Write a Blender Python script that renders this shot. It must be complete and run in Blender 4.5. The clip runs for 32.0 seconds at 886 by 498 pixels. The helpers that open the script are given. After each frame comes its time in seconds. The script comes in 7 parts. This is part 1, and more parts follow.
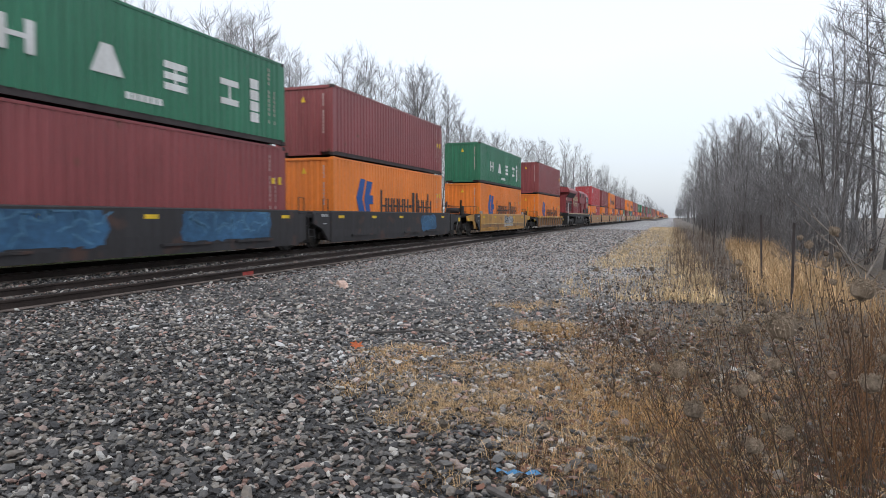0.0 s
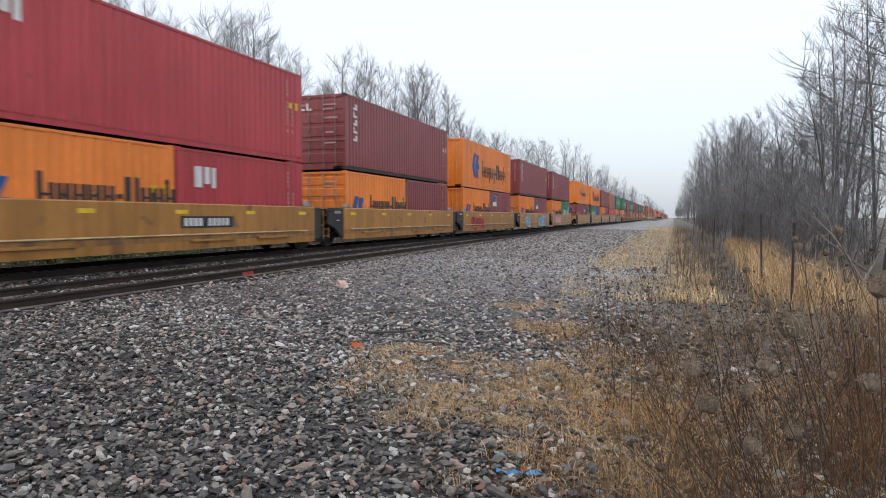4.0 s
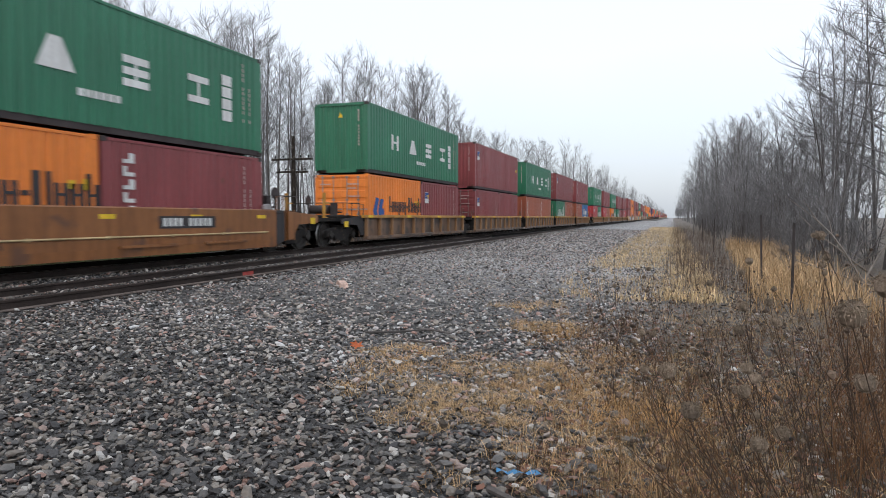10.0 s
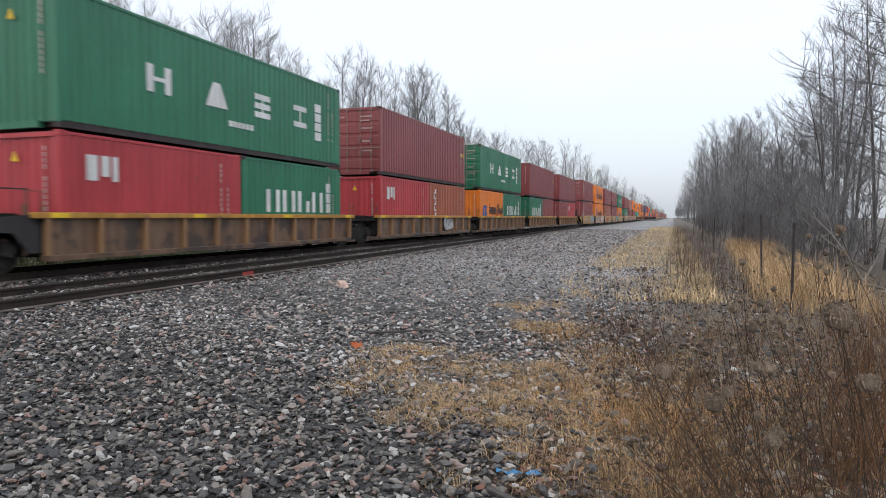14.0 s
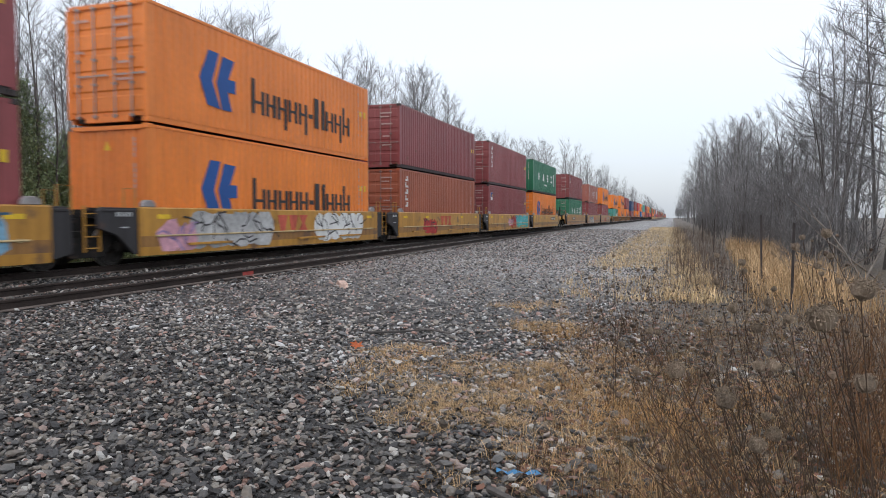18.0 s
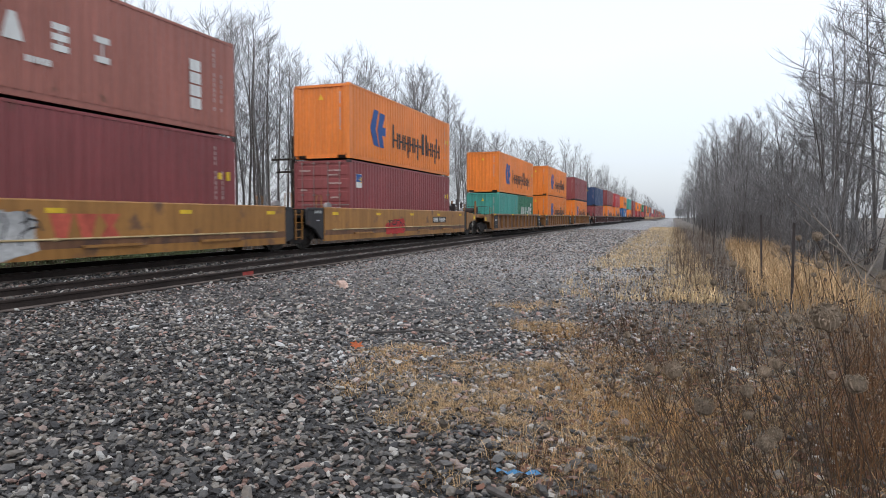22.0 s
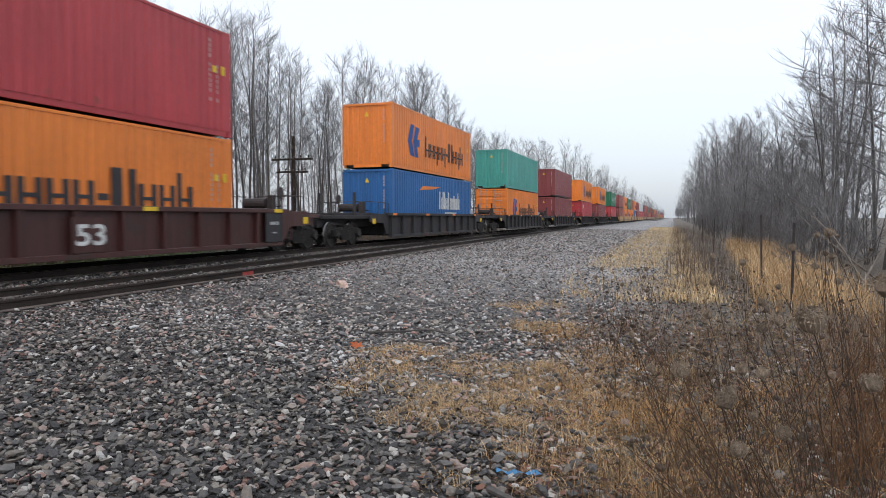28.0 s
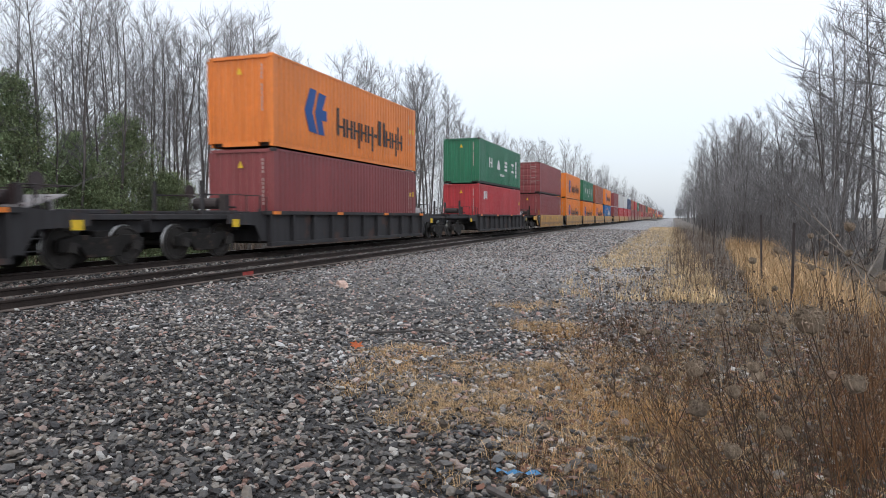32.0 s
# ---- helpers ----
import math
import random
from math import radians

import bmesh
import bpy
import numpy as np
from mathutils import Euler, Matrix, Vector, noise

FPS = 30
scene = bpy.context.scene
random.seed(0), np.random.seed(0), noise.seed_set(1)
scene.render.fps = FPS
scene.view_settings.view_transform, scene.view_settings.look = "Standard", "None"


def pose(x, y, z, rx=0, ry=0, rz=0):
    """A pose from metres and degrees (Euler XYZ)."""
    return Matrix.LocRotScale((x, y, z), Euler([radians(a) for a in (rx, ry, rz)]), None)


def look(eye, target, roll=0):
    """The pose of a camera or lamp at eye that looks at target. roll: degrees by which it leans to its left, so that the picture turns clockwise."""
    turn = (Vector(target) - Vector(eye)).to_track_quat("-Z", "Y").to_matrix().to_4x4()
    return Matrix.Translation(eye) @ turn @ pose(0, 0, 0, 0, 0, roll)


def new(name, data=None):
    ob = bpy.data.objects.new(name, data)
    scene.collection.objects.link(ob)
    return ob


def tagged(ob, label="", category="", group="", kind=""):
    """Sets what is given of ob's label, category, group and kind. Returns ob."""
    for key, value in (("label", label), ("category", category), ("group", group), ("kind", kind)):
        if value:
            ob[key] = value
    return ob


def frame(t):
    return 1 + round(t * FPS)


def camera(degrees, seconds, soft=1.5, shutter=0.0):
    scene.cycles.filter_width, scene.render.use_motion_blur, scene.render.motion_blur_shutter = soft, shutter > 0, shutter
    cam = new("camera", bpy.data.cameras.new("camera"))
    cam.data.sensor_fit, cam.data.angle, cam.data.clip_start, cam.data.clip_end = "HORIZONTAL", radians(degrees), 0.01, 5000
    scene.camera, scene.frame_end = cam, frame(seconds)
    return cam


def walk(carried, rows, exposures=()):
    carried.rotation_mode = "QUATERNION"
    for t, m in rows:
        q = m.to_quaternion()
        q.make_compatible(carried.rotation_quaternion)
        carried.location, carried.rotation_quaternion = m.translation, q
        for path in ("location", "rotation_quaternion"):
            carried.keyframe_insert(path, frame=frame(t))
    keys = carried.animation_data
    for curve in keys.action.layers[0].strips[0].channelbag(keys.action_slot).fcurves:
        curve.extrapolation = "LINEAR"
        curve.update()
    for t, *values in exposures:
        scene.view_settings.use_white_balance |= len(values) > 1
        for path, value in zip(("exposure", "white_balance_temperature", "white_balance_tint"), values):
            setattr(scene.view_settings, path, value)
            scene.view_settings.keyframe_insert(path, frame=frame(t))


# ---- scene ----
EYE = 1.55           # height of the lens over the gravel where it stands
cam = camera(66.7, 32.0, soft=0.7, shutter=0.18)
_yaw, _pitch = radians(18.89), radians(-2.69)
_aim = (-math.sin(_yaw) * math.cos(_pitch), math.cos(_yaw) * math.cos(_pitch), EYE + math.sin(_pitch))
_view = look((0, 0, EYE), _aim, 0.0)
walk(cam, [(0.0, _view), (32.0, _view)], [(0.0, 0.06, 6270, 10), (32.0, 0.06, 6270, 10)])

# ---- sky and light: overcast, misty morning ----
world = bpy.data.worlds.new("overcast_sky")
scene.world = world
world.use_nodes = True
wn, wl = world.node_tree.nodes, world.node_tree.links
wn.clear()
w_out = wn.new("ShaderNodeOutputWorld")
w_add = wn.new("ShaderNodeAddShader")
w_sky = wn.new("ShaderNodeTexSky")
w_sky.sky_type = "NISHITA"
w_sky.sun_disc = False
w_sky.sun_elevation, w_sky.sun_rotation = radians(38), radians(200)
w_sky.dust_density = 3.0
w_bg1 = wn.new("ShaderNodeBackground")
w_bg1.inputs["Strength"].default_value = 0.05
w_bg2 = wn.new("ShaderNodeBackground")
w_bg2.inputs["Strength"].default_value = 0.92
w_tc = wn.new("ShaderNodeTexCoord")
w_sep = wn.new("ShaderNodeSeparateXYZ")
w_noise = wn.new("ShaderNodeTexNoise")
w_noise.inputs["Scale"].default_value = 2.2
w_noise.inputs["Detail"].default_value = 3.0
w_mad = wn.new("ShaderNodeMath")
w_mad.operation = "MULTIPLY_ADD"
w_mad.inputs[1].default_value = 0.10
w_ramp = wn.new("ShaderNodeValToRGB")
_e = w_ramp.color_ramp.elements
_e[0].position, _e[0].color = 0.0, (0.50, 0.53, 0.56, 1)
_e[1].position, _e[1].color = 1.0, (1.0, 1.0, 1.0, 1)
for _p, _c in ((0.055, (0.60, 0.63, 0.67, 1)), (0.13, (0.73, 0.755, 0.80, 1)), (0.27, (0.92, 0.94, 0.97, 1))):
    _n = _e.new(_p)
    _n.color = _c
wl.new(w_tc.outputs["Generated"], w_sep.inputs[0])
wl.new(w_tc.outputs["Generated"], w_noise.inputs["Vector"])
wl.new(w_noise.outputs["Fac"], w_mad.inputs[0])
wl.new(w_sep.outputs["Z"], w_mad.inputs[2])
wl.new(w_mad.outputs[0], w_ramp.inputs["Fac"])
wl.new(w_ramp.outputs["Color"], w_bg2.inputs["Color"])
wl.new(w_sky.outputs["Color"], w_bg1.inputs["Color"])
wl.new(w_bg1.outputs[0], w_add.inputs[0])
wl.new(w_bg2.outputs[0], w_add.inputs[1])
wl.new(w_add.outputs[0], w_out.inputs["Surface"])

sun_data = bpy.data.lights.new("sun", "SUN")
sun_data.energy, sun_data.angle, sun_data.color = 0.5, radians(40), (1.0, 0.985, 0.96)
sun = new("sun", sun_data)
sun.matrix_world = look((30, -40, 50), (0, 10, 0))
scene.view_settings.exposure = 0.0

# ---- materials ----
MATS = {}


def material(name, base, rough=0.8, metal=0.0, vary=0.25, fine=9.0, coarse=0.9, bump=0.15, dirt=None, dirt_at=0.56,
             streak=0.0, island=0.0, per_object=0.0, tint=None, spec=0.4, bump_scale=None):
    """A surface with variation at two scales, optional dirt or rust patches and vertical run-off streaks."""
    if name in MATS:
        return MATS[name]
    m = bpy.data.materials.new(name)
    m.use_nodes = True
    n, l = m.node_tree.nodes, m.node_tree.links
    p = n["Principled BSDF"]
    p.inputs["Roughness"].default_value, p.inputs["Metallic"].default_value = rough, metal
    p.inputs["Specular IOR Level"].default_value = spec
    tc = n.new("ShaderNodeTexCoord")
    at = tc.outputs["Object"]

    def noise_at(scale, detail=4.0, source=None):
        t = n.new("ShaderNodeTexNoise")
        t.inputs["Scale"].default_value, t.inputs["Detail"].default_value = scale, detail
        l.new(source or at, t.inputs["Vector"])
        return t.outputs["Fac"]

    def mixed(kind, fac, a, b):
        x = n.new("ShaderNodeMix")
        x.data_type, x.blend_type = "RGBA", kind
        for socket, value in ((x.inputs[0], fac), (x.inputs[6], a), (x.inputs[7], b)):
            if isinstance(value, (int, float)):
                socket.default_value = value
            elif isinstance(value, tuple):
                socket.default_value = (*value, 1.0)
            else:
                l.new(value, socket)
        return x.outputs[2]

    def ramp(fac, lo, hi):
        r = n.new("ShaderNodeMapRange")
        r.inputs[1].default_value, r.inputs[2].default_value = lo, hi
        l.new(fac, r.inputs[0])
        return r.outputs[0]

    dark = tuple(c * (1 - vary) for c in base)
    light = tuple(min(1.0, c * (1 + vary)) for c in base)
    colour = mixed("MIX", ramp(noise_at(coarse), 0.3, 0.7), dark, light)
    f = noise_at(fine, 6.0)
    colour = mixed("MULTIPLY", 1.0, colour, mixed("MIX", ramp(f, 0.25, 0.75), (1 - vary,) * 3, (1 + vary * 0.6,) * 3))
    if tint:
        colour = mixed("MIX", ramp(noise_at(coarse * 2.7), 0.5, 0.72), colour, tint)
    if streak:
        mp = n.new("ShaderNodeMapping")
        mp.inputs["Scale"].default_value = (3.5, 3.5, 0.22)
        l.new(at, mp.inputs["Vector"])
        colour = mixed("MULTIPLY", streak, colour, mixed("MIX", ramp(noise_at(1.6, 5.0, mp.outputs[0]), 0.38, 0.62), (0.55, 0.5, 0.46), (1.06, 1.06, 1.06)))
    if dirt:
        colour = mixed("MIX", ramp(noise_at(coarse * 3.1, 8.0), dirt_at, dirt_at + 0.09), colour, dirt)
    if island:
        g = n.new("ShaderNodeNewGeometry")
        colour = mixed("MULTIPLY", 1.0, colour, mixed("MIX", g.outputs["Random Per Island"], (1 - island,) * 3, (1 + island,) * 3))
    if per_object:
        o = n.new("ShaderNodeObjectInfo")
        colour = mixed("MULTIPLY", 1.0, colour, mixed("MIX", o.outputs["Random"], (1 - per_object,) * 3, (1 + per_object,) * 3))
    l.new(colour, p.inputs["Base Color"])
    if bump:
        b = n.new("ShaderNodeBump")
        b.inputs["Strength"].default_value, b.inputs["Distance"].default_value = bump, 0.02
        l.new(noise_at(bump_scale or fine * 2, 5.0), b.inputs["Height"])
        l.new(b.outputs["Normal"], p.inputs["Normal"])
    MATS[name] = m
    return m


def paint(name, base, rust=(0.13, 0.055, 0.03), wear=0.66, streak=0.28, rough=0.42):
    return material(name, base, rough, 0, 0.10, 7.0, 0.5, 0.05, rust, wear, streak, per_object=0.07, spec=0.5)


PAINT = {
    "M": paint("maroon_paint", (0.245, 0.054, 0.058)),
    "R": paint("red_paint", (0.45, 0.044, 0.054), wear=0.68),
    "B": paint("rust_brown_paint", (0.345, 0.098, 0.052)),
    "P": paint("faded_red_paint_coat", (0.36, 0.128, 0.098)),
    "O": paint("orange_paint", (0.80, 0.225, 0.030), wear=0.72, streak=0.16),
    "G": paint("green_paint", (0.024, 0.170, 0.090), wear=0.72),
    "T": paint("teal_paint", (0.070, 0.35, 0.30), wear=0.66),
    "N": paint("navy_paint", (0.024, 0.058, 0.155), wear=0.70),
    "L": paint("blue_paint", (0.016, 0.125, 0.36), wear=0.72),
    "W": paint("white_paint", (0.62, 0.63, 0.63), wear=0.68),
}
WHITE_MARK = material("white_marking", (0.72, 0.73, 0.72), 0.6, vary=0.12, bump=0, streak=0.3)
BLUE_MARK = material("blue_marking", (0.02, 0.085, 0.30), 0.6, vary=0.12, bump=0)
BLACK_MARK = material("black_marking", (0.035, 0.032, 0.035), 0.6, vary=0.2, bump=0)
YELLOW_MARK = material("yellow_marking", (0.75, 0.50, 0.03), 0.6, vary=0.15, bump=0)
STENCIL = material("grey_white_stencil", (0.45, 0.46, 0.46), 0.65, vary=0.2, bump=0)
PALE_MARK = material("pale_marking", (0.46, 0.36, 0.34), 0.65, vary=0.15, bump=0)
# dark steel; also stands for shade along the upper boxes' bottom rails
STEEL_AND_SHADE = material("dark_steel_and_shade", (0.055, 0.045, 0.045), 0.7, 0.2, 0.3)
ROD = material("dull_painted_rod", (0.24, 0.17, 0.165), 0.6, 0.2, 0.2)
GALV = material("galvanised_rod", (0.33, 0.31, 0.31), 0.5, 0.5, 0.2)
CAR_YELLOW = paint("yellow_car_paint", (0.50, 0.255, 0.042), (0.16, 0.085, 0.04), 0.60, 0.6)
CAR_OCHRE = paint("ochre_car_paint", (0.42, 0.195, 0.042), (0.17, 0.08, 0.04), 0.62, 0.55)
CAR_ORANGE = paint("rust_orange_car_paint", (0.27, 0.108, 0.035), (0.13, 0.06, 0.035), 0.60, 0.6)
CAR_GRIME = paint("grimy_ochre_car_paint", (0.31, 0.155, 0.045), (0.14, 0.075, 0.04), 0.54, 0.7)
CAR_TAN = paint("tan_car_paint", (0.265, 0.130, 0.048), (0.12, 0.06, 0.035), 0.55, 0.7)
WORN_PIPE = material("worn_pale_pipe", (0.50, 0.38, 0.20), 0.6, 0, 0.35, 6, 1.1, 0)
CAR_AMBER = paint("amber_car_paint", (0.36, 0.172, 0.044), (0.15, 0.075, 0.04), 0.60, 0.6)
CAR_RUST = paint("rusty_brown_car_paint", (0.195, 0.092, 0.045), (0.09, 0.045, 0.03), 0.52, 0.7)
CAR_PANEL = paint("dark_rusty_car_panel", (0.165, 0.098, 0.062), (0.060, 0.042, 0.034), 0.50, 0.8)
CAR_RIB = paint("worn_rust_tan_rib", (0.31, 0.175, 0.090), (0.12, 0.065, 0.04), 0.54, 0.6)
CAR_DARK = paint("black_car_paint", (0.032, 0.030, 0.033), (0.065, 0.035, 0.028), 0.58, 0.6, 0.7)
CAR_MAROON = paint("dark_maroon_car_paint", (0.075, 0.026, 0.024), (0.05, 0.03, 0.025), 0.58, 0.6)
TRUCK_STEEL = material("grimy_truck_steel", (0.020, 0.018, 0.017), 0.8, 0.1, 0.35, 14, 2.0, 0.3, (0.07, 0.046, 0.034), 0.6, spec=0.25)
WHEEL_STEEL = material("wheel_steel", (0.045, 0.040, 0.037), 0.65, 0.4, 0.3, 12, 2.0, 0.2)
BRIGHT_STEEL = material("worn_bright_steel", (0.55, 0.54, 0.53), 0.28, 1.0, 0.15, 20, 3.0, 0.05)
RAIL_DUST = material("dusty_rail_foot", (0.15, 0.12, 0.105), 0.9, 0, 0.35, 20, 2.0, 0.3)
HEAD_BROWN = material("dark_brown_seed_head", (0.125, 0.090, 0.066), 0.95, 0, 0.4, 60, 8, 0.5, island=0.45)
OLIVE = material("olive_yellow_grass", (0.165, 0.122, 0.066), 0.9, 0, 0.3, 8, 0.5, 0, island=0.5)
DEAD_BOUGH = material("weathered_dead_wood", (0.20, 0.175, 0.155), 0.9, 0, 0.3, 10, 1.5, 0.2)
RUST_GRASS = material("rusty_gold_grass", (0.42, 0.250, 0.108), 0.9, 0, 0.3, 8, 0.5, 0, island=0.5)
GREY_WEED = material("grey_brown_weed", (0.125, 0.088, 0.064), 0.9, 0, 0.3, 10, 0.8, 0, island=0.5)
TUFT = material("warm_brown_tuft", (0.098, 0.060, 0.031), 0.9, 0, 0.35, 10, 0.6, 0, island=0.6, tint=(0.26, 0.165, 0.075))
RAIL_STEEL = material("rusty_rail_steel", (0.036, 0.025, 0.021), 0.75, 0.2, 0.3, 22, 1.4, 0.3)
TIE_WOOD = material("creosoted_tie_wood", (0.040, 0.031, 0.026), 0.9, 0, 0.4, 18, 2.0, 0.6, (0.14, 0.12, 0.10), 0.58, per_object=0.25)
LOCO_RED = paint("locomotive_red_paint", (0.275, 0.044, 0.052), (0.10, 0.02, 0.02), 0.66, 0.55, 0.45)
LOCO_CREAM = material("cream_marking", (0.60, 0.51, 0.33), 0.6, vary=0.15, bump=0, streak=0.4)
LOCO_GREY = material("grimy_grey_steel", (0.052, 0.050, 0.050), 0.7, 0.2, 0.3, 12, 1.5, 0.2, (0.07, 0.06, 0.05), 0.55)
LOCO_BLACK = material("sooty_black_steel", (0.022, 0.021, 0.021), 0.65, 0.2, 0.35, 10, 1.5, 0.2)
GLASS = material("dark_window_glass", (0.02, 0.025, 0.03), 0.08, 0.0, 0.1, bump=0, spec=0.8)
BARK = material("grey_brown_bark", (0.115, 0.106, 0.102), 0.95, 0, 0.35, 16, 1.2, 0.6, island=0.25, per_object=0.25)
TWIG = material("grey_brown_twigs", (0.170, 0.166, 0.170), 0.95, 0, 0.25, 6, 0.6, 0, island=0.3, per_object=0.25)
PALE_BARK = material("pale_birch_bark", (0.42, 0.41, 0.39), 0.85, 0, 0.25, 9, 2.0, 0.4, (0.10, 0.09, 0.08), 0.60)
NEEDLES = material("dull_cedar_foliage", (0.225, 0.285, 0.160), 0.95, 0, 0.35, 5, 0.7, 0, island=0.5, spec=0.1)
STRAW = material("straw_dry_grass", (0.50, 0.345, 0.19), 0.9, 0, 0.25, 7, 0.35, 0, island=0.45, tint=(0.36, 0.21, 0.10))
BLEACHED = material("bleached_dry_grass", (0.60, 0.465, 0.28), 0.9, 0, 0.22, 7, 0.35, 0, island=0.4, tint=(0.46, 0.31, 0.16))
WEED = material("brown_dry_weed_stem", (0.056, 0.036, 0.024), 0.9, 0, 0.3, 10, 0.8, 0, island=0.4, per_object=0.2)
REDWEED = material("rust_brown_dry_stem", (0.150, 0.078, 0.036), 0.9, 0, 0.3, 10, 0.8, 0, island=0.4)
SEED = material("grey_brown_seed_head", (0.28, 0.22, 0.165), 0.95, 0, 0.35, 40, 5, 0.5, island=0.3, per_object=0.2)
LEAF = material("dead_brown_leaf", (0.13, 0.065, 0.045), 0.85, 0, 0.35, 20, 2.0, 0.1, island=0.6)


def ramp_material(name, stops, by, rough=0.55, bump=0.3, fine=40.0, scale=14.0):
    """Stone: a colour picked per island, per object or per cell from a range of stone colours."""
    m = bpy.data.materials.new(name)
    m.use_nodes = True
    n, l = m.node_tree.nodes, m.node_tree.links
    p = n["Principled BSDF"]
    p.inputs["Roughness"].default_value = rough
    p.inputs["Specular IOR Level"].default_value = 0.5
    tc = n.new("ShaderNodeTexCoord")
    r = n.new("ShaderNodeValToRGB")
    r.color_ramp.interpolation = "LINEAR"
    e = r.color_ramp.elements
    e[0].position, e[0].color = stops[0][0], (*stops[0][1], 1)
    e[1].position, e[1].color = stops[-1][0], (*stops[-1][1], 1)
    for at, c in stops[1:-1]:
        e.new(at).color = (*c, 1)
    height = None
    if by == "island":
        l.new(n.new("ShaderNodeNewGeometry").outputs["Random Per Island"], r.inputs[0])
    elif by == "object":
        l.new(n.new("ShaderNodeObjectInfo").outputs["Random"], r.inputs[0])
    else:
        v = n.new("ShaderNodeTexVoronoi")
        v.inputs["Scale"].default_value = scale
        l.new(tc.outputs["Object"], v.inputs["Vector"])
        s = n.new("ShaderNodeSeparateColor")
        l.new(v.outputs["Color"], s.inputs[0])
        l.new(s.outputs[0], r.inputs[0])
        height = v.outputs["Distance"]
    t = n.new("ShaderNodeTexNoise")
    t.inputs["Scale"].default_value, t.inputs["Detail"].default_value = fine, 6.0
    l.new(tc.outputs["Object"], t.inputs["Vector"])
    x = n.new("ShaderNodeMix")
    x.data_type, x.blend_type = "RGBA", "OVERLAY"
    x.inputs[0].default_value = 0.55
    l.new(r.outputs[0], x.inputs[6])
    l.new(t.outputs["Fac"], x.inputs[7])
    l.new(x.outputs[2], p.inputs["Base Color"])
    b = n.new("ShaderNodeBump")
    b.inputs["Strength"].default_value, b.inputs["Distance"].default_value = bump, 0.02
    if height:
        b.invert = True
        b.inputs["Distance"].default_value = 0.05
        l.new(height, b.inputs["Height"])
    else:
        l.new(t.outputs["Fac"], b.inputs["Height"])
    l.new(b.outputs["Normal"], p.inputs["Normal"])
    MATS[name] = m
    return m


STONES = ((0.0, (0.012, 0.0115, 0.012)), (0.22, (0.040, 0.039, 0.041)), (0.48, (0.118, 0.113, 0.108)), (0.66, (0.150, 0.128, 0.106)), (0.78, (0.245, 0.232, 0.212)),
          (0.87, (0.22, 0.125, 0.098)), (0.95, (0.37, 0.355, 0.33)), (1.0, (0.47, 0.455, 0.43)))
# bed stones farther off: distance haze lightens their colour
HAZED_BED = ((0.0, (0.095, 0.095, 0.101)), (0.5, (0.315, 0.312, 0.320)), (0.85, (0.49, 0.483, 0.48)), (1.0, (0.70, 0.69, 0.68)))
# lightened copy of the stones: haze put into the colour of the paler lane
HAZED_STONES = tuple((a, tuple(min(0.5, k * 1.5 + 0.03) for k in c)) for a, c in STONES)
STONE_HAZED = ramp_material("hazed_pale_crushed_stone", HAZED_STONES, "island")
STONE_LOOSE = ramp_material("grey_crushed_stone", STONES, "island")
STONE_PART = ramp_material("grey_crushed_stone_single", STONES, "object")

# ---- mesh helpers ----


def add_box(bm, x0, x1, y0, y1, z0, z1, bevel=0.0):
    v = [bm.verts.new((x, y, z)) for x in (x0, x1) for y in (y0, y1) for z in (z0, z1)]
    for f in ((0, 1, 3, 2), (4, 6, 7, 5), (0, 4, 5, 1), (2, 3, 7, 6), (0, 2, 6, 4), (1, 5, 7, 3)):
        bm.faces.new([v[i] for i in f])
    return v


def add_prism(bm, outline, x0, x1):
    """An outline of (y, z) points pushed from x0 to x1."""
    a = [bm.verts.new((x0, y, z)) for y, z in outline]
    b = [bm.verts.new((x1, y, z)) for y, z in outline]
    n = len(outline)
    bm.faces.new(a)
    bm.faces.new(b[::-1])
    for i in range(n):
        bm.faces.new((a[i], b[i], b[(i + 1) % n], a[(i + 1) % n]))


def add_tube(bm, path, radii, sides=6, caps=True):
    """A tube through the points of path."""
    rings = []
    for i, p in enumerate(path):
        a, b = Vector(path[max(i - 1, 0)]), Vector(path[min(i + 1, len(path) - 1)])
        d = (b - a).normalized()
        u = d.orthogonal().normalized()
        w = d.cross(u)
        r = radii[i] if isinstance(radii, (list, tuple)) else radii
        rings.append([bm.verts.new(Vector(p) + (u * math.cos(k * math.tau / sides) + w * math.sin(k * math.tau / sides)) * r) for k in range(sides)])
    for r0, r1 in zip(rings, rings[1:]):
        for k in range(sides):
            bm.faces.new((r0[k], r0[(k + 1) % sides], r1[(k + 1) % sides], r1[k]))
    if caps:
        bm.faces.new(rings[0][::-1])
        bm.faces.new(rings[-1])


def add_lathe(bm, profile, axis_x=True, sides=20, centre=(0, 0, 0)):
    """A profile of (along, radius) turned round the x axis (or z)."""
    rings = []
    for a, r in profile:
        ring = []
        for k in range(sides):
            c, s = math.cos(k * math.tau / sides) * r, math.sin(k * math.tau / sides) * r
            p = (a, c, s) if axis_x else (c, s, a)
            ring.append(bm.verts.new([p[i] + centre[i] for i in range(3)]))
        rings.append(ring)
    for r0, r1 in zip(rings, rings[1:]):
        for k in range(sides):
            bm.faces.new((r0[k], r0[(k + 1) % sides], r1[(k + 1) % sides], r1[k]))
    bm.faces.new(rings[0][::-1])
    bm.faces.new(rings[-1])


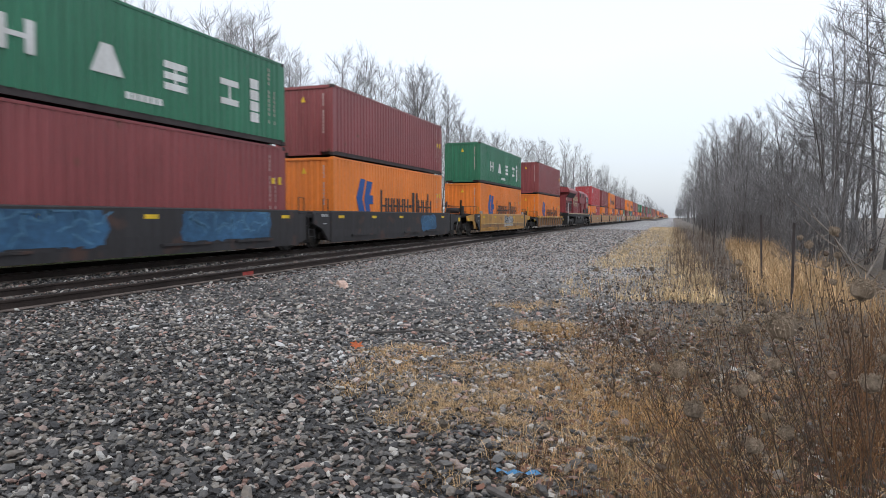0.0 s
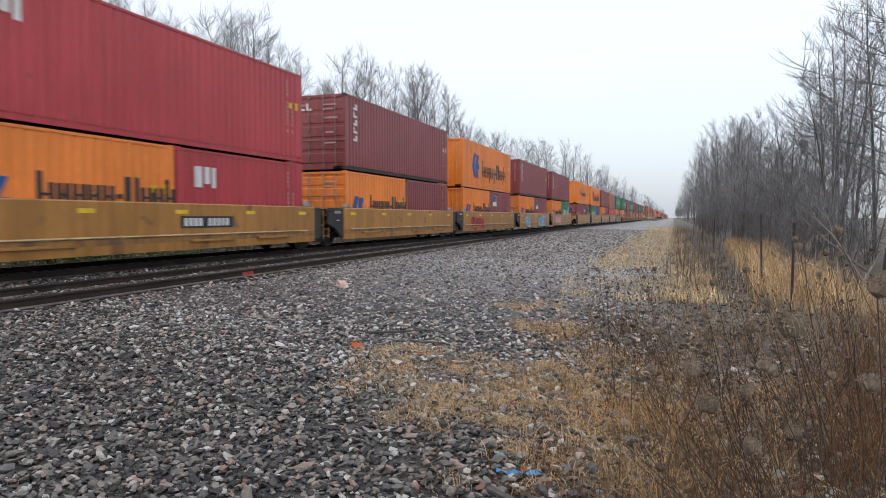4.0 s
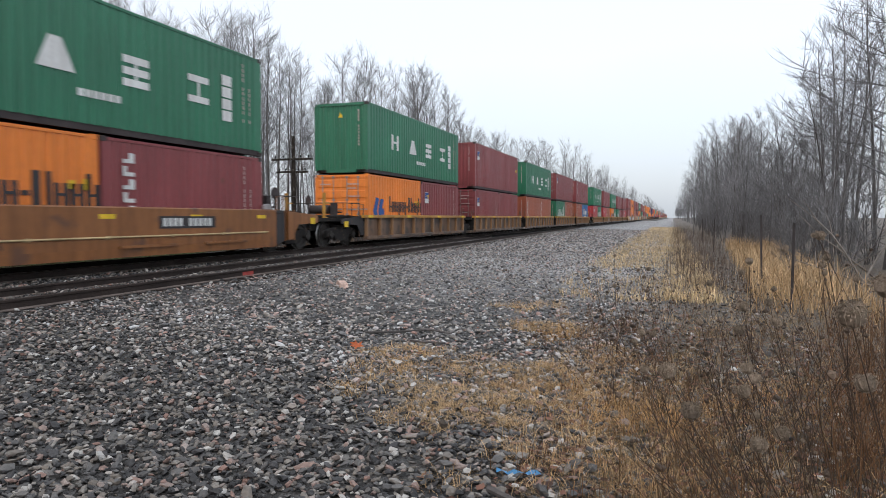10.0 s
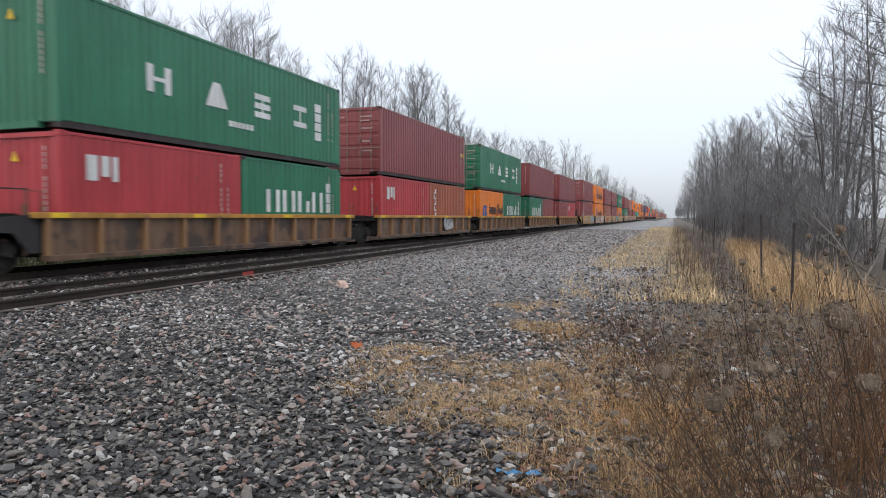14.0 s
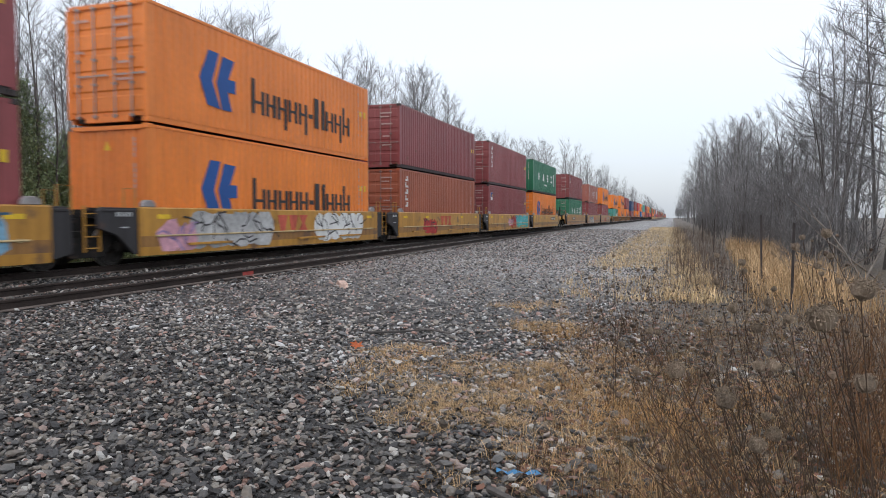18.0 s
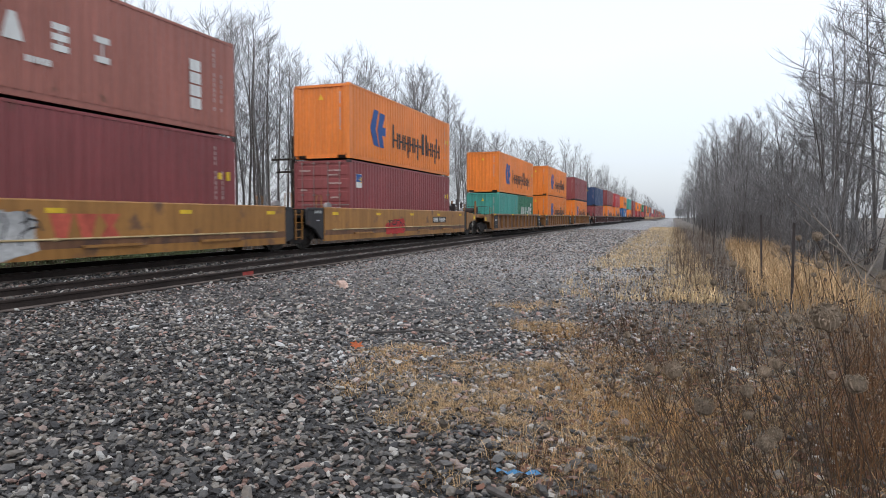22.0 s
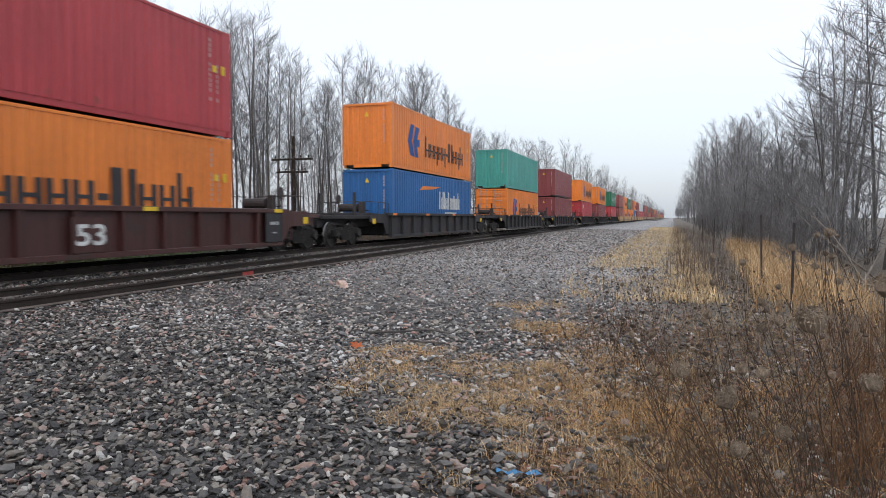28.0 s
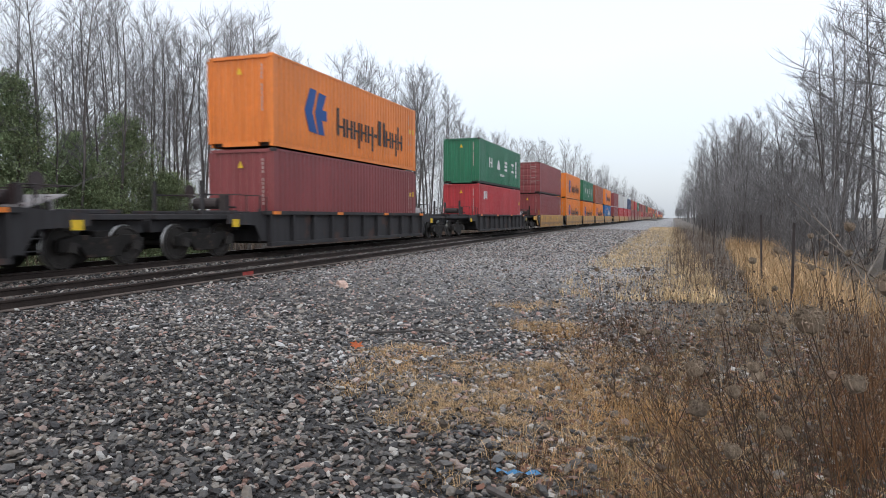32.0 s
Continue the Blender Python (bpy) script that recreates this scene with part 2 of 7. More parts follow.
def finished(name, bm, mat, smooth=False, bevel=0.0):
    bmesh.ops.recalc_face_normals(bm, faces=bm.faces)
    if bevel:
        edges = [e for e in bm.edges if len(e.link_faces) == 2 and e.calc_face_angle(0) > 0.6]
        bmesh.ops.bevel(bm, geom=edges, offset=bevel, segments=1, affect="EDGES")
    me = bpy.data.meshes.new(name)
    bm.to_mesh(me)
    bm.free()
    if smooth:
        me.shade_smooth()
    me.materials.append(mat)
    return me


MESHES = {}


def cached(key, build):
    """One mesh for all alike pieces."""
    if key not in MESHES:
        MESHES[key] = build()
    return MESHES[key]


def part(name, bm, mat, parent, label="", at=None, bevel=0.0, smooth=False):
    """Links a bmesh, or a mesh that is ready, as one object under a thing or under a part."""
    me = finished(name, bm, mat, smooth, bevel) if isinstance(bm, bmesh.types.BMesh) else bm
    ob = new(name, me)
    ob.parent = parent
    if at:
        ob.matrix_basis = at if isinstance(at, Matrix) else Matrix.Translation(at)
    if label:
        tagged(ob, label)
    return ob


def box_mesh(key, mat, x0, x1, y0, y1, z0, z1, bevel=0.0):
    def build():
        bm = bmesh.new()
        add_box(bm, x0, x1, y0, y1, z0, z1)
        return finished(key, bm, mat, bevel=bevel)
    return cached((key, mat.name, x0, x1, y0, y1, z0, z1), build)


def raw_mesh(name, verts, faces, mat, smooth=False):
    me = bpy.data.meshes.new(name)
    me.from_pydata(verts, [], faces)
    if smooth:
        me.shade_smooth()
    me.materials.append(mat)
    return me


# ---- the ground ----
SPEED = 24.09        # metres a second, towards the lens
TRACK_X = -13.04     # middle of the main track
RAIL_Z = 0.45        # top of the main track's rails
SIDING_Z = 0.30      # top of the near track's rails


def smoothstep(a, b, x):
    t = min(1.0, max(0.0, (x - a) / (b - a)))
    return t * t * (3 - 2 * t)


def siding_x(y):
    """Middle line of the near track, which closes in on the main track with distance."""
    return -10.10 - 0.0285 * y


def ground_z(x, y):
    """Gravel rises gently from the lens to the ties; the far bank falls away behind the main track."""
    z = 0.085 * smoothstep(-2.5, -8.0, x) if x > -9.0 else 0.085
    d = x - siding_x(y)
    if y < 60:                                  # the near track is filled with stone to the foot of its rails
        z += 0.035 * smoothstep(0.95, 0.75, d) + 0.018 * smoothstep(0.69, 0.62, abs(d))
    z += 0.13 * smoothstep(-0.82, -0.95, d) if y < 60 else 0.13 * smoothstep(-11.7, -12.2, x)
    z -= 1.0 * smoothstep(-15.6, -18.5, x)
    z -= 0.35 * smoothstep(0.8, 4.0, x)
    rough = 1.0 if x > -8.6 else 0.25
    z += rough * (0.035 * noise.noise((x * 0.45, y * 0.45, 3.1)) + 0.02 * noise.noise((x * 1.7, y * 1.7, 7.7)))
    return z


def grid_axis(stops):
    out = []
    for a, b, step in stops:
        n = max(1, round((b - a) / step))
        out += [a + (b - a) * i / n for i in range(n)]
    return out + [stops[-1][1]]


def build_ground():
    xs = grid_axis([(-900, -60, 120), (-60, -20, 4), (-20, -13, 0.5), (-13, -9.2, 0.10), (-9.2, 4, 0.3), (4, 40, 3), (40, 900, 120)])
    ys = grid_axis([(-300, -20, 70), (-20, 2, 2), (2, 20, 0.3), (20, 60, 1.2), (60, 300, 12), (300, 2400, 150)])
    verts = [(x, y, ground_z(x, y) if abs(x) < 60 and y < 300 else (-0.35 if x > 0 else -0.87)) for y in ys for x in xs]
    w = len(xs)
    faces = [(j * w + i, j * w + i + 1, (j + 1) * w + i + 1, (j + 1) * w + i) for j in range(len(ys) - 1) for i in range(w - 1)]
    m = bpy.data.materials.new("gravel_and_dry_turf")
    m.use_nodes = True
    n, l = m.node_tree.nodes, m.node_tree.links
    p = n["Principled BSDF"]
    p.inputs["Roughness"].default_value = 0.62
    p.inputs["Specular IOR Level"].default_value = 0.5
    tc = n.new("ShaderNodeTexCoord")
    sep = n.new("ShaderNodeSeparateXYZ")
    l.new(tc.outputs["Object"], sep.inputs[0])

    def tex(kind, scale, detail=4):
        t = n.new(kind)
        t.inputs["Scale"].default_value = scale
        if "Detail" in t.inputs:
            t.inputs["Detail"].default_value = detail
        l.new(tc.outputs["Object"], t.inputs["Vector"])
        return t

    def ramp(socket, stops):
        r = n.new("ShaderNodeValToRGB")
        e = r.color_ramp.elements
        e[0].position, e[0].color = stops[0][0], (*stops[0][1], 1)
        e[1].position, e[1].color = stops[-1][0], (*stops[-1][1], 1)
        for at, c in stops[1:-1]:
            e.new(at).color = (*c, 1)
        l.new(socket, r.inputs[0])
        return r.outputs[0]

    def mix(kind, fac, a, b):
        x = n.new("ShaderNodeMix")
        x.data_type, x.blend_type = "RGBA", kind
        for s, v in ((x.inputs[0], fac), (x.inputs[6], a), (x.inputs[7], b)):
            if isinstance(v, (int, float)):
                s.default_value = v
            else:
                l.new(v, s)
        return x.outputs[2]

    v1 = tex("ShaderNodeTexVoronoi", 17.0)
    s1 = n.new("ShaderNodeSeparateColor")
    l.new(v1.outputs["Color"], s1.inputs[0])
    gravel = ramp(s1.outputs[0], HAZED_BED)
    # haze painted by distance: bed colour turns from dark to pale along y
    far_haze = n.new("ShaderNodeMapRange")
    far_haze.inputs[1].default_value, far_haze.inputs[2].default_value = 9.0, 20.0
    l.new(sep.outputs["Y"], far_haze.inputs[0])
    # near bed cut to a quarter: shade of the gaps under loose stones
    gravel = mix("MIX", far_haze.outputs[0], ramp(s1.outputs[0], tuple((a, tuple(k * 0.26 for k in c)) for a, c in STONES)), gravel)
    # main bed: oily stone, with the train's shade darkened into its colour
    grease_shade = n.new("ShaderNodeMapRange")
    grease_shade.inputs[1].default_value, grease_shade.inputs[2].default_value = -11.75, -12.3
    l.new(sep.outputs["X"], grease_shade.inputs[0])
    gravel = mix("MIX", grease_shade.outputs[0], gravel, ramp(s1.outputs[0], ((0.0, (0.014, 0.013, 0.013)), (1.0, (0.075, 0.07, 0.066)))))
    gravel = mix("MULTIPLY", 1.0, gravel, ramp(tex("ShaderNodeTexNoise", 0.5).outputs["Fac"], ((0.3, (0.8, 0.8, 0.82)), (0.7, (1.15, 1.15, 1.15)))))
    gravel = mix("MULTIPLY", 1.0, gravel, ramp(tex("ShaderNodeTexNoise", 4.5, 10).outputs["Fac"], ((0.36, (0.45, 0.45, 0.47)), (0.6, (1.35, 1.35, 1.33)))))
    # painted shade in the creases between stone cells
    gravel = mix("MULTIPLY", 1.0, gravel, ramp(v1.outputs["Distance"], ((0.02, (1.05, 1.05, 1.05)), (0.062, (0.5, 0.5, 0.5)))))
    turf = ramp(tex("ShaderNodeTexNoise", 6.0, 8).outputs["Fac"], ((0.3, (0.032, 0.025, 0.02)), (0.5, (0.088, 0.065, 0.044)), (0.7, (0.20, 0.148, 0.09))))
    turf = mix("MULTIPLY", 1.0, turf, ramp(tex("ShaderNodeTexNoise", 60.0, 3).outputs["Fac"], ((0.3, (0.6, 0.6, 0.6)), (0.7, (1.2, 1.2, 1.2)))))
    wood_floor = ramp(tex("ShaderNodeTexNoise", 3.0, 8).outputs["Fac"], ((0.3, (0.045, 0.035, 0.026)), (0.7, (0.13, 0.095, 0.062))))
    # dry turf takes over from the gravel about two metres short of the lens's line
    edge = n.new("ShaderNodeMath")
    edge.operation = "MULTIPLY_ADD"
    edge.inputs[1].default_value = 3.2
    l.new(tex("ShaderNodeTexNoise", 0.7, 6).outputs["Fac"], edge.inputs[0])
    l.new(sep.outputs["X"], edge.inputs[2])
    fac = n.new("ShaderNodeMapRange")
    fac.inputs[1].default_value, fac.inputs[2].default_value = 0.6, 2.2
    l.new(edge.outputs[0], fac.inputs[0])
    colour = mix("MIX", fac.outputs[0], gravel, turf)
    left = n.new("ShaderNodeMapRange")
    left.inputs[1].default_value, left.inputs[2].default_value = -15.5, -17.5
    l.new(sep.outputs["X"], left.inputs[0])
    colour = mix("MIX", left.outputs[0], colour, wood_floor)
    right = n.new("ShaderNodeMapRange")
    right.inputs[1].default_value, right.inputs[2].default_value = 3.0, 6.5
    l.new(sep.outputs["X"], right.inputs[0])
    colour = mix("MIX", right.outputs[0], colour, wood_floor)
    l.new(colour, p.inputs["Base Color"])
    b = n.new("ShaderNodeBump")
    b.inputs["Strength"].default_value, b.inputs["Distance"].default_value = 0.8, 0.04
    b.invert = True
    l.new(v1.outputs["Distance"], b.inputs["Height"])
    l.new(b.outputs["Normal"], p.inputs["Normal"])
    ob = new("ground", raw_mesh("ground", verts, faces, m, True))
    return tagged(ob, "grey crushed stone bed running into dry straw-coloured turf", "ground", kind="structure")


GROUND = build_ground()


# ---- the tracks ----
RAIL_OUTLINE = ((-0.070, 0), (0.070, 0), (0.070, 0.012), (0.012, 0.030), (0.010, 0.125), (0.036, 0.135), (0.036, 0.165), (0.028, 0.172),
                (-0.028, 0.172), (-0.036, 0.165), (-0.036, 0.135), (-0.010, 0.125), (-0.012, 0.030), (-0.070, 0.012))


def rail_mesh(line, ys, top, worn=False):
    """A rail of the usual T section along a line; its running face is worn bright."""
    verts, faces = [], []
    n = len(RAIL_OUTLINE)
    for y in ys:
        x = line(y)
        verts += [(x + a, y, top - 0.172 + b) for a, b in RAIL_OUTLINE]
    for j in range(len(ys) - 1):
        for i in range(n):
            k = (i + 1) % n
            faces.append((j * n + i, j * n + k, (j + 1) * n + k, (j + 1) * n + i))
    me = raw_mesh("rail", verts, faces, RAIL_STEEL)
    me.materials.append(BRIGHT_STEEL)
    me.materials.append(RAIL_DUST)
    for i, poly in enumerate(me.polygons):
        if i % n in (7, 8) and worn:
            poly.material_index = 1
        elif i % n in (1, 2, 12, 13):
            poly.material_index = 2
    return me


def build_tracks():
    rails_y = grid_axis([(-60, 120, 6), (120, 900, 60)])
    main = tagged(new("main_track"), "main railway track on a raised stone bed under the train", "railway track", kind="structure")
    for off in (-0.75, 0.75):
        part("rail", rail_mesh(lambda y, o=off: TRACK_X + o, rails_y, RAIL_Z, True), RAIL_STEEL, main)
    near = tagged(new("siding_track"), "rusty near track with dark ties closing in on the main track", "railway track", kind="structure")
    near_y = grid_axis([(-60, 92, 4)])
    part("rail", rail_mesh(lambda y: siding_x(y) + 0.75, near_y, SIDING_Z), RAIL_STEEL, near)
    part("rail", rail_mesh(lambda y: siding_x(y) - 0.75, grid_axis([(-60, 46, 4)]), SIDING_Z), RAIL_STEEL, near)
    rnd = random.Random(5)
    tie = cached("tie", lambda: tie_mesh())
    plate = box_mesh("tie_plate", RAIL_STEEL, -0.19, 0.19, -0.09, 0.09, 0, 0.018)
    y = -2.0
    while y < 60:
        x = siding_x(y)
        t = part("tie", tie, TIE_WOOD, near, at=pose(x + rnd.uniform(-0.05, 0.05), y, SIDING_Z - 0.37, 0, 0, rnd.uniform(-1.5, 1.5)))
        if 4 < y < 20:
            for o in (-0.75, 0.75):
                part("tie_plate", plate, RAIL_STEEL, near, at=(x + o, y, SIDING_Z - 0.188))
        y += 0.53
    y = 4.0
    while y < 22:
        part("tie", tie, TIE_WOOD, main, at=(TRACK_X + rnd.uniform(-0.03, 0.03), y, RAIL_Z - 0.37))
        y += 0.53


def tie_mesh():
    bm = bmesh.new()
    add_box(bm, -1.28, 1.28, -0.115, 0.115, 0, 0.182)
    return finished("tie", bm, TIE_WOOD, bevel=0.012)


build_tracks()

# ---- containers ----
CW, CH = 1.219, 2.896        # half width and height of a tall container
SHORT_CH = 2.591
MOVERS = []                  # things that ride along: object, middle x, y at the start, z


def corrugated_side(length, height, mat):
    """A pressed steel side: trapezoid ribs along the length, facing +x at x = 0."""
    def build():
        pitch, depth = 0.278, 0.036
        n = int((length - 0.30) / pitch)
        y0 = (length - n * pitch) / 2
        line = [(0.11, 0.0)]
        for i in range(n):
            y = y0 + i * pitch
            line += [(y + 0.02, -0.006), (y + 0.055, -depth), (y + 0.125, -depth), (y + 0.16, -0.006)]
        line.append((length - 0.11, 0.0))
        verts = [(x, y, z) for z in (0.16, height - 0.06) for y, x in line]
        w = len(line)
        return raw_mesh("side_panel", verts, [(i, i + 1, w + i + 1, w + i) for i in range(w - 1)], mat)
    return cached(("side", length, height, mat.name), build)


def corrugated_end(height, mat):
    def build():
        pitch, depth = 0.25, 0.045
        n = 8
        line = [(-CW + 0.12, 0.0)]
        for i in range(n):
            x = -n * pitch / 2 + i * pitch
            line += [(x + 0.02, 0.004), (x + 0.06, depth), (x + 0.17, depth), (x + 0.21, 0.004)]
        line.append((CW - 0.12, 0.0))
        verts = [(x, y, z) for z in (0.14, height - 0.08) for x, y in line]
        w = len(line)
        return raw_mesh("end_panel", verts, [(i, w + i, w + i + 1, i + 1) for i in range(w - 1)], mat)
    return cached(("end", height, mat.name), build)


def ribbed_roof(length, mat):
    def build():
        bm = bmesh.new()
        add_box(bm, -CW + 0.03, CW - 0.03, 0.03, length - 0.03, -0.045, -0.03)
        y = 0.5
        while y < length - 0.4:
            add_box(bm, -CW + 0.12, CW - 0.12, y, y + 0.1, -0.03, -0.012)
            y += 0.42
        return finished("roof", bm, mat)
    return cached(("roof", length, mat.name), build)


def door_mesh(height, mat):
    """A door leaf pressed into five shallow fields."""
    def build():
        bm = bmesh.new()
        w, z0, z1 = 1.12, 0.15, height - 0.12
        line, step = [(0.05, z0), (0.0, z0)], (z1 - z0 - 0.10) / 5
        for i in range(5):
            z = z0 + 0.05 + i * step
            line += [(0.0, z + 0.05), (-0.022, z + 0.09), (-0.022, z + step - 0.09), (0.0, z + step - 0.05)]
        add_prism(bm, line + [(0.0, z1), (0.05, z1)], 0, w)
        return finished("door", bm, mat)
    return cached(("door", height, mat.name), build)


def rod_mesh(height, mat):
    def build():
        bm = bmesh.new()
        add_tube(bm, [(0, -0.06, 0.10), (0, -0.06, height - 0.08)], 0.018, 6)
        for z in (0.13, 0.9, 1.5, height - 0.16):
            add_box(bm, -0.05, 0.05, -0.085, -0.02, z, z + 0.06)
        add_box(bm, -0.015, 0.42, -0.085, -0.065, 1.12, 1.16)
        return finished("lock_rod", bm, mat)
    return cached(("rod", height, mat.name), build)


def corner_frame(length, height, mat):
    bm = bmesh.new()
    for x in (-CW, CW - 0.15):
        for y in (0, length - 0.15):
            add_box(bm, x, x + 0.15, y, y + 0.15, 0, height)
        add_box(bm, x + 0.04, x + 0.11, 0.15, length - 0.15, 0.02, 0.17)
        add_box(bm, x + 0.04, x + 0.11, 0.15, length - 0.15, height - 0.09, height - 0.02)
    return finished("corner_frame", bm, mat)


def plate(bm, y0, y1, z0, z1, x=0.0, t=0.004):
    add_box(bm, x, x + t, y0, y1, z0, z1)


def mark_mesh(kind, length, height, only=None):
    """Painted marks of one kind on a +x side; plain shapes in the colour of the real ones."""
    def build():
        bm = bmesh.new()
        if kind == "emblem":               # slanted double wedge
            k = 1.0 if length > 8 else 0.72
            z, y = height - (2.22 if length > 8 else 2.05), length * (0.155 if length > 8 else 0.085)
            for n, shape in enumerate((((0.38, 1.52), (0.82, 1.50), (0.52, 0.72), (0.85, 0.0), (0.30, 0.05), (0.0, 0.74)),
                                       ((0.98, 1.46), (1.50, 1.42), (1.22, 0.88), (1.54, 0.88), (1.54, 0.52), (1.18, 0.52), (1.36, 0.0), (0.92, 0.0), (0.70, 0.72)))):
                add_prism(bm, [(y + p * k, z + q * k) for p, q in shape], 0, 0.004 + 0.0006 * n)
        elif kind == "long_word":          # eleven plain upright shapes of its rhythm
            k, wide = (1.0, 1.30) if length > 8 else (0.68, 0.80)
            z, y, h = height - (2.09 if length > 8 else 1.56), length * (0.345 if length > 8 else 0.36), 1.02 * k
            t = 0.13 * min(1, wide)
            # width, foot and top of each pair of plain bars
            for at, (w, lo, hi) in enumerate(((0.50, 0, 1.0), (0.42, 0, 0.68), (0.42, -0.3, 0.68), (0.42, 0, 0.68), (0.42, -0.3, 0.68),
                                              (0.24, 0.28, 0.42), (0.34, 0, 1.0), (0.15, 0, 1.0), (0.44, 0, 0.68), (0.42, -0.3, 0.68),
                                              (0.44, 0, 1.0))):
                w *= wide
                if only is None or only == at:
                    if w < 0.4 * wide:
                        plate(bm, y, y + min(w, 0.24 * wide), z + lo * h, z + hi * h)
                    else:
                        plate(bm, y, y + t * 1.25, z + max(lo, 0) * h, z + hi * h)
                        plate(bm, y + w - t * 1.25, y + w, z + lo * h, z + min(hi, 0.68) * h)
                        plate(bm, y + t * 1.25, y + w - t * 1.25, z + 0.30 * h, z + 0.38 * h)
                y += w + 0.065 * wide
        elif kind == "four_blocks":        # four wide-set white shapes and a striped column
            z, h = height - 1.73, 0.66
            step, y = 2.17, 2.46
            for i in range(4):
                a = y + i * step
                if only is not None and only != i:
                    continue
                if i == 0:
                    plate(bm, a, a + 0.22, z, z + h)
                    plate(bm, a + 0.60, a + 0.82, z, z + h)
                    plate(bm, a + 0.22, a + 0.60, z + 0.28, z + 0.38)
                elif i == 1:
                    add_prism(bm, ((a - 0.05, z), (a + 0.26, z + h), (a + 0.56, z + h), (a + 0.88, z)), 0, 0.004)
                else:
                    for q in (0.0, 0.40, 0.80) if i == 2 else (0.0, 0.80):
                        plate(bm, a, a + 0.80, z + q * h, z + q * h + 0.17)
                    plate(bm, a + 0.36, a + 0.44, z + 0.1 * h, z + 0.9 * h, t=0.0045)
            for i in range(6) if only in (None, 4) else ():
                plate(bm, y + 3.1 + i * 0.20, y + 3.1 + i * 0.20 + 0.16, z - 0.44, z - 0.28)
            for i in range(4) if only in (None, 5) else ():
                plate(bm, length - 1.85, length - 1.44, z - 0.32 + i * 0.325, z - 0.32 + i * 0.325 + 0.28)
        elif kind == "wide_blocks":        # block shapes low on a short side
            z, y = height - 1.62, length * 0.20
            for i in range(4):
                a = y + i * 0.92
                plate(bm, a, a + 0.21, z, z + 0.70)
                plate(bm, a + 0.53, a + 0.74, z, z + (0.70 if i != 2 else 0.38))
            for i in range(3):
                plate(bm, y + 3.75, y + 4.05, z + i * 0.36, z + i * 0.36 + 0.32)
        elif kind == "square_mark":        # a white square with a cut
            z, y = height - 1.0, length * (0.09 if length > 8 else 0.11)
            plate(bm, y, y + 0.30, z, z + 0.55)
            plate(bm, y + 0.40, y + 0.62, z + 0.10, z + 0.55)
            plate(bm, y + 0.70, y + 0.86, z, z + 0.55)
        elif kind == "bold_word":          # long white word with a line under it
            k = 1.0 if length < 8 else 1.25
            z, y = height - (1.40 if length < 8 else 1.75), length * (0.17 if length < 8 else 0.52)
            for i, (w, h) in enumerate(((0.50, 0.75), (0.17, 0.75), (0.17, 0.75), (0.40, 0.5), (0.48, 0.75), (0.38, 0.5), (0.28, 0.62), (0.34, 0.5), (0.36, 0.75))):
                plate(bm, y, y + 0.16, z, z + h * k)
                if w > 0.2:
                    plate(bm, y + w - 0.15, y + w, z, z + min(h, 0.5) * k)
                y += w + 0.06
            plate(bm, length * (0.35 if length < 8 else 0.6), length * (0.35 if length < 8 else 0.6) + 2.0, z - 0.28, z - 0.16)
        elif kind == "flash":              # slanted orange stroke
            add_prism(bm, ((length * 0.28, height - 0.84), (length * 0.32, height - 0.62), (length * 0.54, height - 0.58), (length * 0.44, height - 0.74)), 0, 0.004)
        elif kind == "column_word":        # letters stacked down the side
            y = length * (0.055 if length > 8 else 0.10)
            for i in range(5):
                z = height - 0.55 - i * 0.30
                plate(bm, y, y + 0.34, z, z + 0.09)
                plate(bm, y + (0.0 if i % 2 else 0.18), y + (0.12 if i % 2 else 0.34), z + 0.09, z + 0.23)
        elif kind == "short_word":
            z, y = height - 1.2, length * 0.48
            for i in range(4):
                plate(bm, y + i * 0.62, y + i * 0.62 + 0.13, z, z + 0.42)
                plate(bm, y + i * 0.62 + 0.28, y + i * 0.62 + 0.40, z, z + 0.42)
            plate(bm, y + 0.9, y + 1.6, z - 0.3, z - 0.2)
            for i in range(4):
                plate(bm, length * 0.90, length * 0.90 + 0.24, z - 0.5 + i * 0.34, z - 0.22 + i * 0.34)
        elif kind == "numbers":            # rows of small characters at the far upper corner
            for i in range(11):
                z = height - 0.42 - i * 0.135 - (0.12 if i > 3 else 0) - (0.10 if i > 9 else 0)
                plate(bm, length - 0.92, length - 0.865, z, z + 0.10)
                if i > 3:
                    plate(bm, length - 0.62, length - 0.575, z, z + 0.10)
        elif kind == "tags":               # small yellow warning tags
            plate(bm, length - 0.42, length - 0.26, height - 1.22, height - 0.98)
            plate(bm, length - 0.78, length - 0.62, height - 1.20, height - 1.02)
        elif kind == "sign_ground":
            plate(bm, length * 0.13, length * 0.13 + 1.0, height - 1.02, height - 0.30)
        elif kind == "sign_rays":
            for i in range(4):
                z = height - 0.52 - i * 0.075
                add_prism(bm, ((length * 0.13 + 0.30, z), (length * 0.13 + 0.98, z + 0.05), (length * 0.13 + 0.98, z)), 0.004, 0.008)
        elif kind == "sign_band":
            plate(bm, length * 0.13 + 0.02, length * 0.13 + 0.98, height - 0.72, height - 0.32, 0.003, 0.004)
        return bm
    colour = {"emblem": BLUE_MARK, "long_word": BLACK_MARK, "flash": PAINT["O"], "tags": YELLOW_MARK, "sign_rays": YELLOW_MARK,
              "sign_band": BLUE_MARK, "numbers": PALE_MARK}.get(kind, WHITE_MARK)
    return cached(("mark", kind, length, height, only), lambda: finished(kind, build(), colour))


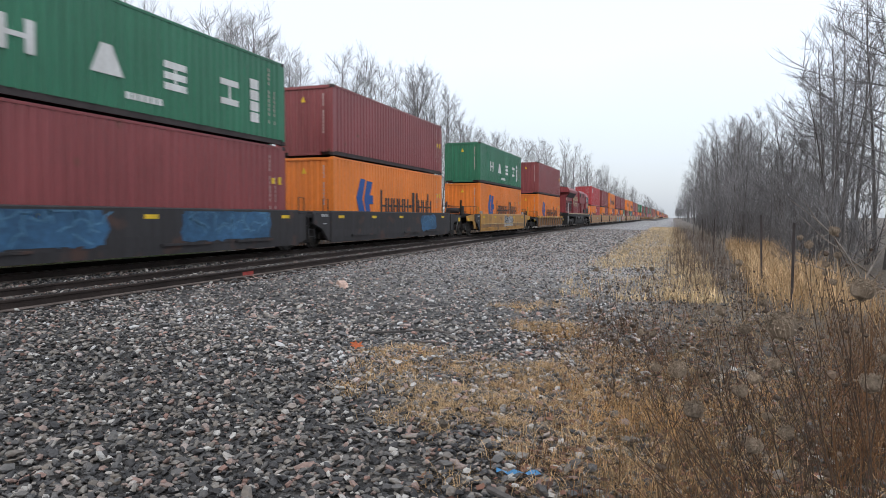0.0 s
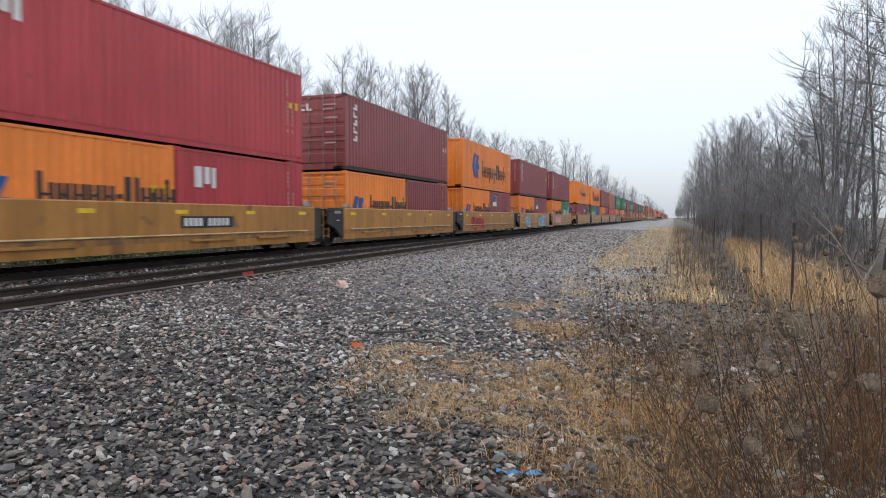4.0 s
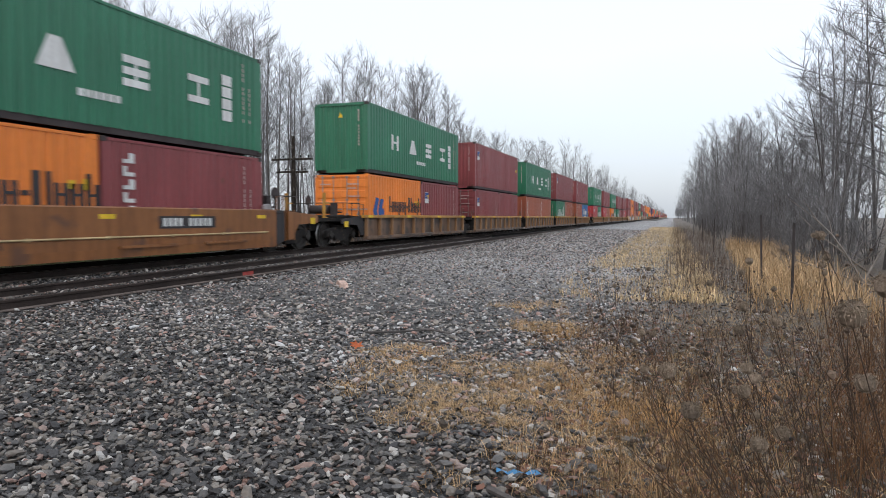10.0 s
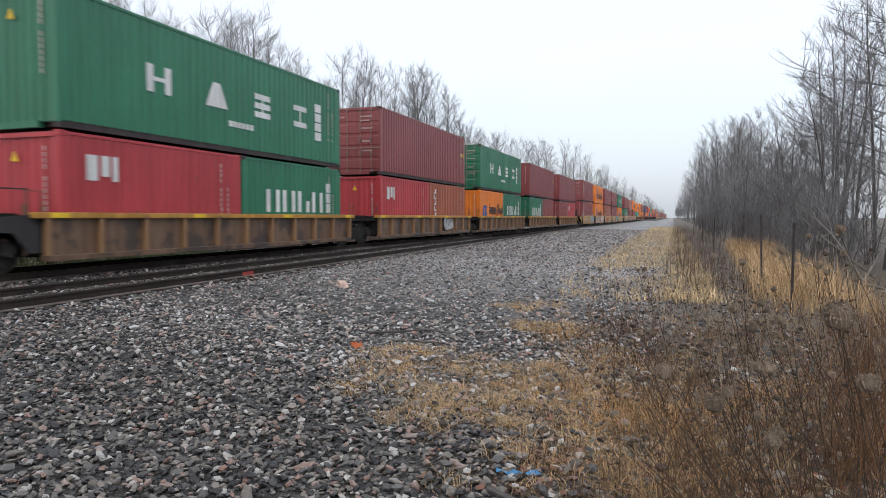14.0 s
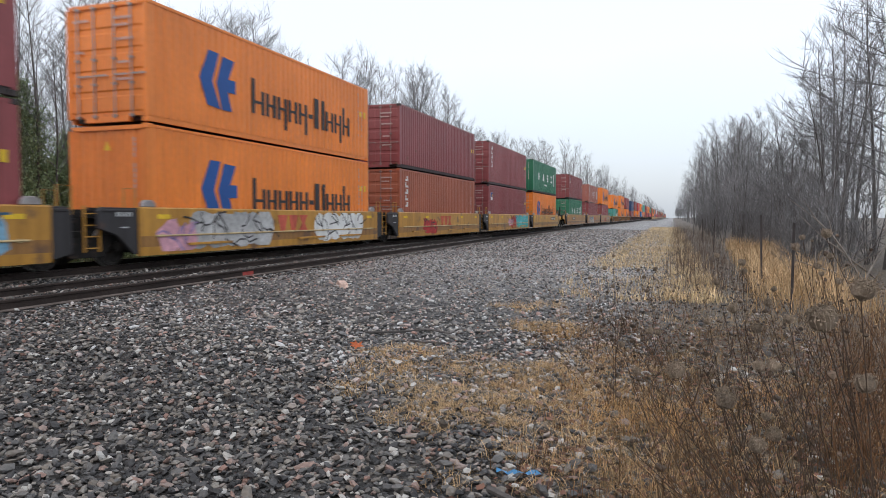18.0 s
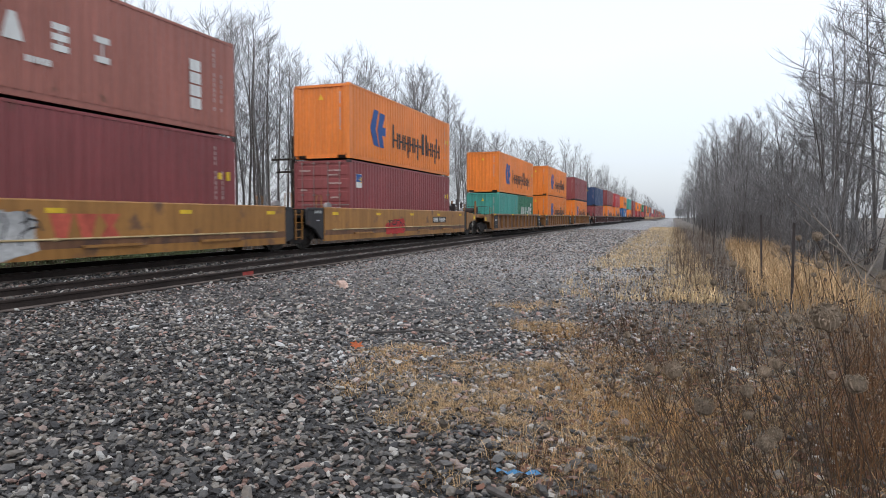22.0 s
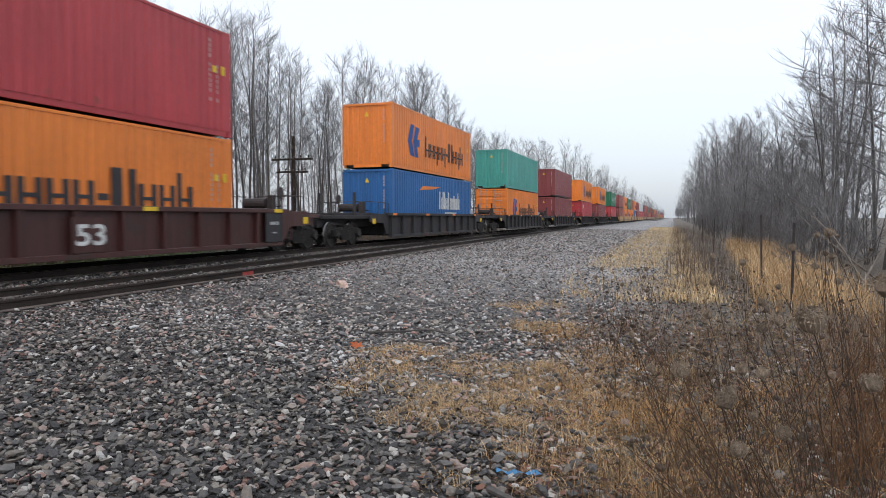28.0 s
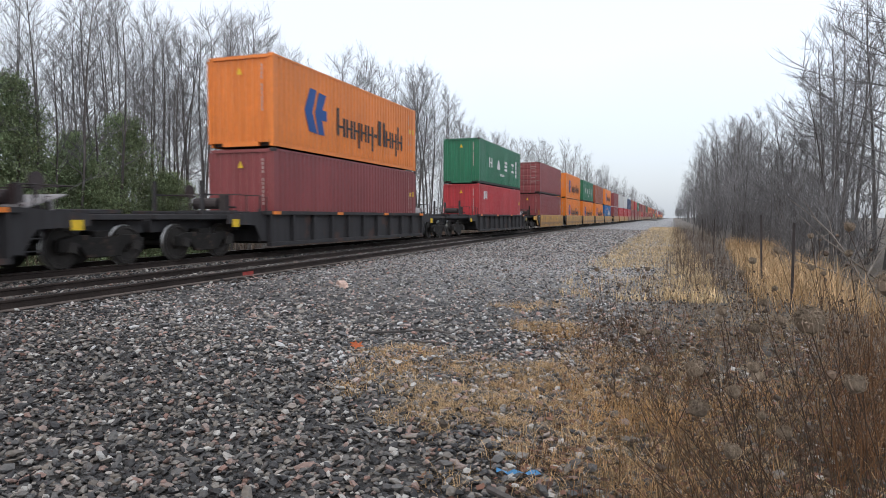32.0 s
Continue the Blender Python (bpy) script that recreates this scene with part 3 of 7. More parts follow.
def end_mark_mesh(height, kind):
    """Small plates on the end that faces -y."""
    def build():
        bm = bmesh.new()
        if kind == "warning":
            add_prism_y(bm, ((-0.10, height - 0.62), (0.10, height - 0.62), (0.0, height - 0.40)), -0.012, -0.006)
        elif kind == "column":
            for i in range(11):
                z = height - 0.42 - i * 0.125 - (0.12 if i > 3 else 0)
                add_box(bm, 0.80, 0.85, -0.012, -0.006, z, z + 0.095)
        elif kind == "word":
            for i in range(3):
                add_box(bm, -1.05 + i * 0.30, -0.95 + i * 0.30, -0.012, -0.006, height - 0.62, height - 0.34)
                add_box(bm, -0.95 + i * 0.30, -0.82 + i * 0.30, -0.012, -0.006, height - 0.62, height - 0.54)
        elif kind == "door_text":
            for i, (x, w) in enumerate(((-0.95, 0.5), (0.30, 0.62), (0.30, 0.45), (0.34, 0.6), (-0.9, 0.35), (0.4, 0.4), (0.36, 0.5))):
                z = height - (0.45, 0.45, 0.62, 0.95, 1.2, 1.5, 1.9)[i]
                for k in range(int(w / 0.07)):
                    add_box(bm, x + k * 0.07, x + k * 0.07 + 0.045, -0.034, -0.024, z, z + 0.06)
        elif kind == "label":
            add_box(bm, 0.10, 0.46, -0.012, -0.006, 0.52, 0.70)
        return bm
    colour = {"warning": YELLOW_MARK, "label": YELLOW_MARK, "column": PALE_MARK, "door_text": PALE_MARK}.get(kind, WHITE_MARK)
    return cached(("endmark", height, kind), lambda: finished(kind, build(), colour))


def add_prism_y(bm, outline, y0, y1):
    a = [bm.verts.new((x, y0, z)) for x, z in outline]
    b = [bm.verts.new((x, y1, z)) for x, z in outline]
    n = len(outline)
    bm.faces.new(a)
    bm.faces.new(b[::-1])
    for i in range(n):
        bm.faces.new((a[i], b[i], b[(i + 1) % n], a[(i + 1) % n]))


COLOUR_NAME = {"M": "maroon", "R": "bright red", "B": "rust-brown", "P": "faded red-brown", "O": "orange", "G": "dark green", "T": "teal", "N": "navy blue", "L": "blue", "W": "white"}
MARK_NAME = {"O": "blue-black lettering", "G": "white lettering", "R": "white marks", "L": "white lettering"}


def joined_mesh(name, pieces, mat):
    """One mesh out of (mesh, pose) pieces."""
    verts, faces = [], []
    for me, m in pieces:
        b = len(verts)
        verts += [(m @ v.co)[:] for v in me.vertices]
        faces += [[b + i for i in q.vertices] for q in me.polygons]
    return raw_mesh(name, verts, faces, mat)


def far_shell(length, height, mat):
    side = corrugated_side(length, height, mat)
    return joined_mesh("shell", ((side, pose(CW - 0.004, 0, 0)), (side, pose(0.004 - CW, length, 0, 0, 0, 180)), (corrugated_end(height, mat), pose(0, 0.03, 0)),
                                 (corner_frame(length, height, mat), Matrix())), mat)


def container(code, length, height, y, z, upper, marks=(), far=False):
    """A shipping container; code: colour letter, then d when its doors face the lens."""
    colour, doors = code[0], "d" in code
    mat = PAINT[colour]
    base = new("shipping_container")
    size = "forty-foot" if length > 8 else "twenty-foot"
    where = "stacked on top" if upper else "in a well car"
    label = "%s %s container with %s, %s" % (COLOUR_NAME[colour], size, MARK_NAME.get(colour, "its doors showing" if doors else "weathered sides"), where)
    tagged(base, label, "shipping container", "containers on the train")
    if far:                  # never near the lens: a shell
        part("shell", cached(("far_shell", length, height, mat.name), lambda: far_shell(length, height, mat)), mat, base)
        part("roof", ribbed_roof(length, mat), mat, base, at=(0, 0, height))
        for k in marks[:2]:
            part("painted_mark", mark_mesh(k, length, height), WHITE_MARK, base, at=(CW - 0.002, 0, 0))
        MOVERS.append((base, TRACK_X, y, z))
        return base
    for s in (1, -1):
        m = Matrix.Translation((s * (CW - 0.004), 0 if s > 0 else length, 0))
        part("side_panel", corrugated_side(length, height, mat), mat, base, at=m if s > 0 else m @ Matrix.Rotation(math.pi, 4, "Z"))
        part("top_rail", box_mesh("top_rail", mat, -0.03, 0.03, 0.08, length - 0.08, height - 0.085, height - 0.02), mat, base, at=(s * (CW - 0.031), 0, 0))
        # upper maroon and green boxes: gap shade painted as a dark rail
        part("bottom_rail", box_mesh("bottom_rail", STEEL_AND_SHADE if colour in "MG" and upper else mat, -0.04, 0.04, 0.08, length - 0.08, 0.02, 0.175), mat, base, at=(s * (CW - (0.075 if upper else 0.042)), 0, 0))
        for yy in (0, length):
            part("corner_post", box_mesh("corner_post", mat, -0.06, 0.06, -0.06, 0.06, 0.118, height - 0.118, 0.008), mat, base,
                 at=(s * (CW - 0.061), 0.061 if yy == 0 else length - 0.061, 0))
            for zz in (0.0, height - 0.118) if s > 0 else ():
                part("corner_casting", box_mesh("corner_casting", STEEL_AND_SHADE if colour in "MNG" else mat, -0.081, 0.081, -0.089, 0.089, 0, 0.118, 0.01), mat, base,
                     at=(s * (CW - 0.078), 0.086 if yy == 0 else length - 0.086, zz))
    part("roof", ribbed_roof(length, mat), mat, base, at=(0, 0, height))
    part("underframe", box_mesh("underframe", STEEL_AND_SHADE, -CW + 0.09, CW - 0.09, 0.18, length - 0.18, 0.05, 0.155), STEEL_AND_SHADE, base)
    for yy in (0.0, length - 0.12):
        part("end_rail", box_mesh("end_rail", mat, -CW + 0.16, CW - 0.16, 0.0, 0.12, height - 0.13, height - 0.03), mat, base, at=(0, yy + 0.002, 0))
        part("end_rail", box_mesh("end_rail_low", mat, -CW + 0.55, CW - 0.55, 0.0, 0.12, 0.02, 0.16), mat, base, at=(0, yy + 0.002, 0))
    part("end_panel", corrugated_end(height, mat), mat, base, at=pose(0, length - 0.03, 0, 0, 0, 180))
    if doors:
        for s in (-1, 1):
            d = part("door", door_mesh(height, mat), mat, base, at=(0.004 if s > 0 else -1.124, 0.045, 0))
            for x in (0.27, 0.78):
                part("lock_rod", rod_mesh(height, GALV if code[0] == "O" else ROD), mat, d, "upright lock rod", at=(x, 0, 0))
        part("door_lettering", end_mark_mesh(height, "door_text"), WHITE_MARK, base)
    else:
        part("end_panel", corrugated_end(height, mat), mat, base, at=(0, 0.03, 0))
        part("warning_sticker", end_mark_mesh(height, "label" if "t" in code else "warning"), YELLOW_MARK, base)
        tagged(part("number_column", end_mark_mesh(height, "column"), WHITE_MARK, base), kind="stuff")
    small = Matrix.Translation((0, length * 0.36, 1.5)) @ Matrix.Diagonal((1, 0.62, 0.62, 1)) @ Matrix.Translation((0, -length * 0.36, -1.4)) if "m" in code else Matrix()
    if "w" in code:
        small = Matrix.Translation((0, 4.15, height - 1.52)) @ Matrix.Diagonal((1, 0.49, 0.80, 1)) @ Matrix.Translation((0, -2.46, 1.73 - height))
    sticker = Matrix.Translation((0, 0.55, height - 0.80)) @ Matrix.Diagonal((1, 0.5, 0.75, 1)) @ Matrix.Translation((0, -length * 0.13, 0.66 - height)) if "q" in code else Matrix()
    for k in marks:
        if k == "end_word":
            part("end_mark", end_mark_mesh(height, "word"), WHITE_MARK, base)
        elif k in ("long_word", "four_blocks"):
            for i in range(11 if k == "long_word" else 6):
                part("painted_shape" if k == "long_word" or i < 4 else "painted_bar", mark_mesh(k, length, height, i), WHITE_MARK, base, at=Matrix.Translation((CW - 0.002, 0, 0)) @ (small if i != 5 or k == "long_word" else Matrix()))
        else:
            mark = part("painted_mark" if k not in ("numbers", "tags") else "small_markings", mark_mesh(k, length, height), WHITE_MARK, base, at=Matrix.Translation((CW - 0.002, 0, 0)) @ (small if k == "emblem" else sticker if k.startswith("sign") else Matrix()))
            if k != "emblem":
                tagged(mark, kind="stuff")
    MOVERS.append((base, TRACK_X, y, z))
    return base


USUAL_MARKS = {("O", 1): ("emblem", "long_word", "tags", "numbers"), ("O", 0): ("emblem", "long_word", "tags"), ("G", 1): ("four_blocks", "numbers"),
               ("G", 0): ("wide_blocks", "numbers"), ("R", 1): ("square_mark", "tags", "numbers"), ("R", 0): ("square_mark", "numbers"),
               ("L", 1): ("bold_word", "flash"), ("L", 0): ("bold_word", "flash", "numbers"), ("M", 1): ("numbers", "tags"), ("M", 0): ("numbers",),
               ("P", 1): ("column_word", "numbers"), ("P", 0): ("square_mark", "numbers"), ("B", 1): ("column_word", "numbers"), ("B", 0): ("column_word", "numbers"), ("N", 1): ("numbers",), ("T", 0): ("numbers",)}


def marks_for(code, length):
    out = USUAL_MARKS.get((code[0], 1 if length > 8 else 0), ("numbers",))
    if "t" in code:
        out = out + ("column_word", "end_word")
    if "s" in code or "q" in code:
        out = out + ("sign_ground", "sign_band", "sign_rays")
    if "w" in code:
        out = ("four_blocks", "column_word", "numbers")
    return out


# ---- well cars ----
def truck_frame_mesh():
    bm = bmesh.new()
    for s in (-1, 1):
        add_prism(bm, ((-1.16, 0.36), (-1.16, 0.62), (-0.86, 0.70), (-0.42, 0.72), (-0.34, 0.66), (0.34, 0.66), (0.42, 0.72), (0.86, 0.70), (1.16, 0.62), (1.16, 0.36),
                       (0.98, 0.36), (0.92, 0.50), (0.70, 0.50), (0.44, 0.22), (-0.44, 0.22), (-0.70, 0.50), (-0.92, 0.50), (-0.98, 0.36)), s * 0.98 - 0.07, s * 0.98 + 0.07)
    add_box(bm, -1.0, 1.0, -0.22, 0.22, 0.46, 0.80)
    for y in (-0.42, 0.42):
        add_box(bm, -0.85, 0.85, y - 0.07, y + 0.07, 0.34, 0.50)
    add_box(bm, -0.5, 0.5, -0.95, 0.95, 0.58, 0.74)
    return finished("truck_frame", bm, TRUCK_STEEL, bevel=0.012)


def spring_mesh():
    bm = bmesh.new()
    for y in (-0.2, 0.0, 0.2):
        add_lathe(bm, [(0.24, 0.06), (0.30, 0.075), (0.36, 0.06), (0.42, 0.075), (0.50, 0.06)], False, 8, (0, y, 0))
    return finished("spring_group", bm, TRUCK_STEEL)


def wheelset_mesh(r=0.457):
    bm = bmesh.new()
    for s in (-1, 1):
        o = [(0.690, 0.06), (0.690, r * 0.62), (0.680, r * 0.80), (0.684, r + 0.026), (0.712, r + 0.026), (0.722, r), (0.815, r - 0.004), (0.818, r * 0.84),
             (0.785, r * 0.80), (0.770, r * 0.40), (0.818, r * 0.30), (0.818, 0.08)]
        add_lathe(bm, [(s * a, b) for a, b in (o if s > 0 else o[::-1])], True, 28)
        add_lathe(bm, [(s * 0.83, 0.085), (s * 1.10, 0.085)] if s > 0 else [(-1.10, 0.085), (-0.83, 0.085)], True, 10)
        add_box(bm, s * 1.02, s * 1.115, -0.12, 0.12, -0.11, 0.11)
    add_lathe(bm, [(-0.85, 0.08), (0.85, 0.08)], True, 10)
    me = finished("wheelset", bm, WHEEL_STEEL)
    me.materials.append(BRIGHT_STEEL)
    for q in me.polygons:
        if abs(q.center.x) > 0.71 and abs(q.center.x) < 0.815 and math.hypot(q.center.y, q.center.z) > r * 0.955:
            q.material_index = 1
    return me


TRUCK = {"frame": truck_frame_mesh(), "spring": spring_mesh(), "wheels": wheelset_mesh()}
AXLES = []                  # wheelsets, by their place in the truck: object, y in the truck


def truck(parent, y):
    """A two-axle freight truck under a car."""
    t = part("truck", TRUCK["frame"], TRUCK_STEEL, parent, "grimy cast steel truck", at=(0, y, 0))
    for s in (-0.98, 0.98):
        part("spring_group", TRUCK["spring"], TRUCK_STEEL, t, at=(s, 0, 0))
    for a in (-0.89, 0.89):
        w = part("wheelset", TRUCK["wheels"], WHEEL_STEEL, t, "worn steel wheelset", at=(0, a, 0.457))
        AXLES.append((w, a))
    return t


CARS = {  # body paint, deck paint, ribbed side, foot and top of the side over the rail
    "yellow": (CAR_YELLOW, TRUCK_STEEL, False, 0.20, 1.34),
    "ochre": (CAR_OCHRE, TRUCK_STEEL, False, 0.28, 1.46),
    "rust": (CAR_ORANGE, TRUCK_STEEL, False, 0.20, 1.34),
    "tan": (CAR_AMBER, TRUCK_STEEL, False, 0.26, 1.46),
    "blue": (CAR_DARK, CAR_DARK, False, 0.20, 1.34),
    "ribbed_yellow": (CAR_PANEL, CAR_YELLOW, True, 0.22, 1.20),
    "ribbed_tan": (CAR_TAN, CAR_TAN, True, 0.22, 1.36),
    "ribbed_maroon": (CAR_MAROON, CAR_MAROON, True, 0.22, 1.36),
    "ribbed_dark": (CAR_DARK, CAR_DARK, True, 0.22, 1.30),
}
CAR_LABEL = {"yellow": "yellow smooth-sided well car with scuffed graffiti", "ochre": "ochre smooth-sided well car with faded graffiti", "rust": "rust-orange smooth-sided well car with worn stencils", "tan": "tan smooth-sided well car streaked with rust", "blue": "black well car with blue graffiti panels",
             "ribbed_yellow": "rusty ribbed well car with a yellow top chord", "ribbed_tan": "tan ribbed well car", "ribbed_maroon": "dark maroon ribbed well car", "ribbed_dark": "black ribbed well car"}


def blob(bm, cy, cz, w, h, rnd, x):
    """An irregular flat patch of sprayed paint."""
    n = 11
    pts = []
    for i in range(n):
        a = i * math.tau / n
        k = rnd.uniform(0.72, 1.1)
        c, s = math.cos(a), math.sin(a)
        q = (abs(c) ** 4 + abs(s) ** 4) ** 0.25
        pts.append((cy + w / 2 * k * c / q, min(1.27, max(0.27, cz + h / 2 * k * s / q))))
    add_prism(bm, pts, x, x + 0.003)


FADED_RED = material("faded_red_marking", (0.50, 0.10, 0.065), 0.7, vary=0.3, bump=0)
SPRAY = {"white": WHITE_MARK, "lilac": material("lilac_spray", (0.30, 0.22, 0.42), 0.6, vary=0.3, bump=0), "sky": material("pale_blue_spray", (0.22, 0.42, 0.58), 0.6, vary=0.3, bump=0),
         "pink": material("pink_spray", (0.62, 0.33, 0.40), 0.6, vary=0.3, bump=0), "grey": material("grey_spray", (0.42, 0.42, 0.42), 0.6, vary=0.35, bump=0),
         "teal": material("turquoise_spray", (0.05, 0.40, 0.40), 0.6, vary=0.3, bump=0), "red": material("red_spray", (0.42, 0.03, 0.03), 0.6, vary=0.3, bump=0),
         "blue": material("blue_spray", (0.035, 0.105, 0.205), 0.6, vary=0.35, bump=0), "black": BLACK_MARK, "pale": material("dim_blue_spray", (0.075, 0.18, 0.29), 0.6, vary=0.3, bump=0)}


def well_car(kind, y_mid, over, front, back, truck_front, truck_back, spray=(), sign=0, number=False, seed=0):
    """A car for one stack. over: how far the well reaches past the containers; front, back: from the stack's middle to the joints."""
    body, deck, ribbed, foot, top = CARS[kind]
    rnd = random.Random(seed)
    car = tagged(new("well_car"), CAR_LABEL[kind] + " under containers", "freight car", "well cars of the train")
    half = 6.096 + over
    if y_mid > 925:                  # never near the lens
        for s in (-1, 1):
            part("side_sill", cached(("smooth_sill", body.name, half, s), lambda: smooth_sill(body, half, foot, top)), body, car, at=pose(s * 1.30, 0, 0, 0, 0, 0 if s > 0 else 180))
        part("well_floor", box_mesh("well_floor", TRUCK_STEEL, -1.2, 1.2, -back + 0.2, back - 0.2, foot + 0.18, foot + 0.5), TRUCK_STEEL, car)
        for s in (-1, 1):
            part("truck", cached("far_truck", lambda: joined_mesh("far_truck", ((TRUCK["frame"], Matrix()), (TRUCK["wheels"], pose(0, -0.89, 0.457)), (TRUCK["wheels"], pose(0, 0.89, 0.457))), TRUCK_STEEL)), TRUCK_STEEL, car, at=(0, s * (back - 1.3), 0))
        MOVERS.append((car, TRACK_X, y_mid, RAIL_Z))
        return car
    grime = {"yellow": CAR_GRIME, "ochre": CAR_GRIME, "blue": CAR_DARK}.get(kind, CAR_ORANGE if kind == "rust" else CAR_RUST)
    panel = {"ribbed_yellow": CAR_PANEL, "ribbed_tan": CAR_RUST}.get(kind, body)
    rib_paint = CAR_RIB if kind == "ribbed_yellow" else body
    ends = TRUCK_STEEL if kind == "ribbed_yellow" else deck
    for s in (1, -1):
        if ribbed:
            sill = part("side_sill", box_mesh("side_sill", panel, -0.02, 0.02, -half, half, foot + 0.10, top - 0.10), body, car, at=(s * 1.28, 0, 0))
            part("top_chord", box_mesh("top_chord", deck, -0.09, 0.09, -half - 0.25, half + 0.25, top - 0.12, top, 0.01), deck, car, at=(s * 1.35, 0, 0))
            part("bottom_chord", box_mesh("bottom_chord", body, -0.08, 0.08, -half, half, foot, foot + 0.12, 0.01), body, car, at=(s * 1.34, 0, 0))
            n = int(half * 2 / 1.25)
            rib = box_mesh("rib", rib_paint, -0.09, 0.06, -0.055, 0.055, foot + 0.12, top - 0.12)
            if s > 0 and y_mid < 930:
                for i in range(n + 1):
                    part("rib", rib, body, car, at=(s * 1.362, -half + 0.06 + i * (half * 2 - 0.12) / n, 0))
                for i in range(4):
                    part("reflector", box_mesh("reflector", PAINT["O"] if kind == "ribbed_dark" else YELLOW_MARK, 0, 0.006, -0.22, 0.22, -0.05, 0.05), YELLOW_MARK, car, at=(1.442, -half + 0.3 + i * (half * 2 - 0.6) / 3, top - 0.06))
            else:
                part("rib_row", cached(("rib_row", body.name, round(half, 2), s), lambda: rib_row(body, half, n, s, foot, top)), body, car)
        else:
            part("side_sill", cached(("smooth_sill", body.name, half, s), lambda: smooth_sill(body, half, foot, top)), body, car, at=pose(s * 1.30, 0, 0, 0, 0, 0 if s > 0 else 180))
            for yy in (-half * 0.62, half * 0.18, half * 0.62) if s > 0 else ():
                part("step_bar", box_mesh("step_bar", body, 0, 0.05, -0.9, 0.9, foot + 0.20, foot + 0.26), body, car, at=(s * 1.40 - (0.05 if s < 0 else 0), yy, 0))
            if s > 0 and y_mid < 700 and kind != "blue":
                part("air_pipe", cached(("air_pipe", body.name, half), lambda: air_pipe(half)), PALE_MARK, car, "thin pale worn pipe along the side", at=(1.41, 0, 0.66))
                for yy in (-half + 0.35, half - 0.4):
                    part("guide_block", cached("guide_block", guide_block), GALV, car, "pale worn container guide", at=(1.30, yy, top))
            for i in range(5 if s > 0 else 0):
                part("yellow_reflector", box_mesh("yellow_reflector", YELLOW_MARK, 0, 0.006, -0.22, 0.22, -0.05, 0.05), YELLOW_MARK, car,
                     at=(s * 1.386 if s > 0 else -1.392, -half + 0.8 + i * (half * 2 - 1.6) / 4, top - 0.22))
    part("well_floor", box_mesh("well_floor", TRUCK_STEEL, -1.2, 1.2, -half + 0.1, half - 0.1, foot + 0.08, foot + 0.16), TRUCK_STEEL, car)
    for s, reach in ((-1, front), (1, back)):
        y0, y1 = (half, reach - 0.12)
        end = part("bulkhead", box_mesh("bulkhead", ends, -1.29, 1.29, -0.06, 0.06, foot + 0.15, top - 0.05, 0.01), ends, car, at=(0, s * (half - 0.02), 0))
        long = max(0.3, y1 - y0 - 0.05)

        def platform():
            bm = bmesh.new()
            add_prism_y_slab(bm, long, top)
            return finished("end_platform", bm, ends, bevel=0.015)
        if not ribbed:
            for x in (-1, 1):
                post = part("end_post", cached(("end_post", foot, top, s), lambda: end_post(foot, top, 0.5 if s > 0 else 1.12)), CAR_DARK, car, "black end section of the car side", at=pose(x * 1.31, s * (half + 0.01), 0, 0, 0, 0 if s > 0 else 180))
                if x > 0 and s > 0 and y_mid < 700:
                    part("ladder", cached(("ladder", body.name), lambda: ladder_mesh(body)), body, car, at=(1.16, half + 0.95, 0))
                if x > 0 and s < 0:
                    tagged(part("stencil", cached("stencil_bars", stencil_bars), WHITE_MARK, post, "small white stencilled bars", at=pose(0.052 * s, 0.40, top - 0.24, 0, 0, 0 if s > 0 else 180)), kind="stuff")
        part("end_platform", cached(("platform", kind, round(long, 2), s), platform), deck, car, at=pose(0, s * (half + 0.05), 0, 0, 0, 0 if s > 0 else 180))
        for x in (-0.95, 0.95):
            part("grab_iron", cached(("grab", body.name), lambda: grab_mesh(body)), body, car, at=(x * 1.28, s * (half + 0.28), top))
        if long > 1.6:
            part("brake_gear", cached("brake_gear", brake_mesh), STEEL_AND_SHADE, car, "weathered brake reservoir and pipes", at=(-0.2, s * (half + 0.9), top - 0.05))
            skirt = min(long, 1.9)

            def end_skirt():
                bm = bmesh.new()
                low = 0.80 if ribbed else 0.86
                add_prism(bm, ((0, foot + 0.18), (0.28, foot + 0.18), (0.60, low), (skirt, low + 0.06), (skirt, top - 0.16), (0, top - 0.04)), -0.02, 0.02)
                return finished("end_skirt", bm, CAR_DARK if kind == "ribbed_yellow" else body)
            for x in (1,) if y_mid > 300 else (-1, 1):
                sk = part("end_skirt", cached(("skirt", body.name, round(skirt, 2)), end_skirt), body, car, at=pose(x * 1.27, s * half + s * (0.84 if not ribbed else 0.02), 0, 0, 0, 0 if s > 0 else 180))
                if x > 0:
                    part("yellow_panel", box_mesh("yellow_panel", YELLOW_MARK, 0, 0.006, -0.15, 0.15, -0.11, 0.11), YELLOW_MARK, sk, at=pose(0.022 * s if s > 0 else -0.022, skirt - 0.35, top - 0.36, 0, 0, 0 if s > 0 else 180))
            if y_mid < 860:
                part("deck_rail", cached("deck_rail", deck_rail), STEEL_AND_SHADE, car, "thin steel deck railing", at=pose(0, s * (half + 0.1), top - 0.10, 0, 0, 0 if s > 0 else 180))
            part("ladder", cached(("ladder", body.name), lambda: ladder_mesh(body)), body, car, at=(1.20, s * (half + 0.35), 0))
    if kind in ("ribbed_tan", "ribbed_maroon"):
        for s in (-1, 1):
            panel = part("end_section", box_mesh("end_section", CAR_DARK, 0, 0.03, -0.45, 0.45, foot + 0.13, top - 0.14), CAR_DARK, car, "black section of the car side", at=(1.424, s * (half - 0.55), 0))
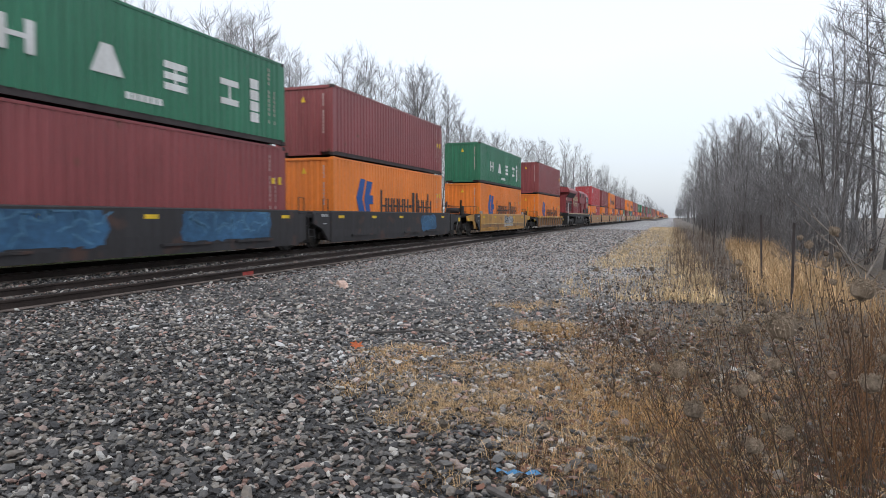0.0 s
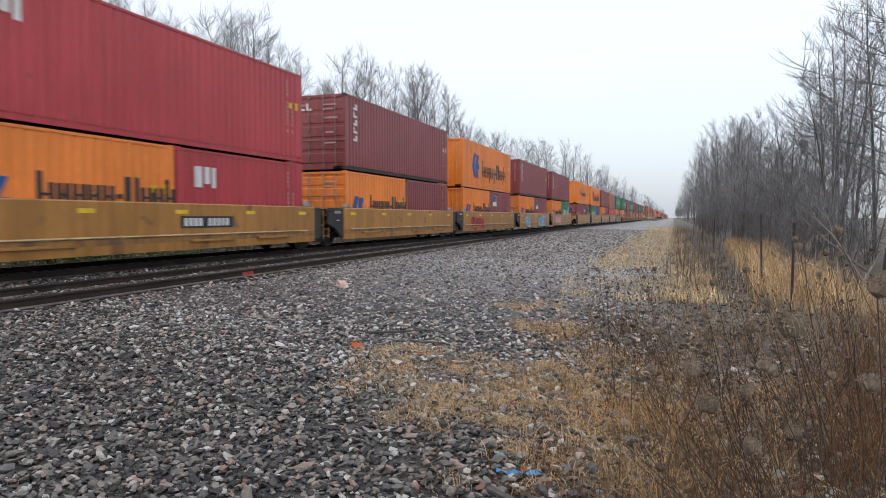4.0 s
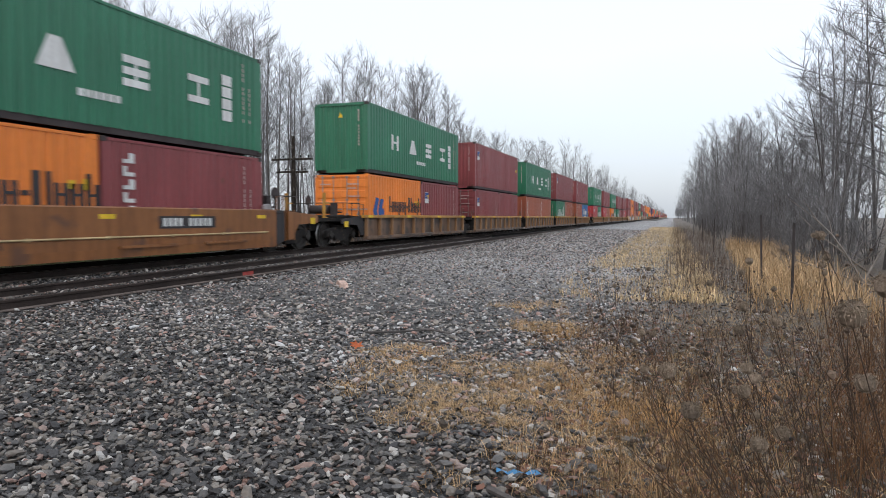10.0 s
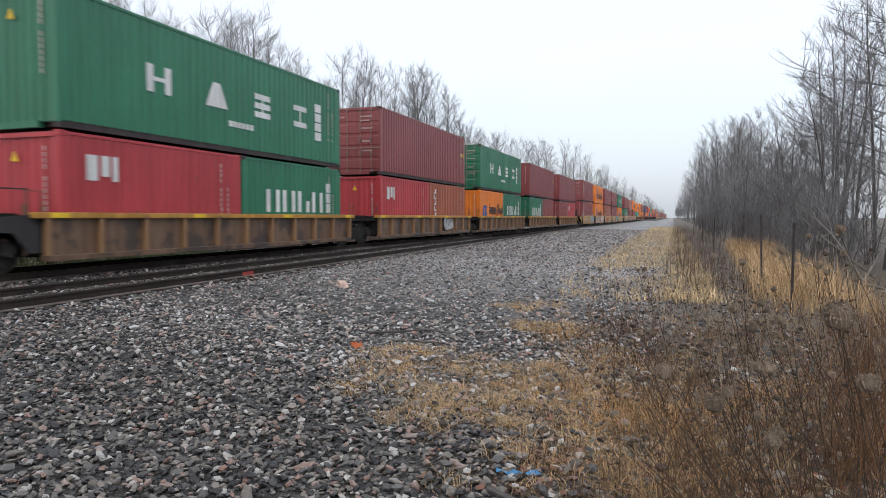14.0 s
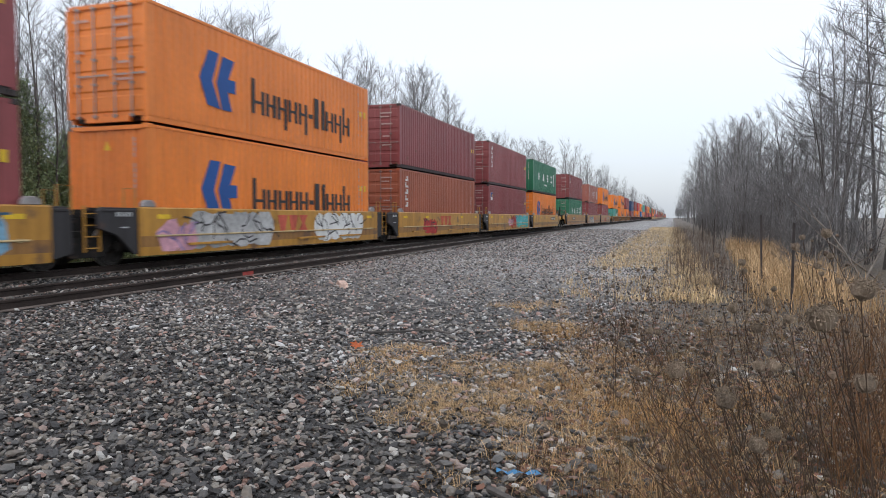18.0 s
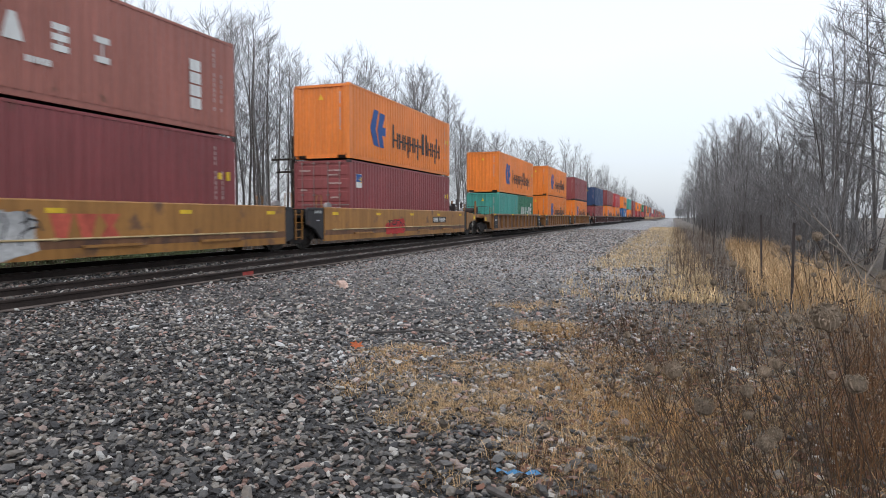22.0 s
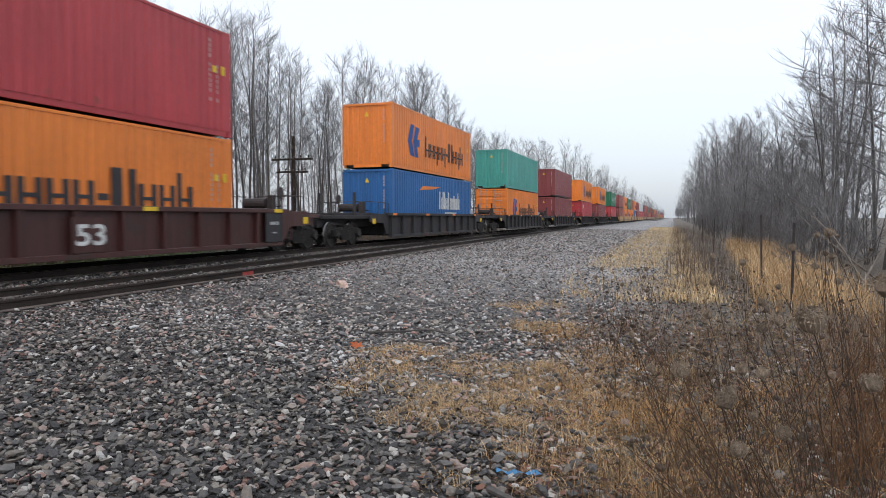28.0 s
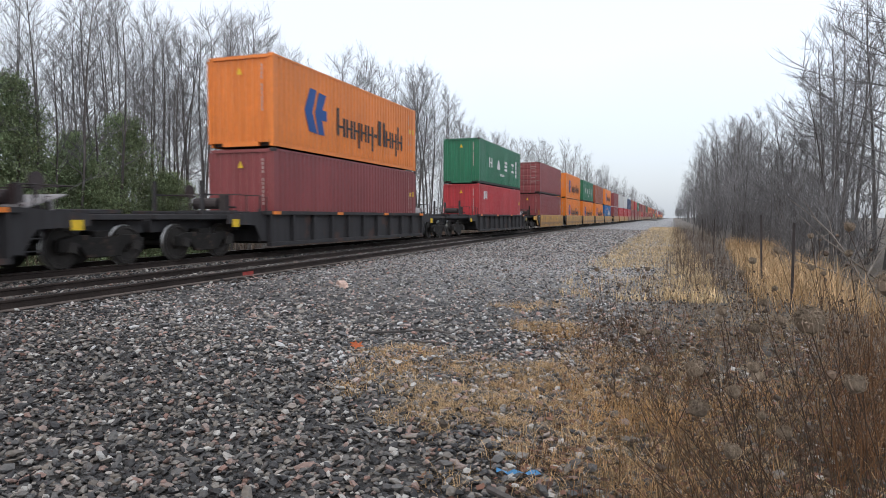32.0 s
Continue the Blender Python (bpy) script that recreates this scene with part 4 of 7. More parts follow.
            tagged(part("stencil", cached("stencil_bars", stencil_bars), WHITE_MARK, panel, "small white stencilled bars", at=(0.032, 0, 0.85)), kind="stuff")
    if truck_front and (gap_post := front - half) > 1.5:
        for x in (-0.8, 0.8):
            part("end_stanchion", cached(("stanchion", deck.name), lambda: stanchion(deck)), deck, car, "upright end platform post", at=(x, -(half + min(2.4, gap_post - 0.6)), top - 0.14))
    if kind == "ribbed_dark":
        part("end_plate", cached("end_plate", end_plate), GALV, car, "pale tilted steel end plate", at=(0.35, half + 0.55, top - 0.04))
        for s in (-1, 1):
            part("orange_reflector", box_mesh("orange_reflector", PAINT["B"], 0, 0.02, -0.28, 0.28, -0.12, 0.12), PAINT["B"], car, "faded orange panel", at=(1.15, s * (half + 1.3), top - 0.22))
    if truck_front:
        truck(car, -truck_front)
        part("coupler", cached("coupler", coupler_mesh), TRUCK_STEEL, car, "rusty knuckle coupler", at=pose(0, -front, 0.86, 0, 0, 180))
    if truck_back:
        truck(car, truck_back)
        part("coupler", cached("coupler", coupler_mesh), TRUCK_STEEL, car, "rusty knuckle coupler", at=(0, back, 0.86))
    face = 1.414 if ribbed else 1.386
    for style, at in sign:
        if style == "small":
            part("reporting_sign", box_mesh("reporting_sign", BLACK_MARK, 0, 0.004, -1.05, 1.05, -0.15, 0.15), BLACK_MARK, car, "black sign with pale characters", at=(face + 0.006, at, 0.98))
            part("stencil", cached("sign_bars", sign_bars), WHITE_MARK, car, at=(face + 0.012, at, 0.98))
        elif style == "logo":
            part("logo_plate", box_mesh("logo_plate", BLACK_MARK, 0, 0.004, -1.30, 1.30, -0.27, 0.27), BLACK_MARK, car, "black plate with bold white shapes", at=(face + 0.006, at, 1.02))
            part("logo_shape", cached("logo_shape", lambda: logo_shape(WHITE_MARK)), WHITE_MARK, car, at=(face + 0.012, at, 1.02))
        else:
            part("logo_shape", cached("logo_shape_red", lambda: logo_shape(FADED_RED)), FADED_RED, car, "faded red painted shapes", at=Matrix.Translation((face + 0.006, at, 0.92)) @ Matrix.Diagonal((1, 0.82, 1.35, 1)))
    if number:
        cu = bpy.data.curves.new("car_number", "FONT")
        cu.body, cu.size, cu.align_x, cu.extrude = "53", 0.62, "CENTER", 0.002
        cu.offset = 0.012
        cu.materials.append(WHITE_MARK)
        ob = new("car_number", cu)
        ob.parent = car
        ob.matrix_basis = pose(1.425, number, 0.52, 90, 0, 90) @ Matrix.Diagonal((1.35, 1.0, 1.0, 1.0))
        part("number_backing", box_mesh("number_backing", body, -0.01, 0.0, -0.5, 0.5, 0.36, 1.1), body, car, at=(1.421, number, 0))
    for colour, y0, y1, z0, z1 in spray:
        n = max(2, int((y1 - y0) / 0.52))
        bm, line = bmesh.new(), bmesh.new()
        if colour == "blue":
            add_prism(bm, ((y0, z0), (y1, z0), (y1 - 0.05, z1), (y0 + 0.05, z1)), face + 0.002, face + 0.006)
        for i in range(n):
            c, w = y0 + (i + 0.5) * (y1 - y0) / n, (y1 - y0) / n
            lift = rnd.uniform(-0.05, 0.05)
            blob(bm, c, (z0 + z1) / 2 + lift, w * 1.45, (z1 - z0) * rnd.uniform(0.95, 1.2), rnd, face + 0.0065 + 0.0006 * (i % 5))
            # strokes of each letter: an upright, a curl and a cross stroke
            for k in range(3):
                a = rnd.uniform(0, math.pi)
                q = [(c + rnd.uniform(-0.3, 0.3) * w, z0 + (z1 - z0) * rnd.uniform(0.2, 0.8))]
                for _ in range(3):
                    a += rnd.uniform(-0.9, 0.9)
                    q.append((q[-1][0] + math.cos(a) * w * 0.35, min(z1 - 0.03, max(z0 + 0.03, q[-1][1] + math.sin(a) * 0.22))))
                for (ya, za), (yb, zb) in zip(q, q[1:]):
                    d = math.hypot(yb - ya, zb - za) or 1
                    ny, nz = -(zb - za) / d * 0.022, (yb - ya) / d * 0.022
                    add_prism(line, ((ya - ny, za - nz), (yb - ny, zb - nz), (yb + ny, zb + nz), (ya + ny, za + nz)), face + 0.0105, face + 0.0125)
        tagged(part("graffiti", bm, SPRAY[colour], car, "sprayed graffiti letters"), kind="stuff")
        tagged(part("graffiti_outline", line, SPRAY[{"blue": "pale", "sky": "blue", "lilac": "blue", "teal": "sky", "pink": "lilac"}.get(colour, "black")], car), kind="stuff")
    if not ribbed:
        part("lower_panel", box_mesh("lower_panel", grime, 0, 0.004, -half + 0.02, half - 0.02, foot + 0.205, 0.66), grime, car, "grimy lower half of the car side", at=(face - 0.002, 0, 0))
    MOVERS.append((car, TRACK_X, y_mid, RAIL_Z))
    return car


def rib_row(mat, half, n, s, foot, top):
    bm = bmesh.new()
    for i in range(n + 1):
        y = -half + 0.06 + i * (half * 2 - 0.12) / n
        add_box(bm, s * 1.362 - 0.05, s * 1.362 + 0.05, y - 0.055, y + 0.055, foot + 0.12, top - 0.12)
    return finished("rib_row", bm, mat)


def smooth_sill(mat, half, foot, top):
    bm = bmesh.new()
    add_prism_x_profile(bm, ((0, foot + 0.06), (0.02, foot), (0.08, foot), (0.086, foot + 0.20), (0.086, top - 0.03), (0.06, top), (0.0, top)), -half, half)
    return finished("side_sill", bm, mat)


def add_prism_x_profile(bm, outline, y0, y1):
    """An outline of (x, z) points pushed along y."""
    a = [bm.verts.new((x, y0, z)) for x, z in outline]
    b = [bm.verts.new((x, y1, z)) for x, z in outline]
    n = len(outline)
    bm.faces.new(a)
    bm.faces.new(b[::-1])
    for i in range(n):
        bm.faces.new((a[i], b[i], b[(i + 1) % n], a[(i + 1) % n]))


def add_prism_y_slab(bm, long, top):
    """Deck over the truck: tapering in plan from the well's width to the drawbar, with a deep centre sill."""
    z1 = min(top - 0.12, 1.22)
    w0, w1 = 1.30, 0.85 if long > 1.6 else 0.55
    v = [bm.verts.new(p) for p in ((-w0, 0, z1 - 0.14), (w0, 0, z1 - 0.14), (w1, long, z1 - 0.14), (-w1, long, z1 - 0.14), (-w0, 0, z1), (w0, 0, z1), (w1, long, z1), (-w1, long, z1))]
    for f in ((0, 1, 2, 3), (4, 5, 6, 7), (0, 1, 5, 4), (1, 2, 6, 5), (2, 3, 7, 6), (3, 0, 4, 7)):
        bm.faces.new([v[i] for i in f])
    add_box(bm, -0.62, 0.62, 0.0, long, z1 - 0.46, z1 - 0.142)
    for x in (-0.75, 0.72):
        add_box(bm, x, x + 0.05, 0.02, long * 0.8, z1 + 0.002, z1 + 0.10)


def air_pipe(half):
    bm = bmesh.new()
    add_tube(bm, [(0, -half + 0.5, 0), (0, half - 0.5, 0)], 0.022, 6)
    for i in range(7):
        y = -half + 0.7 + i * (half * 2 - 1.4) / 6
        add_box(bm, -0.03, 0.012, y - 0.05, y + 0.05, -0.035, 0.035)
    return finished("air_pipe", bm, WORN_PIPE)


def guide_block():
    bm = bmesh.new()
    add_prism(bm, ((-0.22, 0), (0.22, 0), (0.20, 0.10), (0.10, 0.17), (-0.10, 0.17), (-0.20, 0.10)), -0.05, 0.07)
    return finished("guide_block", bm, GALV, bevel=0.015)


def end_post(foot, top, w):
    """The black end of a car's side, cut away over the wheels, with a rolled upper edge."""
    bm = bmesh.new()
    add_prism(bm, ((0, foot + 0.06), (0.12, foot + 0.06), (w * 0.55, 0.70 if w > 1 else foot + 0.10), (w, 0.86 if w > 1 else foot + 0.16), (w, top - 0.10), (w - 0.1, top - 0.02), (0, top - 0.02)), -0.05, 0.05)
    add_box(bm, -0.07, 0.07, 0.05, w - 0.1, top - 0.12, top - 0.06)
    return finished("end_post", bm, CAR_DARK, bevel=0.01)


def end_plate():
    bm = bmesh.new()
    v = [bm.verts.new(p) for p in ((-0.7, 0, 0.0), (0.7, 0, 0.0), (0.7, 1.0, 0.30), (-0.7, 1.0, 0.30), (-0.7, 0, 0.03), (0.7, 0, 0.03), (0.7, 1.0, 0.33), (-0.7, 1.0, 0.33))]
    for f in ((0, 1, 2, 3), (4, 5, 6, 7), (0, 1, 5, 4), (1, 2, 6, 5), (2, 3, 7, 6), (3, 0, 4, 7)):
        bm.faces.new([v[i] for i in f])
    add_box(bm, -0.5, -0.4, 0.75, 0.85, -0.1, 0.28)
    add_box(bm, 0.4, 0.5, 0.75, 0.85, -0.1, 0.28)
    return finished("end_plate", bm, GALV)


def stanchion(mat):
    bm = bmesh.new()
    add_box(bm, -0.05, 0.05, -0.04, 0.04, 0, 0.95)
    add_box(bm, -0.12, 0.12, -0.06, 0.06, -0.02, 0.05)
    add_box(bm, -0.03, 0.03, 0.04, 0.40, 0.55, 0.60)
    return finished("end_stanchion", bm, mat)


def stencil_bars():
    bm = bmesh.new()
    for i in range(6):
        add_box(bm, 0, 0.004, -0.24 + i * 0.08, -0.19 + i * 0.08, 0.02, 0.12)
    add_box(bm, 0, 0.004, -0.12, 0.10, -0.24, -0.21)
    return finished("stencil_bars", bm, STENCIL)


def grab_mesh(mat):
    bm = bmesh.new()
    add_tube(bm, [(0, 0, -0.2), (0, 0, 0.42), (0, 0.35, 0.42), (0, 0.35, -0.2)], 0.018, 5)
    return finished("grab_iron", bm, mat)


def ladder_mesh(mat):
    bm = bmesh.new()
    for y in (0.0, 0.40):
        add_box(bm, 0, 0.03, y, y + 0.05, 0.35, 1.35)
    for i in range(4):
        add_box(bm, 0.005, 0.025, 0.05, 0.40, 0.42 + i * 0.25, 0.445 + i * 0.25)
    return finished("ladder", bm, mat)


def brake_mesh():
    bm = bmesh.new()
    add_lathe(bm, [(-0.45, 0.05), (-0.42, 0.17), (0.42, 0.17), (0.45, 0.05)], True, 12, (0, 0, 0.26))
    add_box(bm, -0.7, 0.9, -0.25, 0.25, 0.0, 0.06)
    add_box(bm, 0.5, 0.72, -0.10, 0.10, 0.06, 0.52)
    add_tube(bm, [(-0.7, 0.3, 0.1), (-0.2, 0.32, 0.2), (0.8, 0.3, 0.15)], 0.03, 5)
    return finished("brake_gear", bm, STEEL_AND_SHADE)


def deck_rail():
    bm = bmesh.new()
    for x in (-1.18, 1.18):
        add_tube(bm, [(x, 0.1, 0), (x, 0.1, 0.55), (x, 1.5, 0.55), (x, 1.5, 0)], 0.016, 5)
        add_tube(bm, [(x, 0.8, 0), (x, 0.8, 0.55)], 0.014, 5)
    add_tube(bm, [(-1.18, 1.5, 0.55), (1.18, 1.5, 0.55)], 0.016, 5)
    add_tube(bm, [(0.5, 1.2, 0.0), (0.5, 1.2, 0.62)], 0.03, 6)
    add_lathe(bm, [(-0.02, 0.20), (0.02, 0.20)], True, 14, (0.5, 1.2, 0.66))
    return finished("deck_rail", bm, STEEL_AND_SHADE)


def coupler_mesh():
    bm = bmesh.new()
    add_box(bm, -0.07, 0.07, -0.75, 0.05, -0.08, 0.08)
    add_box(bm, -0.16, 0.12, 0.0, 0.16, -0.14, 0.14)
    add_tube(bm, [(0.25, -0.5, 0.1), (0.28, -0.15, -0.15), (0.22, 0.15, -0.25)], 0.025, 5)
    return finished("coupler", bm, TRUCK_STEEL, bevel=0.01)


def logo_shape(mat):
    """Three bold plain shapes in a row."""
    bm = bmesh.new()
    for i in range(3):
        c = -0.76 + i * 0.76
        if i < 2:
            add_prism(bm, ((c - 0.34, 0.19), (c - 0.15, -0.19), (c + 0.15, -0.19), (c + 0.34, 0.19)), 0, 0.003)
        else:
            add_prism(bm, ((c - 0.34, 0.19), (c - 0.10, 0.0), (c - 0.34, -0.19), (c + 0.34, -0.19), (c + 0.10, 0.0), (c + 0.34, 0.19)), 0, 0.003)
    return finished("logo_shape", bm, mat)


def sign_bars():
    bm = bmesh.new()
    for i in range(10):
        if i != 4:
            add_box(bm, 0, 0.003, -0.92 + i * 0.185, -0.80 + i * 0.185, -0.10, 0.10)
    return finished("sign_bars", bm, WHITE_MARK)


# far end of each stack at the start, top box, bottom boxes, car
STACKS = (
    (18.91, "Gl", "M", "blue"), (34.33, "Ml", "O", "blue"), (54.22, "Gl", "O", "yellow"), (74.01, "M", "O", "ribbed_yellow"),
    (116.31, "Rd", "O R", "ochre"), (131.67, "Mdt", "Od M", "ochre"), (146.81, "O", "O Ms", "ochre"), (162.29, "Mt", "Od Ms", "ochre"), (177.63, "Mt", "Od G", "ochre"),
    (196.96, "Om", "Md Ms", "ochre"), (212.54, "O", "G N", "ochre"), (227.66, "Mt", "Od M", "ochre"), (243.15, "P", "Rd R", "ochre"), (258.50, "G", "Od Mt", "rust"),
    (278.17, "G", "Od Mq", "ribbed_yellow"), (293.84, "Mq", "Mdq M", "ribbed_yellow"), (309.29, "G", "B B", "ribbed_yellow"), (324.73, "Mdq", "G B", "ribbed_yellow"), (340.33, "Mt", "B L", "ribbed_yellow"),
    (359.93, "G", "R G", "ribbed_yellow"), (375.80, "Md", "R B", "ribbed_yellow"), (391.48, "Gd", "O G", "ribbed_yellow"), (407.21, "M", "G M", "ribbed_yellow"), (423.32, "M", "M R", "ribbed_yellow"),
    (443.23, "Mdt", "Mt", "yellow"), (458.74, "Od", "O", "yellow"), (474.27, "Md", "Bd", "yellow"), (489.86, "Mdt", "Mdq", "yellow"), (505.00, "G", "Od", "yellow"),
    (526.73, "Mdq", "Gd", "tan"), (546.28, "Pwl", "Md", "tan"), (565.63, "O", "Mdq", "tan"),
    (589.14, "O", "T G", "ribbed_tan"), (608.76, "O", "O", "ribbed_tan"), (628.26, "M", "O", "ribbed_tan"),
    (651.76, "N", "Mtl", "ribbed_maroon"), (671.52, "M", "Od", "ribbed_maroon"), (690.66, "R", "O", "ribbed_maroon"),
    (714.30, "O", "L", "ribbed_dark"), (736.07, "T", "Od", "ribbed_dark"), (757.71, "M", "M", "ribbed_dark"), (779.62, "O", "R", "ribbed_dark"), (801.32, "O", "M", "ribbed_dark"),
    (824.81, "G", "R", "ribbed_dark"), (845.65, "Md", "M", "yellow"), (861.82, "O", "O", "yellow"), (877.06, "G", "O", "yellow"), (892.5, "B", "O", "yellow"), (908.0, "O", "L", "yellow"),
    (927.5, "M", "M", "yellow"), (943.0, "W", "R", "yellow"), (958.5, "W", "R", "yellow"), (974.0, "N", "R", "ribbed_tan"), (989.5, "B", "M", "ribbed_tan"),
    (1009.0, "R", "M", "ribbed_tan"), (1024.5, "G", "M", "ribbed_tan"), (1040.0, "M", "B", "ribbed_tan"), (1055.5, "M", "R", "ribbed_tan"), (1071.0, "B", "M", "ribbed_tan"),
    (1090.5, "M", "M", "ribbed_tan"), (1106.0, "G", "M", "ribbed_tan"), (1121.5, "M", "B", "ribbed_tan"), (1137.0, "O", "M", "ribbed_tan"), (1152.5, "M", "M", "ribbed_tan"),
)
_rnd = random.Random(15)
STACKS += tuple((1168.0 + i * 15.5 + 4.0 * (i // 5), _rnd.choice("MMBOGRWN"), _rnd.choice("MRBOOG"), _rnd.choice(("yellow", "ribbed_tan", "ribbed_dark"))) for i in range(26))
LONG_WELLS = ("tan", "ribbed_tan", "ribbed_maroon")
# graffiti on each car: colour, from, to along the car, foot and top
SPRAYS = {0: (("blue", -5.6, -1.4, 0.5, 1.26), ("blue", 1.1, 4.9, 0.5, 1.26)), 1: (("blue", 2.6, 4.6, 0.5, 1.2),), 2: (("grey", -0.2, 2.4, 0.4, 1.2),), 6: (("red", -4.9, -2.1, 0.4, 1.1),),
          7: (("sky", -4.5, -2.6, 0.3, 1.26), ("sky", 1.1, 4.4, 0.3, 1.27)), 8: (("pink", -5.0, -1.6, 0.5, 1.27),), 11: (("teal", -4.6, -3.2, 0.6, 1.1),),
          12: (("lilac", -5.4, -1.7, 0.3, 1.27), ("teal", 3.9, 5.3, 0.3, 1.26)), 13: (("grey", -5.7, -2.8, 0.45, 1.27),), 20: (("grey", 1.8, 3.2, 0.4, 1.0),), 24: (("sky", 2.6, 5.6, 0.3, 1.2),),
          25: (("pink", -5.9, -4.7, 0.25, 1.0), ("grey", -4.8, -1.2, 0.25, 1.28), ("white", 1.5, 5.1, 0.28, 1.26)), 26: (("red", -3.4, -1.5, 0.3, 1.05),),
          27: (("pink", -0.9, 0.6, 0.5, 1.0), ("red", -0.1, 1.6, 0.3, 1.27), ("teal", 1.3, 6.0, 0.28, 1.27)), 30: (("grey", -6.0, -0.5, 0.28, 1.26), ("sky", -3.2, -2.5, 0.8, 1.15)), 31: (("red", -3.0, -1.0, 0.4, 1.0),)}
# plates on each car: kind, middle along the car
SIGNS = {4: (("small", 1.0),), 8: (("small", 2.2),), 9: (("small", 0.3),), 10: (("logo", -2.0),), 11: (("logo", 2.3),), 12: (("logo", 2.1),), 13: (("small", 2.6),), 24: (("small", -1.0),),
         25: (("red", 0.05),), 26: (("red", 0.0),), 28: (("small", 3.55),), 29: (("small", -3.0),), 30: (("red", 0.75),), 31: (("small", 3.9),)}


def build_train():
    ends = [s[0] for s in STACKS]
    for i, (far, top, bottom, kind) in enumerate(STACKS):
        gap_front = (far - ends[i - 1] - 12.19) if i else 7.4
        gap_back = (ends[i + 1] - far - 12.19) if i + 1 < len(ends) else 7.4
        if i == 4:
            gap_front = 6.6
        if i == 3:
            gap_back = 7.6
        mid = far - 6.096
        over = 2.3 if kind in LONG_WELLS and (gap_front > 6 or gap_back > 6) and far < 700 else 0.5
        front, back = 6.096 + gap_front / 2, 6.096 + gap_back / 2
        shared = (4.2 if over < 1 else 8.2)
        truck_front = None if gap_front < shared else front - 1.75
        truck_back = back if gap_back < shared else back - 1.75
        car = well_car(kind, mid, over, front, back, truck_front, truck_back, SPRAYS.get(i, ()), SIGNS.get(i, ()), 0.0 if i != 37 else 1.0, seed=i)
        boxes = bottom.split()
        base = RAIL_Z + (0.30 if len(boxes) > 1 else 0.39 if kind.startswith("ribbed") else 0.45)
        far_off = far > 925
        if len(boxes) == 1:
            low = SHORT_CH if "l" in boxes[0] else CH
            container(boxes[0], 12.192, low, far - 12.192, base, False, marks_for(boxes[0], 12.2), far_off)
        else:
            low = SHORT_CH
            container(boxes[0], 6.058, low, far - 12.192, base, False, marks_for(boxes[0], 6), far_off)
            container(boxes[1], 6.058, low, far - 6.058, base, False, marks_for(boxes[1], 6), far_off)
        container(top, 12.192, SHORT_CH if "l" in top else CH, far - 12.192, base + low + 0.04, True, marks_for(top, 12.2), far_off)


build_train()

# ---- the locomotive in the middle of the train ----


